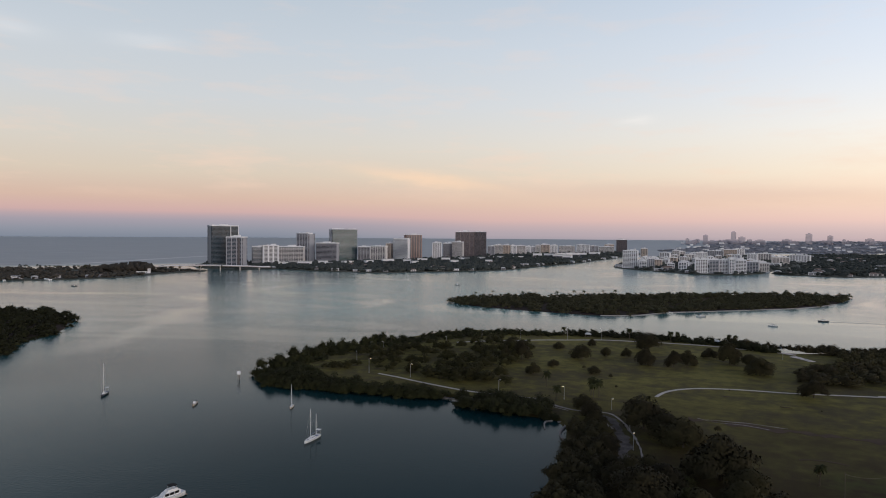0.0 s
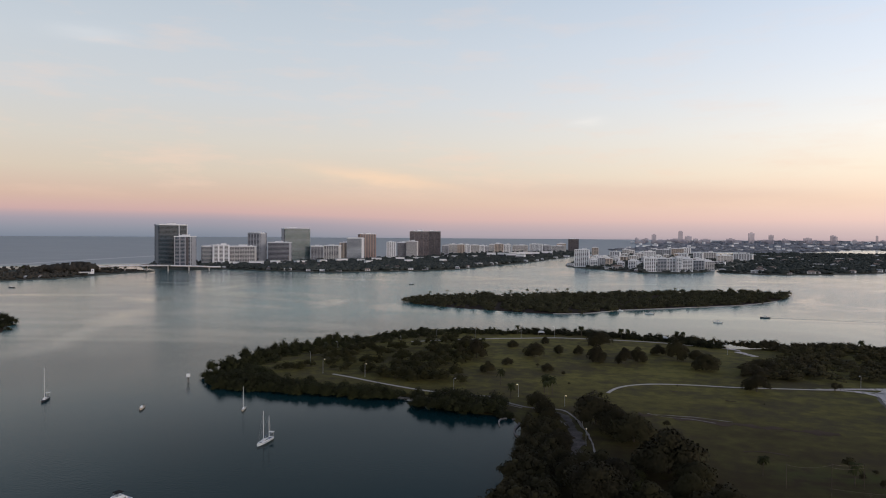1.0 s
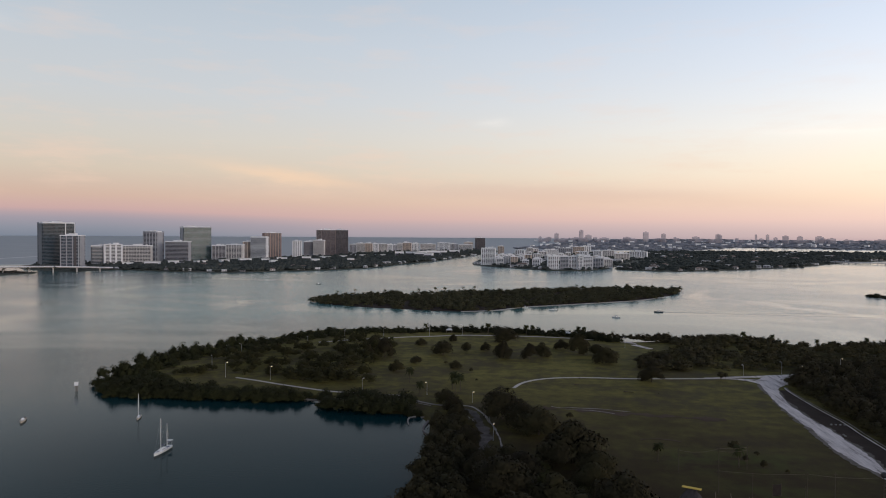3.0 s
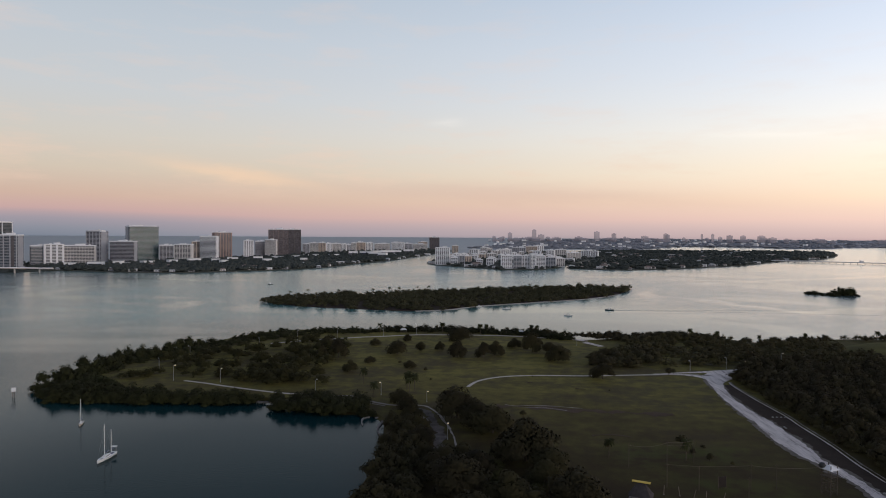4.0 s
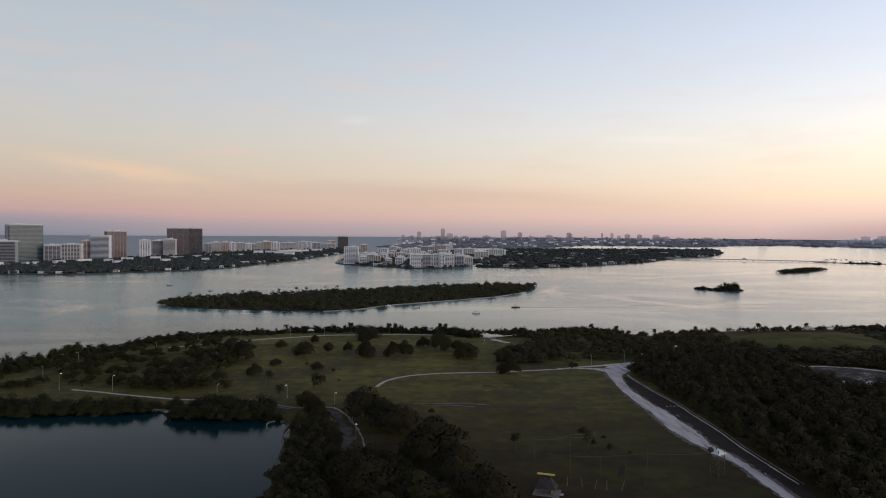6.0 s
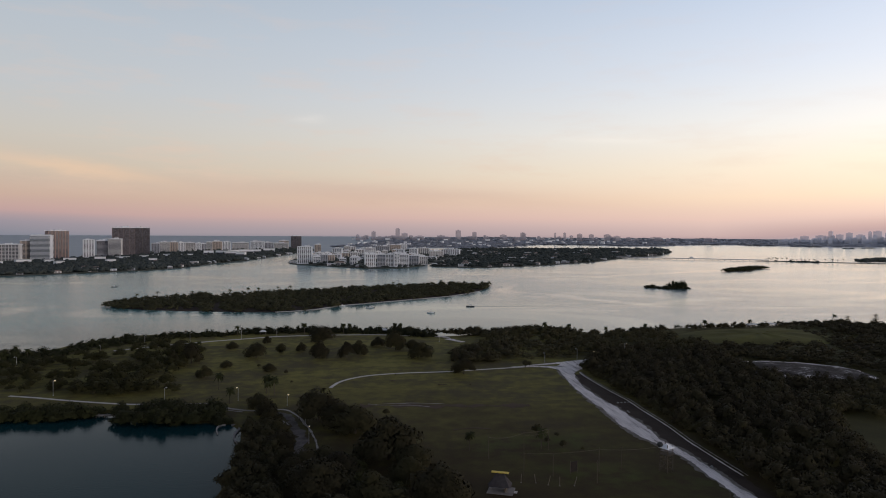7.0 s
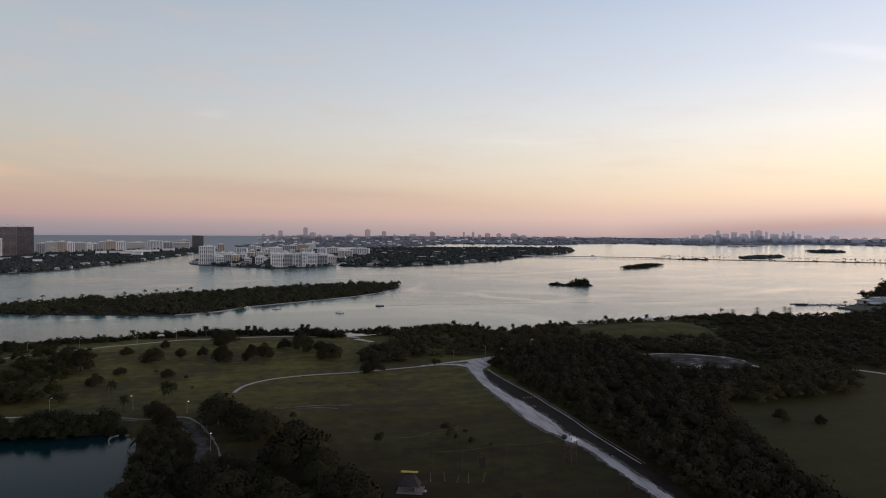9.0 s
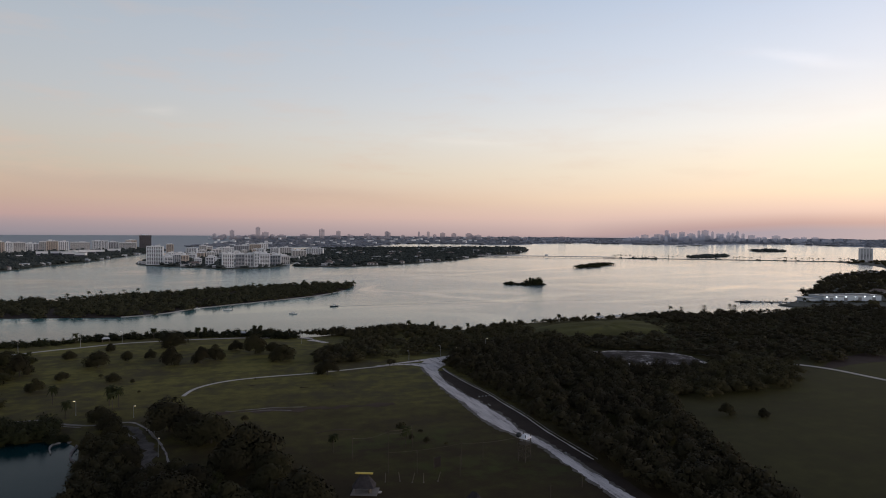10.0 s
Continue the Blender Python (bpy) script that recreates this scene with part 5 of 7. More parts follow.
banded("track_junction", [(116, 364), (119, 373), (124, 380), (134, 387), (142, 391)], [(131, 363), (134, 373), (138, 379), (142, 385), (146, 390)], 1.08, M_TRACK, "wide trodden sand at the head of the track", "track", 1.5, 0.8)
ribbon("junction_spur", [(100, 373.8), (108, 373.2), (114, 370.5), (119, 365)], (1.2, 4.0), 1.11, M_TRACK, "narrow sandy arm bending into the track", "track", ragged=0.3, step=1.5)
banded("track_verge", [(117, 130), (118.5, 170), (118.4, 205), (118, 216), (116.2, 235), (116.8, 250), (117.4, 279), (116.6, 301), (117.6, 327), (122.5, 350)], [(122, 130), (123.5, 170), (124.5, 205), (125, 216), (125.2, 235), (126.4, 252), (127.4, 279), (126.6, 301), (126.0, 327), (126.5, 350)], 1.04, M_VERGE,
       "bare dark earth strip beside the sandy track", "bare ground", 2.0, 0.9)
for off, w, sand in ((0.0, 0.55, M_PATH), (1.7, 0.42, M_TRODDEN)):
    ribbon("wheel_rut", [(124.6 + off, 196), (124.8 + off, 215), (125 + off, 230), (126.6 + off, 252), (126.8 + off, 274), (127.4 + off, 293), (126.2 + off, 315), (125.8 + off * 0.6, 346), (127 + off * 0.5, 356)], w, 1.10, sand, "thin pale wheel rut along the edge of the woods", "wheel rut", ragged=0.22, step=1.5)
ribbon("field_path", [(318, 318), (337, 290), (341, 254), (345, 200), (360, 120)], 3.2, 1.08, M_PATH, "pale footpath along the far field", "path")
ribbon("lawn_bare_patch", [(4, 297), (24, 296), (44, 292), (62, 290), (80, 291)], (5.0, 5.0), 1.04, M_BARE, "reddish thin turf across the lawn", "bare ground", ragged=4.5, step=2.0)
ribbon("lawn_bare_streak", [(8, 299.6), (15, 295.5), (24, 295.5), (35, 292)], 0.6, 1.08, M_TRODDEN, "thin broken sand streak on the lawn", "bare ground", ragged=0.5, step=1.5)
ribbon("lawn_bare_streak", [(10, 298), (26, 299), (42, 296)], 0.9, 1.07, M_TRODDEN, "thin pale sand streak on the lawn", "bare ground", ragged=0.6)
ribbon("lawn_bare_streak", [(40, 256), (48, 258), (55, 255)], 1.5, 1.05, M_BARE, "short dusty streak on the lawn", "bare ground", ragged=0.6)


def raised(name, outline, h, mat, label, category, step=4.0):
    """A low mound: rings drawn in towards the middle and lifted."""
    line = spline(outline, True, step)
    n = len(line)
    cx, cy = sum(p[0] for p in line) / n, sum(p[1] for p in line) / n
    bm = bmesh.new()
    rings = []
    for s, z in ((1.0, 0.7), (0.86, 1 + h * 0.35), (0.66, 1 + h * 0.75), (0.4, 1 + h * 0.95), (0.15, 1 + h)):
        rings.append([bm.verts.new((cx + (x - cx) * s, cy + (y - cy) * s, z + 0.35 * h * noise.noise((x * 0.06, y * 0.06, s)))) for x, y in line])
    for a, b in zip(rings, rings[1:]):
        for i in range(n):
            bm.faces.new((a[i], a[(i + 1) % n], b[(i + 1) % n], b[i]))
    bm.faces.new(rings[-1])
    bmesh.ops.recalc_face_normals(bm, faces=bm.faces)
    return tagged(new(name, mesh_of(bm, name, mat, True)), label, category, "", "structure")


raised("sand_mound", MOUND, 2.2, M_FILL, "broad low spread of grey-brown fill in the woods", "mound")
ribbon("mound_rim", [(224, 362), (239, 373), (262, 367), (279, 355), (285, 340)], 2.2, 1.6, M_TRACK, "pale sandy rim of the fill heap", "bare ground", thick=0.9, ragged=1.6, step=1.5)
ribbon("mound_rim", [(285, 340), (281, 327), (280, 317), (270, 299)], 2.0, 1.6, M_TRACK, "pale sand spilling off the end of the fill heap", "bare ground", thick=0.9, ragged=1.8, step=1.5)
ribbon("sand_spill", [(232.5, 330), (237.5, 324.5), (243, 325), (248.5, 329)], (3.0, 1.6), 2.3, M_TRACK, "pale heap of sand before the fill", "bare ground", thick=1.6, ragged=1.2, step=1.2)
raised("grass_hill", HILL, 3.2, M_HILLGRASS, "low grassy hill near the bay edge", "hill")
ribbon("field_edge_bank", [(340, 288), (372, 300), (410, 303)], (4.0, 30.0), 1.05, M_DIRT, "bare greyish wedge beside the field path", "bare ground", ragged=1.0)
ribbon("seawall", [(-50.8, 264), (-52.3, 270), (-52.3, 274.5), (-50, 276.2)], 0.45, 0.5, M_TRODDEN, "low pale seawall at the head of the cove", "seawall", thick=1.6, ragged=0.15, step=1.5)
ribbon("seawall", [(-47.5, 275), (-44.5, 275.5), (-43.6, 270), (-44, 264.5), (-43.6, 258), (-41, 251)], (1.2, 0.5), 0.5, M_GRAVEL, "worn concrete landing at the head of the cove", "seawall", thick=1.6, ragged=0.3, step=1.5)


# ---- park furniture ----
def street_lamp(x, y, h, rz, lit):
    root = thing("park_lamp", x, y, 1.0, rz, "tall slim park lamp " + ("with a lit warm head beside the path" if lit else "standing unlit beside the path"), "lamp", "park lamps")
    bm = bmesh.new()
    rod(bm, (0, 0, 0), (0, 0, h), 0.11, 0.07, 8)
    rod(bm, (0, 0, 0), (0, 0, 0.4), 0.2, 0.18, 8)
    part("pole", bm, M_METAL, root)
    part("arm", rod(bmesh.new(), (0, 0, h - 0.1), (0.9, 0, h + 0.15), 0.05, 0.045, 6), M_METAL, root)
    head = part("head", boxes((0.6, 1.35, -0.22, 0.22, h + 0.05, h + 0.26, 0.05)), M_METAL, root)
    part("lens", boxes((0.68, 1.28, -0.17, 0.17, h - 0.06, h + 0.055)), M_LAMP if lit else M_ROOF, head, "glowing warm lens" if lit else "")
    return root


for i, (x, y, h, lit) in enumerate([(-164, 333, 8.0, 1), (-138, 331, 7.0, 1), (-183, 355, 7.0, 0), (-187, 402, 6.0, 0), (-152, 429, 7.5, 0), (-138, 469, 7, 0), (-111, 479, 7.2, 0), (-79, 495, 9.0, 0), (-55, 505, 8.0, 0), (-51, 312, 6.2, 1),
                                    (-28, 301, 5.0, 1), (-18, 271, 5.6, 1), (-15, 246, 6.0, 1), (62, 466, 7.0, 0), (113, 377, 7.2, 0), (146, 386, 6.0, 1), (170, 395, 9.0, 1), (-82, 308, 7.5, 0), (138, 392, 6.5, 0)]):
    street_lamp(x, y, h, (i * 67) % 360, lit)


def thatched_hut(x, y, rz, board=True):
    root = thing("thatched_hut", x, y, 1.0, rz, "open hut with a grey thatched roof" + (" and yellow ridge board" if board else " beside the ropes course"), "hut", "thatched huts")
    for sx in (-1, 1):
        for sy in (-1, 1):
            part("post", rod(bmesh.new(), (sx * 1.7, sy * 2.4, 0), (sx * 1.7, sy * 2.4, 2.4), 0.1, 0.09, 8), M_WOOD, root)
    bm = bmesh.new()
    rng = random.Random(9)
    rows = []
    for z, hx, hy in ((1.9, 2.7, 3.5), (2.6, 2.2, 3.0), (3.6, 1.4, 2.3), (4.5, 0.7, 1.7), (5.3, 0.12, 1.2)):
        ring = []
        for k in range(24):
            a = 2 * math.pi * k / 24
            c, s = math.cos(a), math.sin(a)
            m = max(abs(c), abs(s)) ** 0.7
            ring.append(bm.verts.new((c / m * hx + rng.uniform(-0.08, 0.08), s / m * hy + rng.uniform(-0.08, 0.08), z + rng.uniform(-0.08, 0.08))))
        rows.append(ring)
    for a, b in zip(rows, rows[1:]):
        for k in range(24):
            bm.faces.new((a[k], a[(k + 1) % 24], b[(k + 1) % 24], b[k]))
    bm.faces.new(rows[-1])
    bm.faces.new(rows[0][::-1])
    part("roof", bm, M_THATCH, root)
    if board:
        part("ridge_board", boxes((-0.62, 0.62, -2.6, 2.6, 5.5, 5.72, 0.03)), M_YELLOW, root, "bright yellow board")
    part("floor_slab", boxes((-3.0, 3.2, -4.2, 3.6, -0.1, 0.16, 0.03)), M_GRAVEL, root)
    part("step", boxes((-0.8, 0.8, -5.2, -4.25, -0.1, 0.10, 0.02)), M_PATH, root)
    part("counter", boxes((-1.4, 1.4, -1.9, -1.4, 0.16, 1.1, 0.03)), M_WOOD, root)


thatched_hut(44.6, 193.5, 68)
thatched_hut(70.5, 170.3, 20, False)


def climbing_tower(x, y, rz):
    root = thing("climbing_tower", x, y, 1.0, rz, "timber ropes-course tower with a white canopy on top", "tower")
    for sx in (-1, 1):
        for sy in (-1, 1):
            part("post", rod(bmesh.new(), (sx * 1.45, sy * 1.45, 0), (sx * 1.45, sy * 1.45, 9.2), 0.16, 0.12, 8), M_BARK, root)
    part("platform", boxes((-1.75, 1.75, -1.75, 1.75, 5.6, 5.8, 0.03)), M_BARK, root)
    for z in (1.6, 3.2, 4.6):
        for k, (a, b) in enumerate((((-1.45, -1.45, z), (1.45, -1.45, z)), ((1.45, -1.45, z), (1.45, 1.45, z)), ((1.45, 1.45, z), (-1.45, 1.45, z)), ((-1.45, 1.45, z), (-1.45, -1.45, z)))):
            part("cross_beam", rod(bmesh.new(), a, b, 0.08, 0.08, 6), M_BARK, root)
    for k, (a, b) in enumerate((((-1.45, -1.45, 0.2), (1.45, -1.45, 4.6)), ((1.45, 1.45, 0.2), (-1.45, 1.45, 4.6)), ((-1.45, 1.45, 0.2), (-1.45, -1.45, 4.6)), ((1.45, -1.45, 0.2), (1.45, 1.45, 4.6)))):
        part("brace", rod(bmesh.new(), a, b, 0.05, 0.05, 6), M_BARK, root)
    for sx in (-1, 1):
        part("handrail", rod(bmesh.new(), (sx * 1.65, -1.65, 6.8), (sx * 1.65, 1.65, 6.8), 0.05, 0.05, 6), M_BARK, root)
    bm = bmesh.new()
    base = [bm.verts.new(p) for p in ((-1.85, -1.85, 8.0), (1.85, -1.85, 8.0), (1.85, 1.85, 8.0), (-1.85, 1.85, 8.0))]
    rim = [bm.verts.new((v.co.x, v.co.y, 7.75)) for v in base]
    tip = bm.verts.new((0, 0, 9.1))
    for i in range(4):
        bm.faces.new((base[i], base[(i + 1) % 4], tip))
        bm.faces.new((rim[i], rim[(i + 1) % 4], base[(i + 1) % 4], base[i]))
    bm.faces.new(rim[::-1])
    part("canopy", bm, M_WHITE, root, "white tent canopy")
    rng = np.random.default_rng(4)
    bmv, bmf = lump(rng, 1.1, 1.0, 0.12)
    part("net_bundle", tri_mesh("net_bundle", bmv + np.array([-1.2, 1.45, 8.6]), bmf, M_DARKMETAL), None, root, "dark rolled net")


climbing_tower(102.0, 203, 28)


def course_pole(x, y, h, rz=0):
    root = thing("course_pole", x, y, 1.0, rz, "tall bare timber pole of the ropes course", "pole", "ropes course poles")
    part("shaft", rod(bmesh.new(), (0, 0, 0), (0, 0, h), 0.10, 0.08, 8), M_BARK, root)
    part("rung", rod(bmesh.new(), (-0.5, 0, h - 0.6), (0.5, 0, h - 0.6), 0.05, 0.05, 6), M_BARK, root)


for x, y, h in ((47, 222, 8), (60, 224, 8.5), (55, 205, 7.5), (64, 203, 7.5), (80, 205, 8), (88, 206, 8), (76, 196, 7), (70, 228, 8), (108, 176, 3.5), (95, 172, 4)):
    course_pole(x, y, h)


def low_post(x, y, lean):
    root = thing("rope_post", x, y, 1.0, 0, "short pale slanting timber post of the low ropes", "post", "low ropes posts")
    part("shaft", rod(bmesh.new(), (0, 0, 0), (lean, 0, 2.8), 0.09, 0.08, 8), M_WOOD, root)
    part("foot", boxes((-0.2, 0.2, -0.2, 0.2, -0.05, 0.12, 0.03)), M_GRAVEL, root)


for x, y, lean in ((57, 198.2, -0.5), (60.3, 196.1, 0.7), (63.6, 195, 0.0), (68.1, 194.5, 0.8), (52.5, 199, 0.1)):
    low_post(x, y, lean)


def fallen_log(x, y, rz, length):
    root = thing("fallen_log", x, y, 1.0, rz, "dark fallen log lying in the grass", "log", "fallen logs")
    bm = rod(bmesh.new(), (-length / 2, 0, 0.28), (length / 2, 0, 0.22), 0.24, 0.13, 9)
    part("trunk", bm, M_BARK, root)
    part("branch_stub", rod(bmesh.new(), (length * 0.2, 0, 0.3), (length * 0.3, 0.5, 0.8), 0.1, 0.06, 6), M_BARK, root)


fallen_log(46.3, 332.8, -8, 5.0)
fallen_log(22, 345, 15, 3.0)


def climbing_wall(x, y, rz):
    root = thing("climbing_wall", x, y, 1.0, rz, "dark upright climbing panel on two posts", "climbing wall")
    part("panel", boxes((-1.3, 1.3, -0.12, 0.12, 0.5, 3.8, 0.03)), M_PANEL, root)
    for sx in (-1, 1):
        part("post", rod(bmesh.new(), (sx * 1.4, 0, 0), (sx * 1.4, 0, 4.0), 0.1, 0.1, 8), M_BARK, root)


climbing_wall(71.5, 205, 20)


def cable_line(a, b, sag, name="course_cable"):
    root = thing(name, a[0], a[1], 0, 0, "thin pale sagging cable of the ropes course", "cable", "ropes course cables")
    bm = bmesh.new()
    pts = [Vector(a).lerp(Vector(b), t / 10) - Vector((a[0], a[1], 4 * sag * (t / 10) * (1 - t / 10))) for t in range(11)]
    tube(bm, pts, 0.025, 5)
    part("strand", bm, M_WOOD, root)


cable_line((47, 222, 8.3), (60, 224, 8.8), 0.9)
cable_line((60, 224, 9.0), (70, 228, 8.6), 0.4)
cable_line((60, 224, 8.0), (70, 228, 7.6), 0.5)
cable_line((55, 205, 8.0), (80, 205, 8.4), 0.5)
cable_line((80, 205, 8.4), (100, 203, 9.2), 0.6)


def picnic_shelter(x, y, rz, w=7.0, d=5.0):
    root = thing("picnic_shelter", x, y, 1.0, rz, "small picnic shelter with a pale roof near the shore", "shelter", "picnic shelters")
    for sx in (-1, 1):
        for sy in (-1, 1):
            part("post", boxes((sx * (w / 2 - 0.5) - 0.1, sx * (w / 2 - 0.5) + 0.1, sy * (d / 2 - 0.5) - 0.1, sy * (d / 2 - 0.5) + 0.1, 0, 2.5)), M_WOOD, root)
    bm = bmesh.new()
    a = [bm.verts.new(p) for p in ((-w / 2, -d / 2, 2.5), (w / 2, -d / 2, 2.5), (w / 2, d / 2, 2.5), (-w / 2, d / 2, 2.5))]
    r = [bm.verts.new(p) for p in ((-w / 4, 0, 3.7), (w / 4, 0, 3.7))]
    for f in ((a[0], a[1], r[1], r[0]), (a[1], a[2], r[1]), (a[2], a[3], r[0], r[1]), (a[3], a[0], r[0]), (a[3], a[2], a[1], a[0])):
        bm.faces.new(f)
    part("roof", bm, M_ROOF, root)
    part("table", boxes((-0.9, 0.9, -0.4, 0.4, 0.68, 0.75), (-0.7, -0.6, -0.35, 0.35, 0, 0.68), (0.6, 0.7, -0.35, 0.35, 0, 0.68)), M_WOOD, root)


picnic_shelter(-66, 512, 10, 5.0, 4.0)
picnic_shelter(25, 512, -20, 5.5, 3.6)
picnic_shelter(332, 514, 15, 10, 5)
picnic_shelter(352, 515, 15, 6, 4)


def boulder_row(x, y, n, rz):
    rng = np.random.default_rng(int(x))
    for k in range(n):
        ox, oy = x + k * 1.8 * math.cos(rz), y + k * 1.8 * math.sin(rz)
        v, f = lump(rng, 0.5, 0.7, 0.15)
        ob = new("boulder", tri_mesh("boulder", v + np.array([ox, oy, 1.25]), f, M_STONE))
        tagged(ob, "pale limestone boulder beside the sandy track", "boulder", "track boulders")


boulder_row(121, 288, 4, 0.1)
boulder_row(119.4, 272, 2, 1.5)
boulder_row(118.2, 203, 2, 1.2)


def fishing_dock(x, y, rz):
    root = thing("wooden_dock", x, y, 0, rz, "small weathered wooden dock at the cove shore", "dock")
    for i in range(9):
        part("plank", boxes((-4 + i * 0.9, -3.15 + i * 0.9, -1.2, 1.2, 0.75, 0.85)), M_WOOD, root)
    for sx in (-3.6, 0, 3.6):
        for sy in (-1.1, 1.1):
            part("pile", rod(bmesh.new(), (sx, sy, -0.6), (sx, sy, 1.3), 0.14, 0.12, 8), M_WOOD, root)


fishing_dock(-102, 294.5, -10)


# ---- boats ----
def hull_mesh(length, beam, free, sheer=0.25, transom=0.7):
    """A boat's hull, bow towards +x: keel, chine and sheer lines over eleven stations."""
    bm = bmesh.new()
    rows = []
    for i in range(11):
        t = i / 10
        x = -length / 2 + length * t
        w = beam / 2 * (transom + (1 - transom) * math.sin(math.pi * min(t * 1.1, 0.5))) * (1 - max(0, t - 0.45) ** 2.2 / 0.55 ** 2.2) + 0.03
        top = free * (1 + sheer * (2 * t - 0.8) ** 2)
        rows.append([bm.verts.new((x, w * k, z)) for k, z in ((-1, top), (-0.86, free * 0.35), (-0.5, -0.25), (0, -0.45), (0.5, -0.25), (0.86, free * 0.35), (1, top))])
    for a, b in zip(rows, rows[1:]):
        for k in range(6):
            bm.faces.new((a[k], b[k], b[k + 1], a[k + 1]))
        bm.faces.new((a[0], a[6], b[6], b[0]))
    bm.faces.new(rows[0])
    bm.faces.new(rows[-1][::-1])
    bmesh.ops.recalc_face_normals(bm, faces=bm.faces)
    return bm


def cabin_mesh(x0, x1, w, z0, z1, rake=0.5):
    bm = bmesh.new()
    lo = [bm.verts.new(p) for p in ((x0, -w, z0), (x1, -w * 0.8, z0), (x1, w * 0.8, z0), (x0, w, z0))]
    hi = [bm.verts.new(p) for p in ((x0 + 0.1, -w * 0.85, z1), (x1 - rake, -w * 0.66, z1), (x1 - rake, w * 0.66, z1), (x0 + 0.1, w * 0.85, z1))]
    for i in range(4):
        bm.faces.new((lo[i], lo[(i + 1) % 4], hi[(i + 1) % 4], hi[i]))
    bm.faces.new(hi)
    bm.faces.new(lo[::-1])
    return bm


def sailboat(x, y, rz, length, masts, hull_mat, label, arch=False):
    root = thing("sailboat", x, y, 0, rz, label, "sailboat", "moored sailboats")
    b, f = length * 0.25, length * 0.078
    part("hull", hull_mesh(length, b, f), hull_mat, root)
    part("deck", cabin_mesh(-length * 0.40, length * 0.38, b * 0.34, f * 0.95, f * 1.12, 0.9), M_HULL, root)
    cab = part("cabin", cabin_mesh(-length * 0.16, length * 0.2, b * 0.27, f * 1.1, f * 1.1 + 0.55), M_HULL, root)
    for s in (-1, 1):
        part("window", boxes((-length * 0.1, length * 0.1, s * b * 0.262 - 0.03, s * b * 0.262 + 0.03, f * 1.1 + 0.2, f * 1.1 + 0.4)), M_GLASS, cab)
    part("cockpit_well", boxes((-length * 0.38, -length * 0.2, -b * 0.24, b * 0.24, f * 1.1, f * 1.1 + 0.12, 0.03)), M_CANVAS, root, "dark open cockpit")
    for s in (-1, 1):
        part("hatch", boxes((length * 0.25, length * 0.31, s * b * 0.1 - 0.2, s * b * 0.1 + 0.2, f * 1.12, f * 1.12 + 0.08, 0.02)), M_GLASS, root)
    for mx, h in masts:
        part("mast", rod(bmesh.new(), (mx, 0, f), (mx, 0, h), 0.12, 0.09, 8), M_HULL, root)
        part("boom", rod(bmesh.new(), (mx, 0, f + 1.4), (mx - length * 0.3, 0, f + 1.5), 0.07, 0.06, 6), M_METAL, root)
        part("furled_sail", rod(bmesh.new(), (mx - 0.1, 0, f + 1.58), (mx - length * 0.27, 0, f + 1.64), 0.16, 0.1, 8), M_CANVAS, root, "blue sail cover")
        part("spreader", rod(bmesh.new(), (mx, -0.8, h * 0.62), (mx, 0.8, h * 0.62), 0.03, 0.03, 5), M_METAL, root)
        for ex, ey in ((length * 0.48, 0), (-length * 0.47, 0), (mx, b * 0.45), (mx, -b * 0.45)):
            part("stay", rod(bmesh.new(), (mx, 0, h - 0.2), (ex, ey, f * 1.15), 0.009, 0.009, 4), M_METAL, root)
    if arch:
        for s in (-1, 1):
            part("davit", rod(bmesh.new(), (-length * 0.42, s * b * 0.3, f), (-length * 0.5, s * b * 0.3, f + 2.0), 0.06, 0.05, 6), M_METAL, root)
        part("stern_rail", boxes((-length * 0.53, -length * 0.40, -b * 0.36, b * 0.36, f + 1.95, f + 2.08)), M_HULL, root)


sailboat(-131.3, 217.5, -91, 10.3, ((0.9, 12.2), (-3.0, 9.4)), M_HULL, "white two-masted sailboat moored in the cove", True)
sailboat(-165, 256, -69, 6.5, ((0.5, 10.5),), M_RUST, "small stained white sailboat at its mooring")
sailboat(-262, 243, -60, 9.5, ((0.7, 15.5),), M_NAVY, "dark-hulled sailboat with a tall white mast", True)


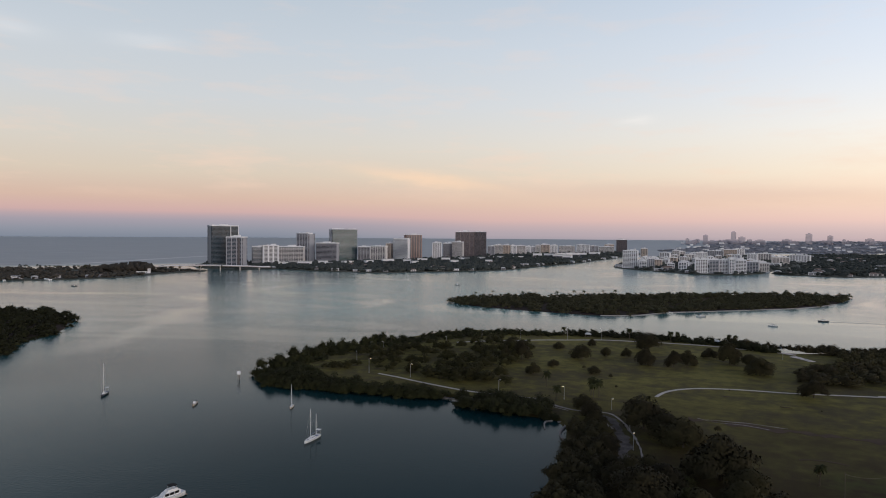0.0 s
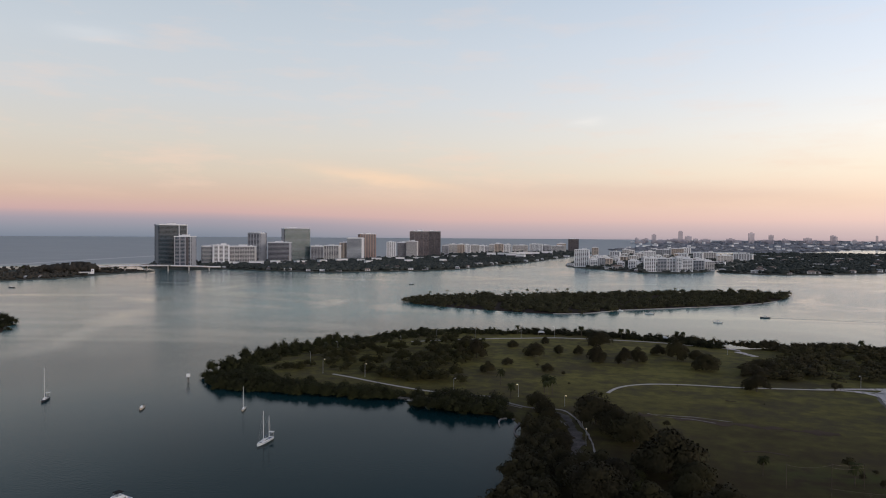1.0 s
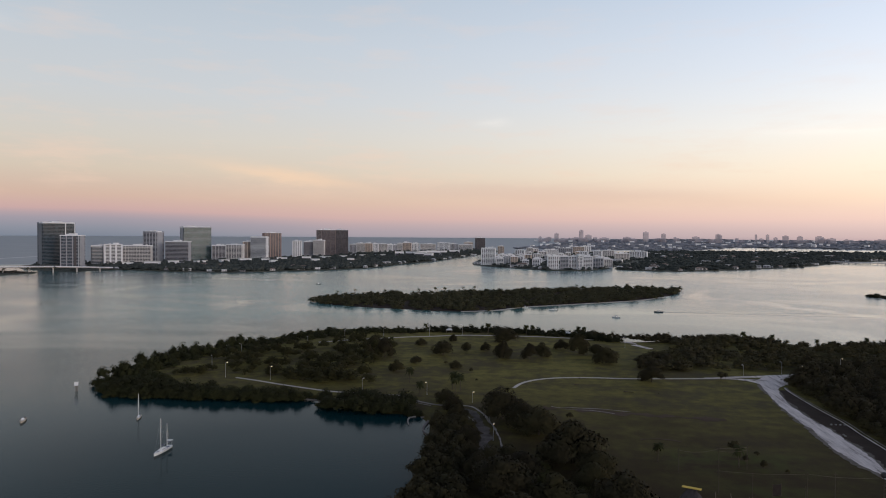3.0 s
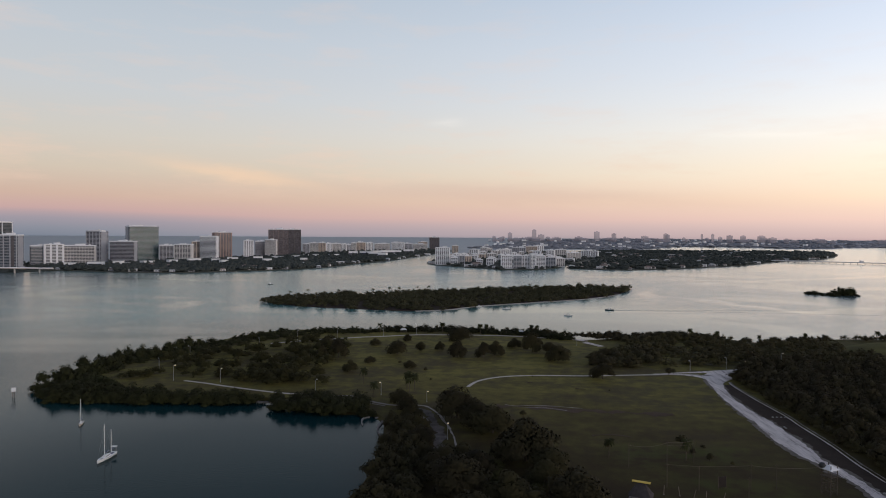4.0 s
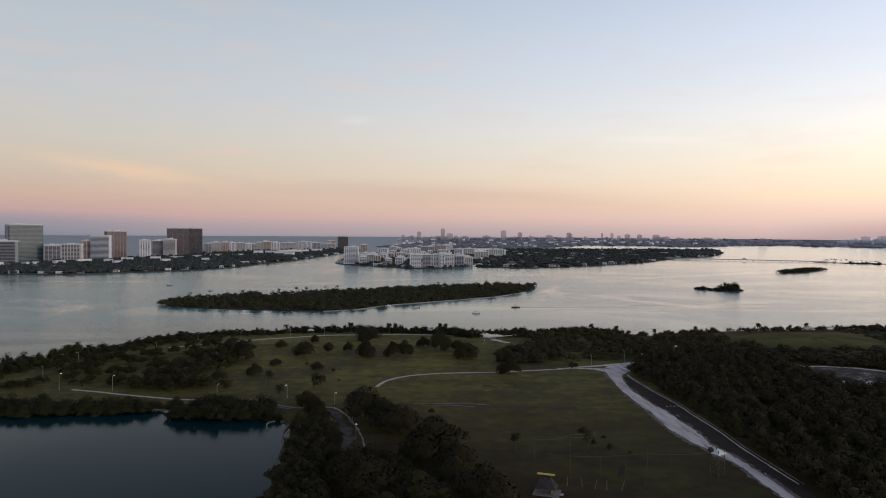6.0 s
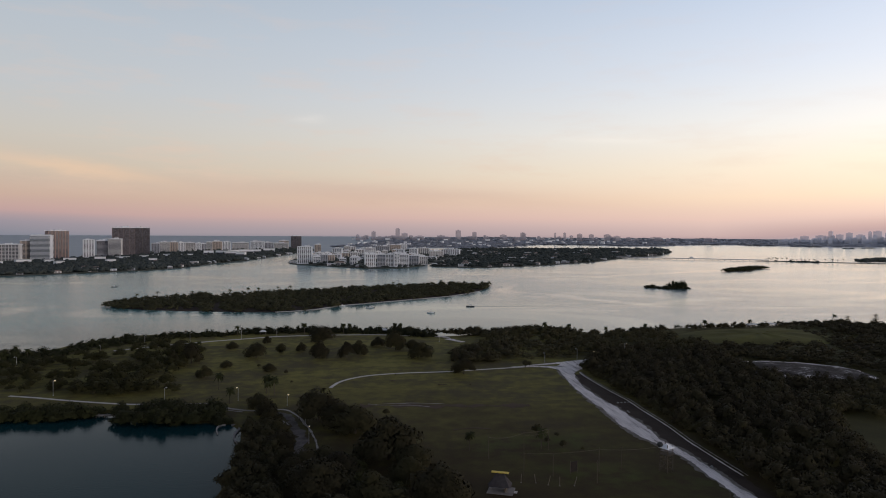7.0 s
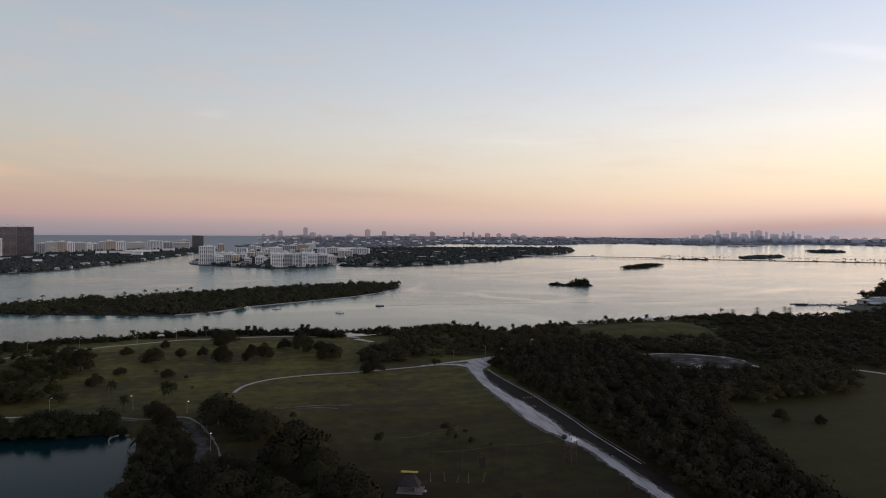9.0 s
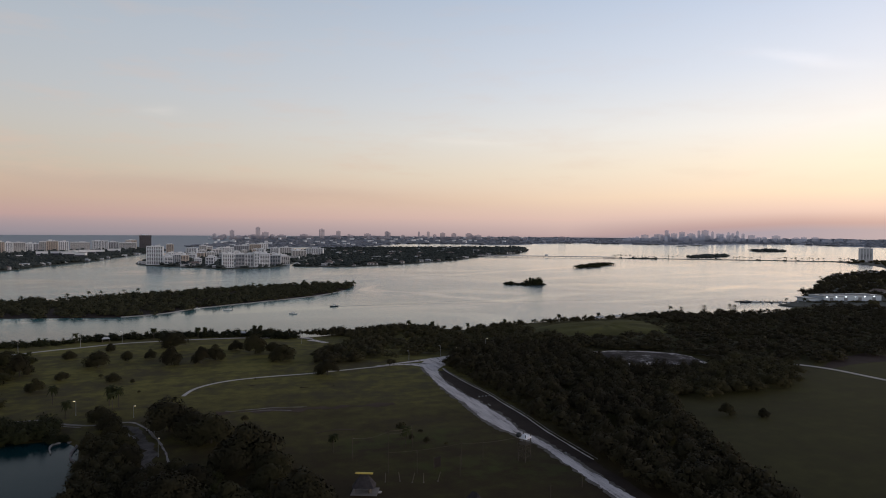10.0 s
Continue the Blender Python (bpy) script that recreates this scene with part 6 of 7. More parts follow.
def motor_yacht(x, y, rz):
    root = thing("motor_yacht", x, y, 0, rz, "white flybridge motor yacht on calm water", "motor yacht", scale=0.84)
    part("hull", hull_mesh(12.5, 4.2, 1.5, 0.35, 0.9), M_HULL, root)
    cab = part("cabin", cabin_mesh(-4.6, 2.8, 1.65, 1.4, 3.0, 1.6), M_HULL, root)
    for s in (-1, 1):
        for k in range(3):
            part("window", boxes((-3.8 + k * 1.9, -2.3 + k * 1.9, s * 1.5 - 0.14, s * 1.5 + 0.07, 1.95, 2.75)), M_BLACKOUT, cab, "dark cabin window")
    part("windscreen", boxes((1.05, 1.15, -1.0, 1.0, 2.1, 2.8)), M_BLACKOUT, cab)
    part("flybridge", cabin_mesh(-3.6, 0.6, 1.4, 3.0, 3.7, 0.6), M_HULL, root)
    part("hardtop", boxes((-3.3, -0.8, -1.3, 1.3, 4.7, 4.95, 0.06)), M_BLACKOUT, root, "black hardtop")
    for sx in (-3.1, -1.0):
        for sy in (-1.15, 1.15):
            part("hardtop_post", rod(bmesh.new(), (sx, sy, 3.6), (sx, sy, 4.72), 0.05, 0.05, 6), M_METAL, root)
    part("bow_rail", rod(bmesh.new(), (2.6, -1.5, 2.5), (6.1, 0, 2.9), 0.04, 0.04, 6), M_METAL, root)
    part("bow_rail", rod(bmesh.new(), (2.6, 1.5, 2.5), (6.1, 0, 2.9), 0.04, 0.04, 6), M_METAL, root)
    part("swim_platform", boxes((-7.1, -6.2, -1.7, 1.7, 0.25, 0.4)), M_WOOD, root)


motor_yacht(-141, 152.4, -104)


def launch(x, y, rz, length, hull_mat, label, top=True):
    root = thing("motorboat", x, y, 0, rz, label, "motorboat", "small motorboats")
    part("hull", hull_mesh(length, length * 0.32, length * 0.1, 0.3, 0.9), hull_mat, root)
    part("console", cabin_mesh(-length * 0.1, length * 0.12, length * 0.09, length * 0.09, length * 0.09 + 0.9), M_HULL, root)
    part("outboard", boxes((-length * 0.56, -length * 0.49, -0.25, 0.25, 0.1, 1.1, 0.05)), M_DARKMETAL, root)
    if top:
        part("canopy", boxes((-length * 0.22, length * 0.14, -length * 0.12, length * 0.12, 2.1, 2.2, 0.03)), M_CANVAS, root)
        for sx in (-0.2, 0.12):
            for sy in (-0.1, 0.1):
                part("canopy_post", rod(bmesh.new(), (length * sx, length * sy, length * 0.09), (length * sx, length * sy, 2.1), 0.04, 0.04, 5), M_METAL, root)


launch(-209, 244, -62, 6.4, M_RUST, "small open boat with a tan hull at its mooring", False)
launch(-843, 731, 185, 10, M_NAVY, "dark motorboat under way in the channel")
launch(-333, 990, 178, 8, M_NAVY, "dark low motorboat crossing the bay", False)
launch(19, 696, 175, 8.5, M_HULL, "white cabin motorboat anchored by the island")
launch(77, 645, 160, 7.5, M_HULL, "white motorboat with a canopy anchored in the bay")
# sky reflection off the beach, laid on the sea as a pale strip
ribbon("surf_line", [(-1640, 2120), (-1592, 1931), (-1566, 1771), (-1532, 1611), (-1501, 1450), (-1474, 1313), (-1470, 1200)], 34, 0.05, M_SEASHEEN, "pale band of reflected sky laid on the sea", "surf", 0.04, 20.0, 10.0)
launch(126, 699, 178, 8.5, M_NAVY, "dark motorboat leaving a long wake")
launch(-988, 806, 165, 22, M_HULL, "long white motor cruiser beside the spit")
launch(-1040, 770, 150, 14, M_HULL, "white cabin cruiser beside the spit")
launch(-10, 716, 20, 7, M_HULL, "white motorboat drawn up by the sandy beach")
for pts, w in (([(131, 699), (200, 697), (330, 690), (480, 672), (620, 640)], (2.6, 0.3)), ([(131, 700), (210, 708), (330, 722), (480, 728), (560, 726)], (1.8, 0.3)), ([(-150, 650), (-60, 655), (-48, 668)], (1.0, 2.0))):
    ribbon("wake", pts, w, 0.03, M_FOAM, "thin ruffled wake behind a boat", "wake", 0.02, 10.0, 0.2)


def channel_marker(x, y):
    root = thing("channel_marker", x, y, 0, 25, "white channel marker board on dark piles", "channel marker", scale=(0.72, 0.72, 0.95))
    for k, (sx, sy) in enumerate(((-0.7, -0.4), (0.7, -0.4), (0, 0.7))):
        part("pile", rod(bmesh.new(), (sx, sy, -0.6), (sx * 0.7, sy * 0.7, 4.2), 0.16, 0.14, 8), M_WOOD, root)
    part("board", boxes((-1.3, 1.3, -0.62, -0.52, 3.0, 5.0, 0.02)), M_WHITE, root)
    part("platform", boxes((-0.9, 0.9, -0.6, 0.8, 2.7, 2.85)), M_WOOD, root)


channel_marker(-223, 295)


# ---- the towns across the bay ----
def facade_block(name, x, y, w, d, h, turn, wall, glass, label, category="apartment block", group="bayside apartment blocks", floor_h=3.1, fins=6, roof="parapet", slab=0.8, plinth=4.0, ends=True, pier=0.12):
    """A block of flats: a glazed core, a proud slab edge at each storey, upright piers, solid ends, roof and plant room. turn: degrees off facing the park."""
    az = math.atan2(x, y)
    root = thing(name, x, y, None, -math.degrees(az) + turn, label, category, group)
    part("core", boxes((-w / 2 + 0.6, w / 2 - 0.6, -d / 2 + 0.6, d / 2 - 0.6, 0, h - 0.4)), glass, root)
    part("podium", boxes((-w / 2 - 1.2, w / 2 + 1.2, -d / 2 - 1.5, d / 2 + 1.5, 0, plinth, 0.1)), wall, root)
    sl = mesh_of(boxes((-w / 2, w / 2, -d / 2, d / 2, 0, slab)), "floor_slab", wall)
    n = max(2, int((h - plinth) / floor_h))
    for i in range(1, n + 1):
        part("floor_slab", sl, None, root, m=Matrix.Translation((0, 0, plinth + (h - plinth) * i / n - slab)))
    if fins:
        fw = w / fins * pier
        fn = mesh_of(boxes((-fw / 2, fw / 2, -0.25, 0.25, plinth, h - 0.6)), "pier", wall)
        for i in range(fins + 1):
            part("pier", fn, None, root, m=Matrix.Translation((-w / 2 + fw / 2 + (w - fw) * i / fins, -d / 2 + 0.1, 0)))
        for s in (-1, 1):
            for k in (-0.33, 0, 0.33):
                part("side_pier", fn, None, root, m=Matrix.Translation((s * (w / 2 - 0.1), d * k, 0)) @ Matrix.Rotation(math.pi / 2, 4, "Z"))
    if ends:
        for s in (-1, 1):
            part("end_wall", boxes((s * w / 2 - 0.35, s * w / 2 + 0.35, -d * 0.26, d * 0.26, plinth, h - 0.2)), wall, root)
    part("roof", boxes((-w / 2, w / 2, -d / 2, d / 2, h - 0.35, h + 0.02)), M_ROOF, root)
    rng = random.Random(int(x * 7 + y))
    if roof == "crown":
        for s in (-1, 1):
            part("crown_wall", boxes((-w / 2, w / 2, s * (d / 2 - 0.4) - 0.3, s * (d / 2 - 0.4) + 0.3, h, h + 2.2)), wall, root)
        part("crown_beam", boxes((-w / 2 + 1, w / 2 - 1, -d / 4, d / 4, h, h + 3.6, 0.1)), M_WHITE, root)
    else:
        for s in (-1, 1):
            part("parapet", boxes((-w / 2, w / 2, s * (d / 2 - 0.2) - 0.15, s * (d / 2 - 0.2) + 0.15, h + 0.02, h + 1.5)), M_WHITE, root)
    ph = rng.uniform(3.0, 5.5)
    px = rng.uniform(-0.2, 0.2) * w
    part("plant_room", boxes((px - w * 0.16, px + w * 0.16, -d * 0.22, d * 0.22, h + 0.02, h + ph, 0.05)), M_WHITE, root)
    part("water_tank", rod(bmesh.new(), (px + w * 0.1, 0, h + ph), (px + w * 0.1, 0, h + ph + 1.8), 1.6, 1.6, 10), M_METAL, root)
    if w > 17:
        qx = px + (0.32 if px < 0 else -0.32) * w
        part("lift_room", boxes((qx - 2.5, qx + 2.5, -2, 2.5, h + 0.02, h + ph * 0.7)), M_WHITE, root)
    return root


TOWERS = [
    (-1076, 1366, 72, 26, 98, 28, M_TEALWALL, M_TEALGLASS, "tall blue-grey glass hotel tower with a white crown", 3, "crown"),
    (-1016, 1340, 40, 32, 71.4, -24, M_GREYWALL, M_BLUEGLASS, "pale apartment tower in front of the glass tower", 4, "parapet"),
    (-1011, 1420, 31, 20, 47, 5, M_GREYWALL, M_BLUEGLASS, "low blue-grey apartment slab by the inlet", 6, "parapet"),
    (-983, 1432, 40, 24, 50, 5, M_WHITE, M_GLASS, "white apartment slab with a roof penthouse", 5, "parapet"),
    (-940, 1464, 62, 24, 47.3, -12, M_CREAM, M_GLASS, "long cream apartment slab with white ends", 12, "parapet"),
    (-957, 1558, 38, 32, 80, -38, M_GREYWALL, M_GLASS, "grey corner tower with stepped white top", 5, "crown"),
    (-887, 1553, 56, 28, 56.5, -22, M_GREYWALL, M_GLASS, "broad dark-glazed slab with a white cornice", 9, "parapet"),
    (-913, 1687, 74, 34, 93, 18, M_GREYWALL, M_GREENGLASS, "tall green-glass tower with pale storey bands", 0, "crown"),
    (-852, 1697, 35, 20, 45.2, 0, M_GREYWALL, M_GLASS, "grey apartment slab among the trees", 5, "parapet"),
    (-813, 1716, 44, 24, 47, -20, M_CREAM, M_GLASS, "cream apartment slab with upright piers", 9, "parapet"),
    (-826, 1831, 34, 20, 53.9, 6, M_TAN, M_GLASS, "tan apartment block behind the slab", 5, "parapet"),
    (-790, 1825, 46, 26, 67, -24, M_WHITE, M_BLUEGLASS, "white stepped balcony tower", 4, "crown"),
    (-797, 1930, 52, 26, 80.1, 18, M_BROWN, M_GLASS, "tall brown brick-coloured apartment slab", 8, "parapet"),
    (-740, 1996, 30, 18, 55.2, 0, M_WHITE, M_GLASS, "narrow white apartment block", 5, "parapet"),
    (-711, 2026, 36, 20, 53.4, 0, M_GREYWALL, M_GLASS, "grey apartment block between white ones", 6, "parapet"),
    (-676, 2018, 34, 22, 58, -15, M_CREAM, M_GLASS, "cream apartment block with pale balconies", 5, "parapet"),
    (-690, 2130, 62, 24, 91, 3, M_UMBER, M_GLASS, "tall dark bronze twin slab, wider half", 10, "parapet"),
    (-645, 2160, 42, 24, 91.4, 3, M_DARKWALL, M_GLASS, "tall dark bronze twin slab, narrower half", 5, "parapet"),
]
# storey band depth, number of piers, their share of the front
LOOKS = [(0.8, 0, 0), (0.9, 3, 0.16), (0.9, 0, 0), (1.1, 3, 0.3), (1.2, 10, 0.1), (1.1, 4, 0.2), (0.9, 0, 0), (0.6, 0, 0), (0.9, 4, 0.16), (1.1, 6, 0.2), (1.1, 3, 0.2), (1.4, 0, 0), (0.8, 6, 0.3), (1.3, 4, 0.4), (1.1, 0, 0), (1.5, 0, 0), (0.9, 4, 0.05), (0.7, 2, 0.05)]
for (x, y, w, d, h, turn, wall, glass, label, fins, roof), (band, piers, share) in zip(TOWERS, LOOKS):
    root = facade_block("apartment_tower" if h > 60 else "apartment_block", x, y, w, d, h, turn, wall, glass, label, "apartment tower" if h > 60 else "apartment block", "beach towers", fins=piers, roof=roof, slab=band, pier=share)

    if h == 98:
        # white frame round the corner of the glass tower
        for k in (0.18, 0.47):
            part("frame_fin", boxes((w * k - 0.9, w * k + 0.9, -d / 2 - 0.7, -d / 2 + 0.4, 4, h + 3.2)), M_WHITE, root)
        part("frame_beam", boxes((-w / 2, w * 0.47, -d / 2 - 0.75, -d / 2 + 0.45, h + 0.4, h + 2.4)), M_WHITE, root)
    elif h == 71.4:
        part("glazed_strip", boxes((w * 0.22, w * 0.36, -d / 2 - 0.5, -d / 2 + 0.5, 5, h - 2)), M_DARKWALL, root)
        part("cornice", boxes((-w / 2 - 0.6, w / 2 + 0.6, -d / 2 - 0.6, d / 2 + 0.6, h - 1.0, h + 0.6)), M_WHITE, root)
    elif roof == "parapet" and wall in (M_GREYWALL, M_CREAM):
        part("cornice", boxes((-w / 2 - 0.5, w / 2 + 0.5, -d / 2 - 0.5, d / 2 + 0.5, h - 1.2, h - 0.4)), M_WHITE, root)

ROW = [(-642, 2292, 25, 41.5), (-619, 2308, 31, 45.4), (-595, 2325, 29, 45.3), (-572, 2341, 21, 43.3), (-548, 2357, 31, 43.2), (-525, 2372, 20, 41.1), (-510, 2386, 16, 39), (-494, 2399, 20, 45.1), (-472, 2424, 32, 47),
       (-447, 2459, 29, 44.6), (-406, 2507, 58, 42.1), (-355, 2575, 50, 46), (-320, 2630, 33, 41), (-284, 2735, 58, 37.3), (-288, 2885, 39, 44.4), (-372, 2680, 40, 38)]
for i, (x, y, w, h) in enumerate(ROW):
    wall = (M_GREYWALL, M_CREAM, M_TAN, M_WHITE, M_CREAM, M_WHITE)[i % 6]
    facade_block("apartment_block", x, y, w, 18, h, (i * 7) % 11 - 5, wall, (M_GLASS, M_BLUEGLASS)[i % 2], ("grey", "cream", "tan", "white", "cream", "white")[i % 6] + " beach apartment block in a long row", group="beach row",
                 fins=max(3, int(w / 5)), slab=(1.0, 1.6, 1.3)[i % 3], pier=(0.42, 0.1, 0.3)[i % 3])
facade_block("apartment_tower", -262, 3189, 46, 26, 60.3, 8, M_DARKWALL, M_GLASS, "lone dark tower at the end of the row", "apartment tower", "beach towers", fins=6)

BAYBLOCKS = [(-117, 1690, 36, 44, 0), (-87, 1672, 18, 20, 0), (-126, 2497, 23, 36, 2), (-70, 1718, 15, 24, 1), (-22, 1626, 16, 17, 0), (4, 1634, 18, 20, 0), (41, 1524, 25, 30.6, 0), (67, 1532, 19, 30, 0), (87, 1538, 19, 30, 0), (102, 1530, 11, 32, 0),
             (121, 1545, 21, 30, 0), (149, 1593, 24, 25, 1), (176, 1640, 20, 21, 1)]
BACKBLOCKS = [(-54, 2500, 38, 22), (-19, 2700, 27, 26), (26, 2300, 31, 22), (65, 2500, 42, 24), (125, 2748, 58, 26), (186, 2894, 49, 28), (222, 2940, 39, 30), (221, 2390, 30, 24), (262, 2436, 41, 25), (271, 2133, 45, 22), (351, 2324, 59, 24)]
BACKBLOCKS += [(x * 1.0, y * 1.0, 18 + (x * 7 + y) % 16, 11 + (x * 3 + y * 5) % 9) for x, y in ((-95, 1810), (-60, 1850), (-40, 1960), (10, 1870), (52, 1800), (92, 1760), (128, 1720), (70, 1930), (110, 1880), (150, 1830), (185, 1900), (200, 1990),
                                                                                        (150, 2010), (95, 2060), (40, 2040), (-20, 2110), (-80, 2060), (-110, 2230), (-50, 2280), (10, 2200), (75, 2180), (140, 2190), (200, 2150), (90, 2330), (160, 2300), (-20, 2400), (120, 2440), (180, 2480), (40, 2620), (170, 2640), (260, 2660), (300, 2560), (80, 2820), (0, 2860))]
for i, (x, y, w, h, k) in enumerate(BAYBLOCKS):
    wall = (M_WHITE, M_CREAM, M_TAN)[k]
    if i % 4 == 3:
        wall, k = M_GREYWALL, 3
    facade_block("apartment_block", x, y, w, 15, h, (i * 11) % 17 - 8, wall, (M_GLASS, M_BLUEGLASS)[i % 2], ("white", "cream", "tan", "grey")[k] + (" balcony apartment block on the island waterfront" if y < 1700 else " apartment block among the island's other blocks"),
                 group="island apartment blocks", fins=max(3, int(w / 5)), floor_h=3.0, plinth=3.0, slab=(1.1, 1.4, 1.2)[i % 3], pier=(0.32, 0.15, 0.25)[i % 3])


for i, (x, y, w, h) in enumerate(BACKBLOCKS):
    k = (0, 1, 1, 0, 3, 2, 0)[i % 7]
    facade_block("apartment_block", x, y, w, 14, h, (i * 13) % 41 - 20, (M_WHITE, M_CREAM, M_TAN, M_GREYWALL)[k], M_GLASS, ("white", "cream", "tan", "grey")[k] + " low apartment block among island trees", group="island back-row blocks", fins=max(2, int(w / 8)), floor_h=3.0,
                 plinth=2.0, slab=(1.3, 1.6)[i % 2], pier=(0.3, 0.15)[i % 2])


def house_proto(k):
    root = thing("villa", 0, 0, -500, 0, ("white waterfront villa with a grey hip roof", "cream waterfront villa with a clay tile roof", "flat-roofed white modern villa")[k], "house", "waterfront villas")
    w, d, h = (15, 10, 5.5) if k < 2 else (18, 10, 6.5)
    part("wall", boxes((-w / 2, w / 2, -d / 2, d / 2, 0, h)), (M_GREYWALL, M_CREAM, M_WHITE)[k], root)
    if k < 2:
        bm = bmesh.new()
        a = [bm.verts.new(p) for p in ((-w / 2 - 0.7, -d / 2 - 0.7, h), (w / 2 + 0.7, -d / 2 - 0.7, h), (w / 2 + 0.7, d / 2 + 0.7, h), (-w / 2 - 0.7, d / 2 + 0.7, h))]
        r = [bm.verts.new((-w / 4, 0, h + 3)), bm.verts.new((w / 4, 0, h + 3))]
        for f in ((a[0], a[1], r[1], r[0]), (a[1], a[2], r[1]), (a[2], a[3], r[0], r[1]), (a[3], a[0], r[0]), (a[3], a[2], a[1], a[0])):
            bm.faces.new(f)
        part("roof", bm, (M_ROOF, M_TILE)[k], root)
    else:
        part("roof", boxes((-w / 2 - 0.8, w / 2 + 0.8, -d / 2 - 1.5, d / 2 + 0.8, h + 0.01, h + 0.5, 0.05)), M_WHITE, root)
    for i in range(2):
        for z in (0.8, h - 2.3):
            part("window", boxes((-w / 2 + 1.2 + i * (w - 2.4) / 2, -w / 2 + 0.2 + (i + 1) * (w - 2.4) / 2, -d / 2 - 0.04, -d / 2 + 0.1, z, z + 1.6)), M_GLASS, root)
    part("terrace", boxes((-w / 2, w / 2, -d / 2 - 4, -d / 2 - 0.01, 0, 0.4)), M_PATH, root)
    return root


def build_houses():
    protos = [house_proto(k) for k in range(3)]
    for x, y, z, scale, turn, k in HOUSES:
        place(protos[k], x, y, z, scale, turn)
    for p in protos:
        drop_proto(p)


build_houses()


def waterfront_pavilion(x, y, rz):
    root = thing("waterfront_house", x, y, 1.2, rz, "long low white house with a square tower on the spit", "house", scale=(0.72, 0.72, 0.8))
    part("wall", boxes((-18, 10, -5, 5, 0, 4.6)), M_WHITE, root)
    part("roof", boxes((-18.8, 10.8, -5.8, 5.8, 4.61, 5.1, 0.05)), M_ROOF, root)
    part("tower", boxes((10.02, 17, -4, 4, 0, 11.5)), M_WHITE, root)
    part("tower_roof", boxes((9.6, 17.5, -4.5, 4.5, 11.51, 12.1, 0.05)), M_TILE, root)
    for i in range(6):
        part("window", boxes((-16.5 + i * 4.4, -14 + i * 4.4, -5.05, -4.9, 1.0, 3.2)), M_GLASS, root)
    part("tower_window", boxes((12.2, 14.8, -4.05, -3.9, 7.0, 9.4)), M_GLASS, root)


waterfront_pavilion(-985, 1012, 42)


def inlet_bridge():
    root = thing("inlet_bridge", -940, 1163, 0, 0, "long pale concrete road bridge over the inlet", "bridge")
    a, b = Vector((-1075, 1055)), Vector((-850, 1237))
    d = (b - a).normalized()
    n = Vector((-d.y, d.x))
    o = Vector((-940, 1163))
    L = (b - a).length
    prof = [(t, 7.5 + 4.5 * math.sin(math.pi * min(1, max(0, t * 1.05)))) for t in [i / 16 for i in range(17)]]
    for (t0, z0), (t1, z1) in zip(prof, prof[1:]):
        bm = bmesh.new()
        vs = []
        for t, z in ((t0, z0), (t1, z1)):
            c = a.lerp(b, t) - o
            for s in (-9, 9):
                for dz in (-1.3, 0):
                    vs.append(bm.verts.new((c.x + n.x * s, c.y + n.y * s, z + dz)))
        for f in ((0, 1, 3, 2), (4, 6, 7, 5), (0, 4, 5, 1), (2, 3, 7, 6), (1, 5, 7, 3), (0, 2, 6, 4)):
            bm.faces.new([vs[i] for i in f])
        part("deck_span", bm, M_PATH, root)
    for s in (-8.8, 8.8):
        bm = bmesh.new()
        for (t0, z0), (t1, z1) in zip(prof, prof[1:]):
            p, q = a.lerp(b, t0) - o + n * s, a.lerp(b, t1) - o + n * s
            rod(bm, (p.x, p.y, z0 + 0.5), (q.x, q.y, z1 + 0.5), 0.45, 0.45, 4)
        part("parapet", bm, M_WHITE, root)
    for t in (0.2, 0.36, 0.5, 0.64, 0.78, 0.92):
        c = a.lerp(b, t) - o
        z = 7.5 + 4.5 * math.sin(math.pi * min(1, t * 1.05)) - 1.2
        for s in (-6, 6):
            part("pier", rod(bmesh.new(), (c.x + n.x * s, c.y + n.y * s, -0.6), (c.x + n.x * s, c.y + n.y * s, z), 1.3, 1.3, 10), M_PATH, root)


inlet_bridge()


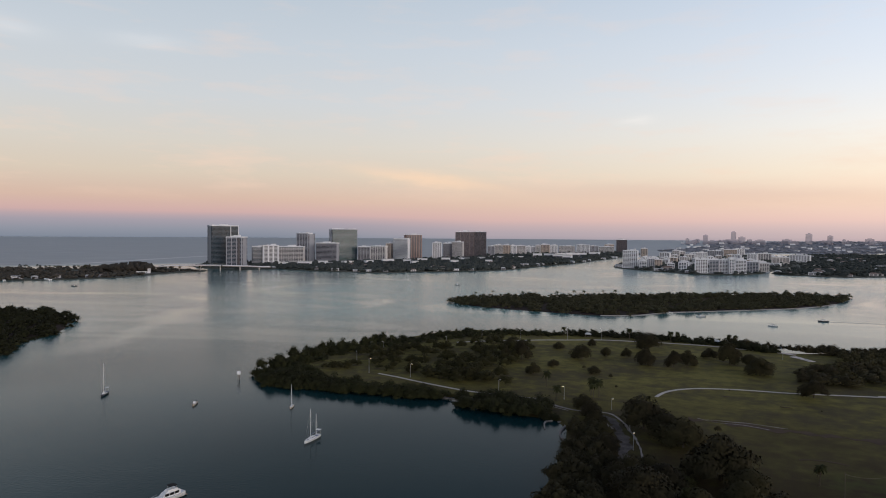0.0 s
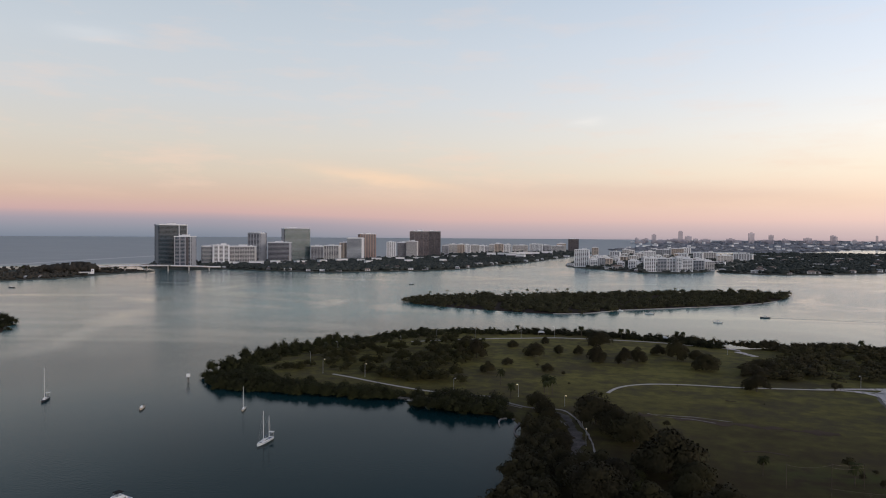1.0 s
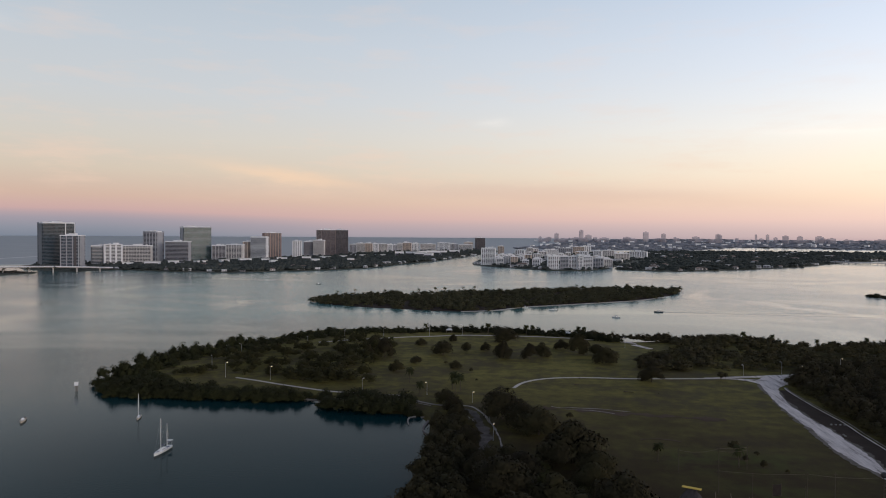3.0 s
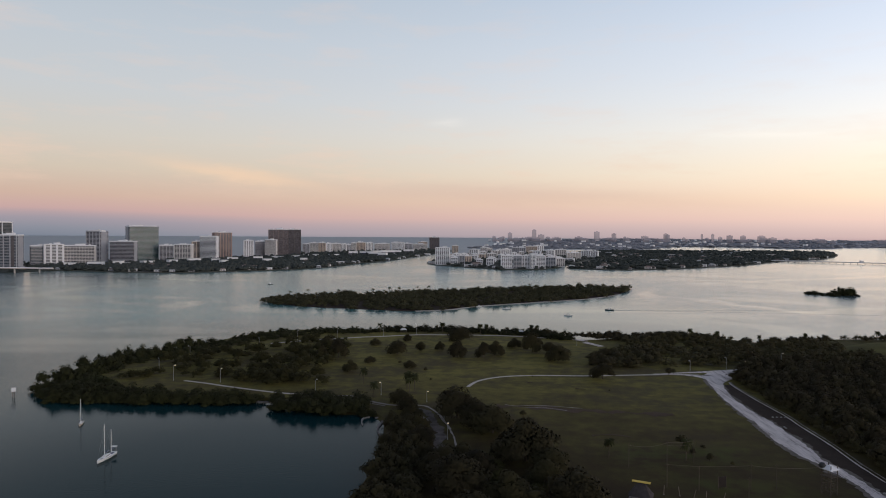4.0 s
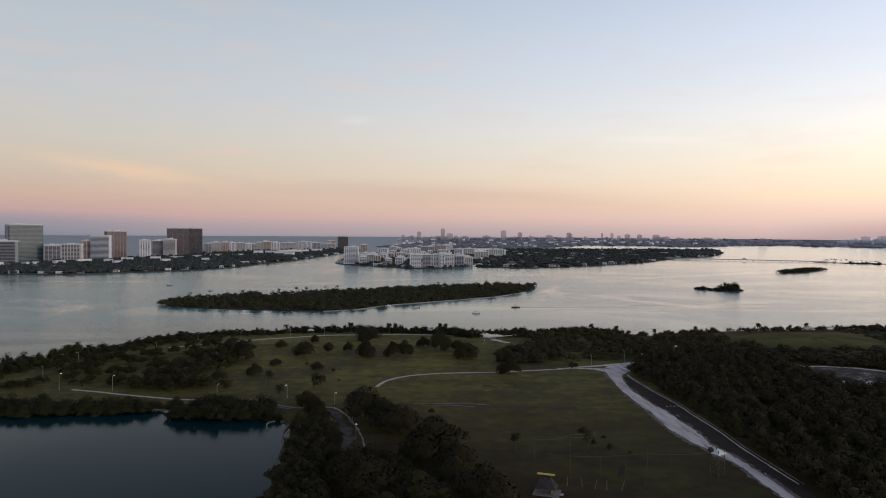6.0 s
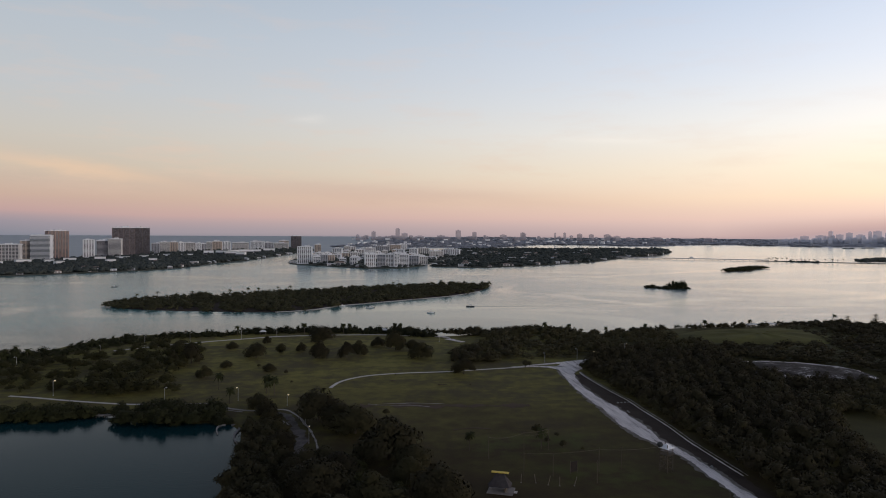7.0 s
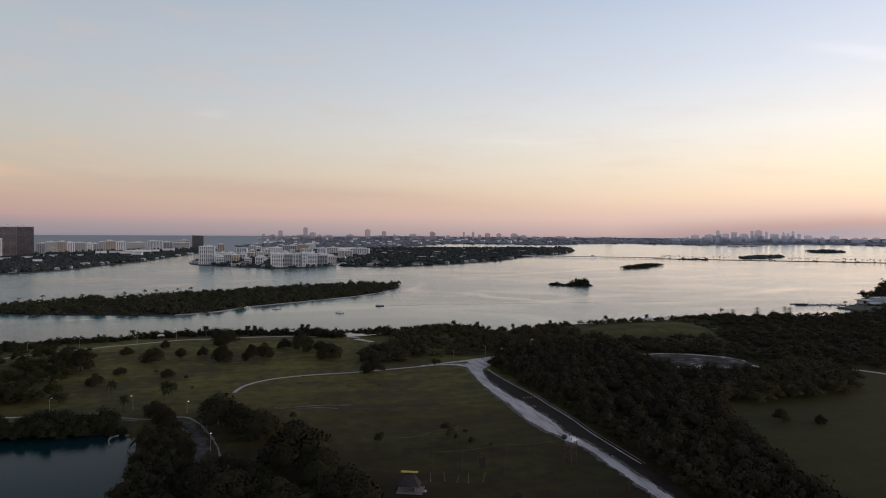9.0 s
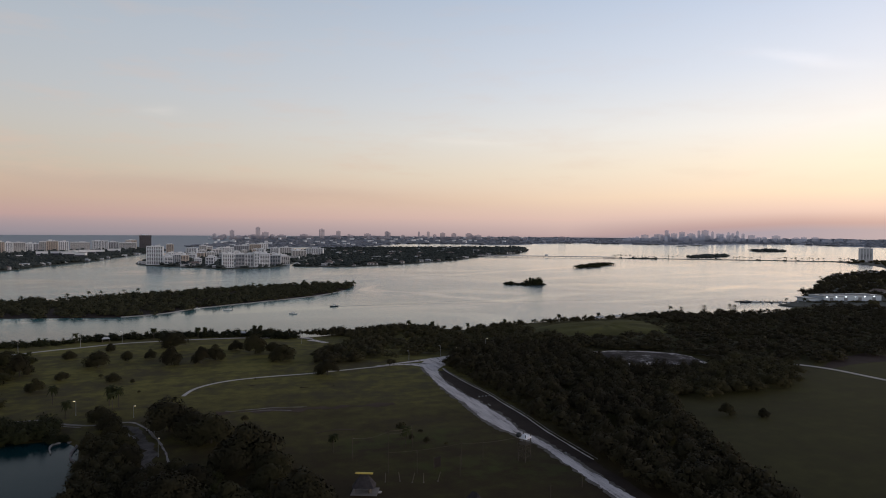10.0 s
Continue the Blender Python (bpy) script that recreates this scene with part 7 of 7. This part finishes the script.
def causeway_bridge():
    a, b = Vector((860, 2095)), Vector((1264, 1869))
    o = (a + b) / 2
    root = thing("causeway_bridge", o.x, o.y, 0, 0, "long low concrete causeway bridge on many piers", "bridge")
    d = (b - a).normalized()
    n = Vector((-d.y, d.x))
    spans = 26
    for i in range(spans):
        t0, t1 = i / spans, (i + 1) / spans
        bm = bmesh.new()
        vs = []
        for t in (t0, t1):
            c = a.lerp(b, t) - o
            z = 5.2 - 1.2 * t
            for s in (-7, 7):
                for dz in (-1.2, 0):
                    vs.append(bm.verts.new((c.x + n.x * s, c.y + n.y * s, z + dz)))
        for f in ((0, 1, 3, 2), (4, 6, 7, 5), (0, 4, 5, 1), (2, 3, 7, 6), (1, 5, 7, 3), (0, 2, 6, 4)):
            bm.faces.new([vs[k] for k in f])
        part("deck_span", bm, M_PATH, root)
        c = a.lerp(b, t0) - o
        for s in (-5, 5):
            part("pier", rod(bmesh.new(), (c.x + n.x * s, c.y + n.y * s, -0.6), (c.x + n.x * s, c.y + n.y * s, 4.2 - 1.2 * t0), 0.9, 0.9, 8), M_GREYWALL, root)
    for s in (-6.8, 6.8):
        p, q = a - o + n * s, b - o + n * s
        part("parapet", rod(bmesh.new(), (p.x, p.y, 5.6), (q.x, q.y, 4.4), 0.5, 0.5, 4), M_WHITE, root)
    c = a.lerp(b, 0.52) - o
    tender = part("bridge_house", boxes((c.x - 4, c.x + 4, c.y - 4, c.y + 4, 4.2, 10.5, 0.1)), M_WHITE, root)


causeway_bridge()
CAUSEWAY = [(1255, 1874), (1400, 1752), (1600, 1592), (1720, 1490), (1800, 1420), (1830, 1450), (1740, 1520), (1610, 1625), (1410, 1780), (1268, 1886)]
land("causeway_ground", CAUSEWAY, M_SOIL, 1.2, 3.0, "narrow causeway strip across the bay", 0.5, 15)
SMALL = [
    ([(430, 946), (434, 916), (453, 897), (492, 908), (497, 925), (470, 945), (445, 958)], 60, (3.5, 7.5), (8, 12), "small wooded mangrove islet in the bay", "islet"),
    ([(800, 1327), (850, 1340), (960, 1440), (990, 1460), (960, 1480), (860, 1410), (805, 1350)], 110, (7, 11), (14, 20), "low wooded islet far out in the bay", "islet"),
    ([(1545, 1835), (1640, 1850), (1800, 1940), (1830, 1980), (1760, 2010), (1600, 1920)], 190, (8, 13), (18, 26), "long wooded islet beside the causeway", "islet"),
    ([(1275, 1822), (1300, 1790), (1345, 1762), (1365, 1785), (1310, 1840)], 26, (5, 9), (10, 14), "small wooded islet beside the causeway", "islet"),
    ([(2319, 2297), (2400, 2280), (2470, 2310), (2440, 2400), (2350, 2390)], 110, (9, 15), (24, 34), "far rounded wooded islet", "islet"),
    ([(2395, 2970), (2425, 2940), (2462, 2945), (2440, 2985)], 18, (4, 6), (14, 20), "far low dark islet", "islet"),
    ([(2505, 3000), (2540, 2965), (2590, 2960), (2570, 3005)], 20, (4, 6), (14, 20), "far low dark islet", "islet"),
    ([(2780, 3100), (2820, 3060), (2885, 3040), (2860, 3110)], 24, (4, 6), (16, 24), "far low dark islet", "islet"),
]
for i, (poly, n, h, w, label, cat) in enumerate(SMALL):
    qx, qy = sum(p[0] for p in poly) / len(poly), sum(p[1] for p in poly) / len(poly)
    land("islet_ground", [((x - qx) * 0.82 + qx, (y - qy) * 0.82 + qy) for x, y in poly], M_SOIL, 0.6, 4.0, label, 1.0, 12, 40 + i)
    woods("islet_trees", poly, n, h, w, M_MANGROVE if i < 2 else M_CITYTREE, "trees covering a " + label, MID_T if i < 2 else FAR_T, 60 + i, base=-1.0)


woods("islet_hump_trees", [(464, 908), (482, 904), (486, 924), (468, 932)], 16, (11, 16), (10, 14), M_MANGROVE, "taller mangroves on the crown of the islet", MID_T, 81, base=-1.0)
woods("garden_point_trees", [(1020, 2262), (1150, 2390), (1330, 2650), (1440, 2900), (1290, 2840), (1080, 2480), (960, 2260)], 300, (15, 23), (18, 28), M_CITYTREE, "tall rounded trees on the point of the garden island", FAR_T, 82)


def casuarina(x, y, h, seed):
    """A feathery tall tree: a slim trunk with rising wispy sprays."""
    root = thing("casuarina_tree", x, y, 1.0, 0, "tall feathery casuarina above the shore woods", "tree", "shore casuarinas")
    part("trunk", rod(bmesh.new(), (0, 0, 0), (0.3, 0, h * 0.9), 0.22, 0.05, 7), M_BARK, root)
    rng = np.random.default_rng(seed)
    n = 240
    t = rng.uniform(0.4, 1.0, n)
    a = rng.uniform(0, 6.283, n)
    reach = h * 0.42 * np.sin(3.0 * np.clip(t - 0.12, 0, 1)) * rng.uniform(0.1, 1.0, n) + 0.1
    p = np.stack([reach * np.cos(a), reach * np.sin(a), h * t], 1)
    d = np.stack([np.cos(a) * 0.5, np.sin(a) * 0.5, np.full(n, 0.9)], 1) * rng.uniform(0.5, 1.1, (n, 1))
    w = np.stack([-np.sin(a), np.cos(a), np.zeros(n)], 1) * 0.13
    v = np.stack([p - w, p + w, p + d], 1).reshape(-1, 3)
    part("crown", tri_mesh("crown", v, np.arange(n)[:, None] * 3 + np.array([[0, 1, 2]]), M_LEAF), None, root)


for k, (x, y, h) in enumerate(((431, 526, 7), (456, 523, 8.5), (484, 519, 9), (489, 518, 8))):
    casuarina(x, y, h, 90 + k)


def causeway_palms():
    palms = [palm_proto(s, 11.0, 11) for s in (71, 72)]
    rng = random.Random(12)
    line = spline(CAUSEWAY[:5], False, 9.0)
    for i, (x, y) in enumerate(line):
        if rng.random() < 0.55:
            ob = place(palms[i % 2], x + rng.uniform(4, 12), y + rng.uniform(4, 10), 1.2, (rng.uniform(1.2, 1.9),) * 2 + (rng.uniform(0.8, 1.3),), rng.uniform(0, 6.28))
            tagged(ob, "palm tree in a row along the causeway", group="causeway palms")
    for x, y in ((930, 800), (960, 815), (985, 850), (1080, 905), (1110, 915), (1140, 940), (1250, 965), (600, 560), (612, 548), (420, 528)):
        ob = place(palms[x % 2], x, y, 1.2, (1.0, 1.0, rng.uniform(0.8, 1.0)), rng.uniform(0, 6.28))
        tagged(ob, "palm tree standing above the shore woods", group="shore palms")
    rng2 = random.Random(13)
    for x, y in ((-243, 795), (-225, 812), (-190, 828), (-150, 850), (-130, 862), (-118, 868), (-95, 885), (-80, 890), (60, 968), (135, 1000)):
        ob = place(palms[x % 2], x, y, 0.6, (1.2, 1.2, rng2.uniform(0.75, 0.95)), rng2.uniform(0, 6.28))
        tagged(ob, "palm tree standing above the island mangroves", group="island palms")
    for k in range(46):
        ob = place(palms[k % 2], -1330 + k * 9 + rng2.uniform(-5, 5), 1010 + k * 3.2 + rng2.uniform(-40, 20), 1.2, (1.2, 1.2, rng2.uniform(0.9, 1.2)), rng2.uniform(0, 6.28))
        tagged(ob, "palm tree on the sandy spit", group="spit palms")
    for p in palms:
        drop_proto(p)


causeway_palms()
woods("causeway_scrub", CAUSEWAY, 70, (2, 6), (5, 12), M_CITYTREE, "scrub and low trees along the causeway", FAR_T, 55)

# ---- marina on the mainland shore ----
def marina_hall():
    root = thing("marina_hall", 704, 581, 1.3, -8.3, "long white boat storage hall with a row of lit lamps", "marina building")
    part("wall", boxes((-32, 46, -12, 12, 0, 6.4)), M_BOATHALL, root)
    part("roof", boxes((-33, 47, -13, 13, 6.41, 6.9, 0.1)), M_SLATEWALL, root)
    part("roof_ridge", boxes((-26, 40, -3, 3, 6.91, 7.6, 0.2)), M_SLATEWALL, root)
    for i in range(12):
        x = -30.5 + i * 6.4
        bay = part("door_bay", boxes((x, x + 4.6, -12.1, -11.9, 0.2, 4.7)), M_SLATEWALL if i % 3 == 1 else M_BOATHALL, root)
        if i % 2 == 0:
            part("wall_lamp", boxes((x + 1.8, x + 2.8, -12.7, -12.02, 5.1, 6.0, 0.05)), M_COOLLAMP, bay, "glowing cool-white wall lamp")
    part("office", boxes((-50, -32.1, -9, 9, 0, 4.2, 0.1)), M_BOATHALL, root)
    part("office_roof", boxes((-53, -33.1, -10, 10, 4.21, 4.7, 0.05)), M_SLATEWALL, root)


marina_hall()


def marina_dock():
    root = thing("marina_dock", 620, 592, 0, 0, "long dark floating dock reaching into the bay", "dock")
    a, b = Vector((-38, 24)), Vector((24, -4))
    for i in range(14):
        p, q = a.lerp(b, i / 14), a.lerp(b, (i + 0.94) / 14)
        d = (q - p).normalized()
        n = Vector((-d.y, d.x)) * 1.6
        bm = bmesh.new()
        vs = [bm.verts.new((c.x + s * n.x, c.y + s * n.y, z)) for c in (p, q) for s in (-1, 1) for z in (0.05, 0.8)]
        for f in ((0, 1, 3, 2), (4, 6, 7, 5), (0, 4, 5, 1), (2, 3, 7, 6), (1, 5, 7, 3), (0, 2, 6, 4)):
            bm.faces.new([vs[k] for k in f])
        part("float", bm, M_WOOD, root)
        part("pile", rod(bmesh.new(), (p.x + n.x, p.y + n.y, -0.6), (p.x + n.x, p.y + n.y, 2.6), 0.2, 0.2, 7), M_WOOD, root)


marina_dock()
for k in range(7):
    launch(588 + k * 8.5, 611 - k * 4.2 - 5, 235 if k > 1 else 160, (14, 11, 8, 9, 10, 8, 9)[k], M_HULL if k % 3 else M_NAVY, ("white motorboat tied to the marina dock" if k % 3 else "dark motorboat tied to the marina dock"), k % 2 == 0)
facade_block("apartment_block", 1817, 1415, 33, 20, 40, 10, M_WHITE, M_BLUEGLASS, "pale grey apartment block at the causeway end", group="mainland blocks", fins=4, slab=1.7, pier=0.4)


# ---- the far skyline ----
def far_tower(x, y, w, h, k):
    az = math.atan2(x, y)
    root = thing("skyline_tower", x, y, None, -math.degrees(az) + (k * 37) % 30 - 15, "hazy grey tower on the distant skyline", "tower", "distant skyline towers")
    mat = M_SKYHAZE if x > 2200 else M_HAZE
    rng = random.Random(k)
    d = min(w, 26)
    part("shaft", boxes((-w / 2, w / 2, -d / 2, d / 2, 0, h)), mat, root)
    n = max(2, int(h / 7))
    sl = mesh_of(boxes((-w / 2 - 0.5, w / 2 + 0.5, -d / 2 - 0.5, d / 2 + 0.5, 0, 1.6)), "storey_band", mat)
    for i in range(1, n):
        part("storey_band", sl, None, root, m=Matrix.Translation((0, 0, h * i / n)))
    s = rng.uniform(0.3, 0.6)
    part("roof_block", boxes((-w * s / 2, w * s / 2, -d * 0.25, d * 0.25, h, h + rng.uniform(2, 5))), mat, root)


SKY_A = [(36, 4400, 22, 34), (141, 4397, 30, 57), (299, 4390, 33, 77), (345, 4386, 44, 47), (388, 4383, 26, 33), (445, 4377, 66, 29), (180, 4396, 56, 22), (245, 4393, 37, 26), (699, 4344, 36, 68), (805, 4325, 29, 57), (872, 4312, 21, 36), (991, 4287, 52, 40), (1114, 4256, 28, 56), (586, 4361, 55, 34), (77, 4399, 37, 25)]
SKY_B = [(1319, 4201, 15, 55), (1378, 4182, 19, 55), (1419, 4168, 22, 37), (1469, 4151, 37, 48), (1539, 4125, 37, 45), (1632, 4089, 48, 45), (1689, 4066, 45, 35), (2182, 3824, 54, 27), (1923, 3961, 59, 26), (1970, 3937, 33, 22), (1126, 4256, 26, 50), (1218, 4231, 22, 32), (1756, 4038, 33, 28)]
SKY_C = [(2677, 3621, 63, 46), (2744, 3571, 69, 50), (2785, 3539, 28, 80), (2820, 3511, 48, 58), (2857, 3481, 48, 69), (2899, 3446, 61, 55), (2934, 3416, 20, 77), (2962, 3392, 53, 80), (2994, 3363, 20, 70), (3020, 3340, 36, 56), (3063, 3301, 16, 66)]
SKY_D = [(3081, 3284, 19, 60), (3100, 3266, 19, 74), (3123, 3244, 25, 56), (3157, 3211, 50, 46), (3191, 3177, 31, 29), (3252, 3114, 64, 43), (3353, 3006, 44, 34), (3391, 2963, 47, 34), (2600, 3677, 28, 24)]
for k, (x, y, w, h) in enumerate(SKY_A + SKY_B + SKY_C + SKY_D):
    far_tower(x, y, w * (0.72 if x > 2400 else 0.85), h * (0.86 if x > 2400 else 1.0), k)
def far_block(x, y, w, h, k):
    root = thing("distant_building", x, y, None, -math.degrees(math.atan2(x, y)) + (k * 53) % 60 - 30, "small pale building among distant trees", "building", "distant low buildings")
    part("wall", boxes((-w / 2, w / 2, -9, 9, 0, h)), M_WHITE, root)
    part("roof", boxes((-w / 2 - 0.6, w / 2 + 0.6, -9.6, 9.6, h, h + 0.8)), M_ROOF, root)
    if y < 3000:
        part("window_band", boxes((-w / 2 + 1, w / 2 - 1, -9.1, -8.9, h * 0.45, h * 0.7)), M_GLASS, root)


rng_far = random.Random(31)
for k in range(90):
    az = rng_far.uniform(-0.5, 25.0)
    x, y = polar(az, rng_far.uniform(3500 if az < 14 else 3950, 4700))
    far_block(x, y, rng_far.uniform(10, 30), rng_far.uniform(8, 15), k)
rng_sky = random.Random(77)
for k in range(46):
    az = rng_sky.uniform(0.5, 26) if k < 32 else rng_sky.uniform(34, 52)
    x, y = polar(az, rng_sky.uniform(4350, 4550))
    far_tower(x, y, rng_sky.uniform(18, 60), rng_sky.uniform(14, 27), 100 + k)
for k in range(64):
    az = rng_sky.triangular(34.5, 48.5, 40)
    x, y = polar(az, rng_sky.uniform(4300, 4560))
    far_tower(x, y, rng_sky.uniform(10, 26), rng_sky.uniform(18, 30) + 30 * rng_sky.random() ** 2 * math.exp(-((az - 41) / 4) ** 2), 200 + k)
for k, (x, y, w) in enumerate(((-420, 2250, 42), (-395, 2300, 30), (-360, 2330, 48), (-340, 2420, 36), (-455, 2200, 30), (-300, 2480, 40), (-380, 2180, 34), (-330, 2050, 26))):
    far_block(x, y, w, 19 + k % 3, 300 + k)
for k, (x, y, w) in enumerate(((-905, 1372, 30), (-868, 1408, 44), (-835, 1440, 26), (-800, 1500, 38), (-765, 1552, 30), (-742, 1620, 44), (-706, 1668, 30), (-690, 1742, 40), (-640, 1800, 34), (-612, 1880, 46), (-575, 1950, 36), (-545, 2040, 50), (-500, 2110, 42), (-640, 1560, 24), (-560, 1640, 28), (-500, 1760, 26))):
    far_block(x, y, w * 0.7, 12 + k % 3, 400 + k)
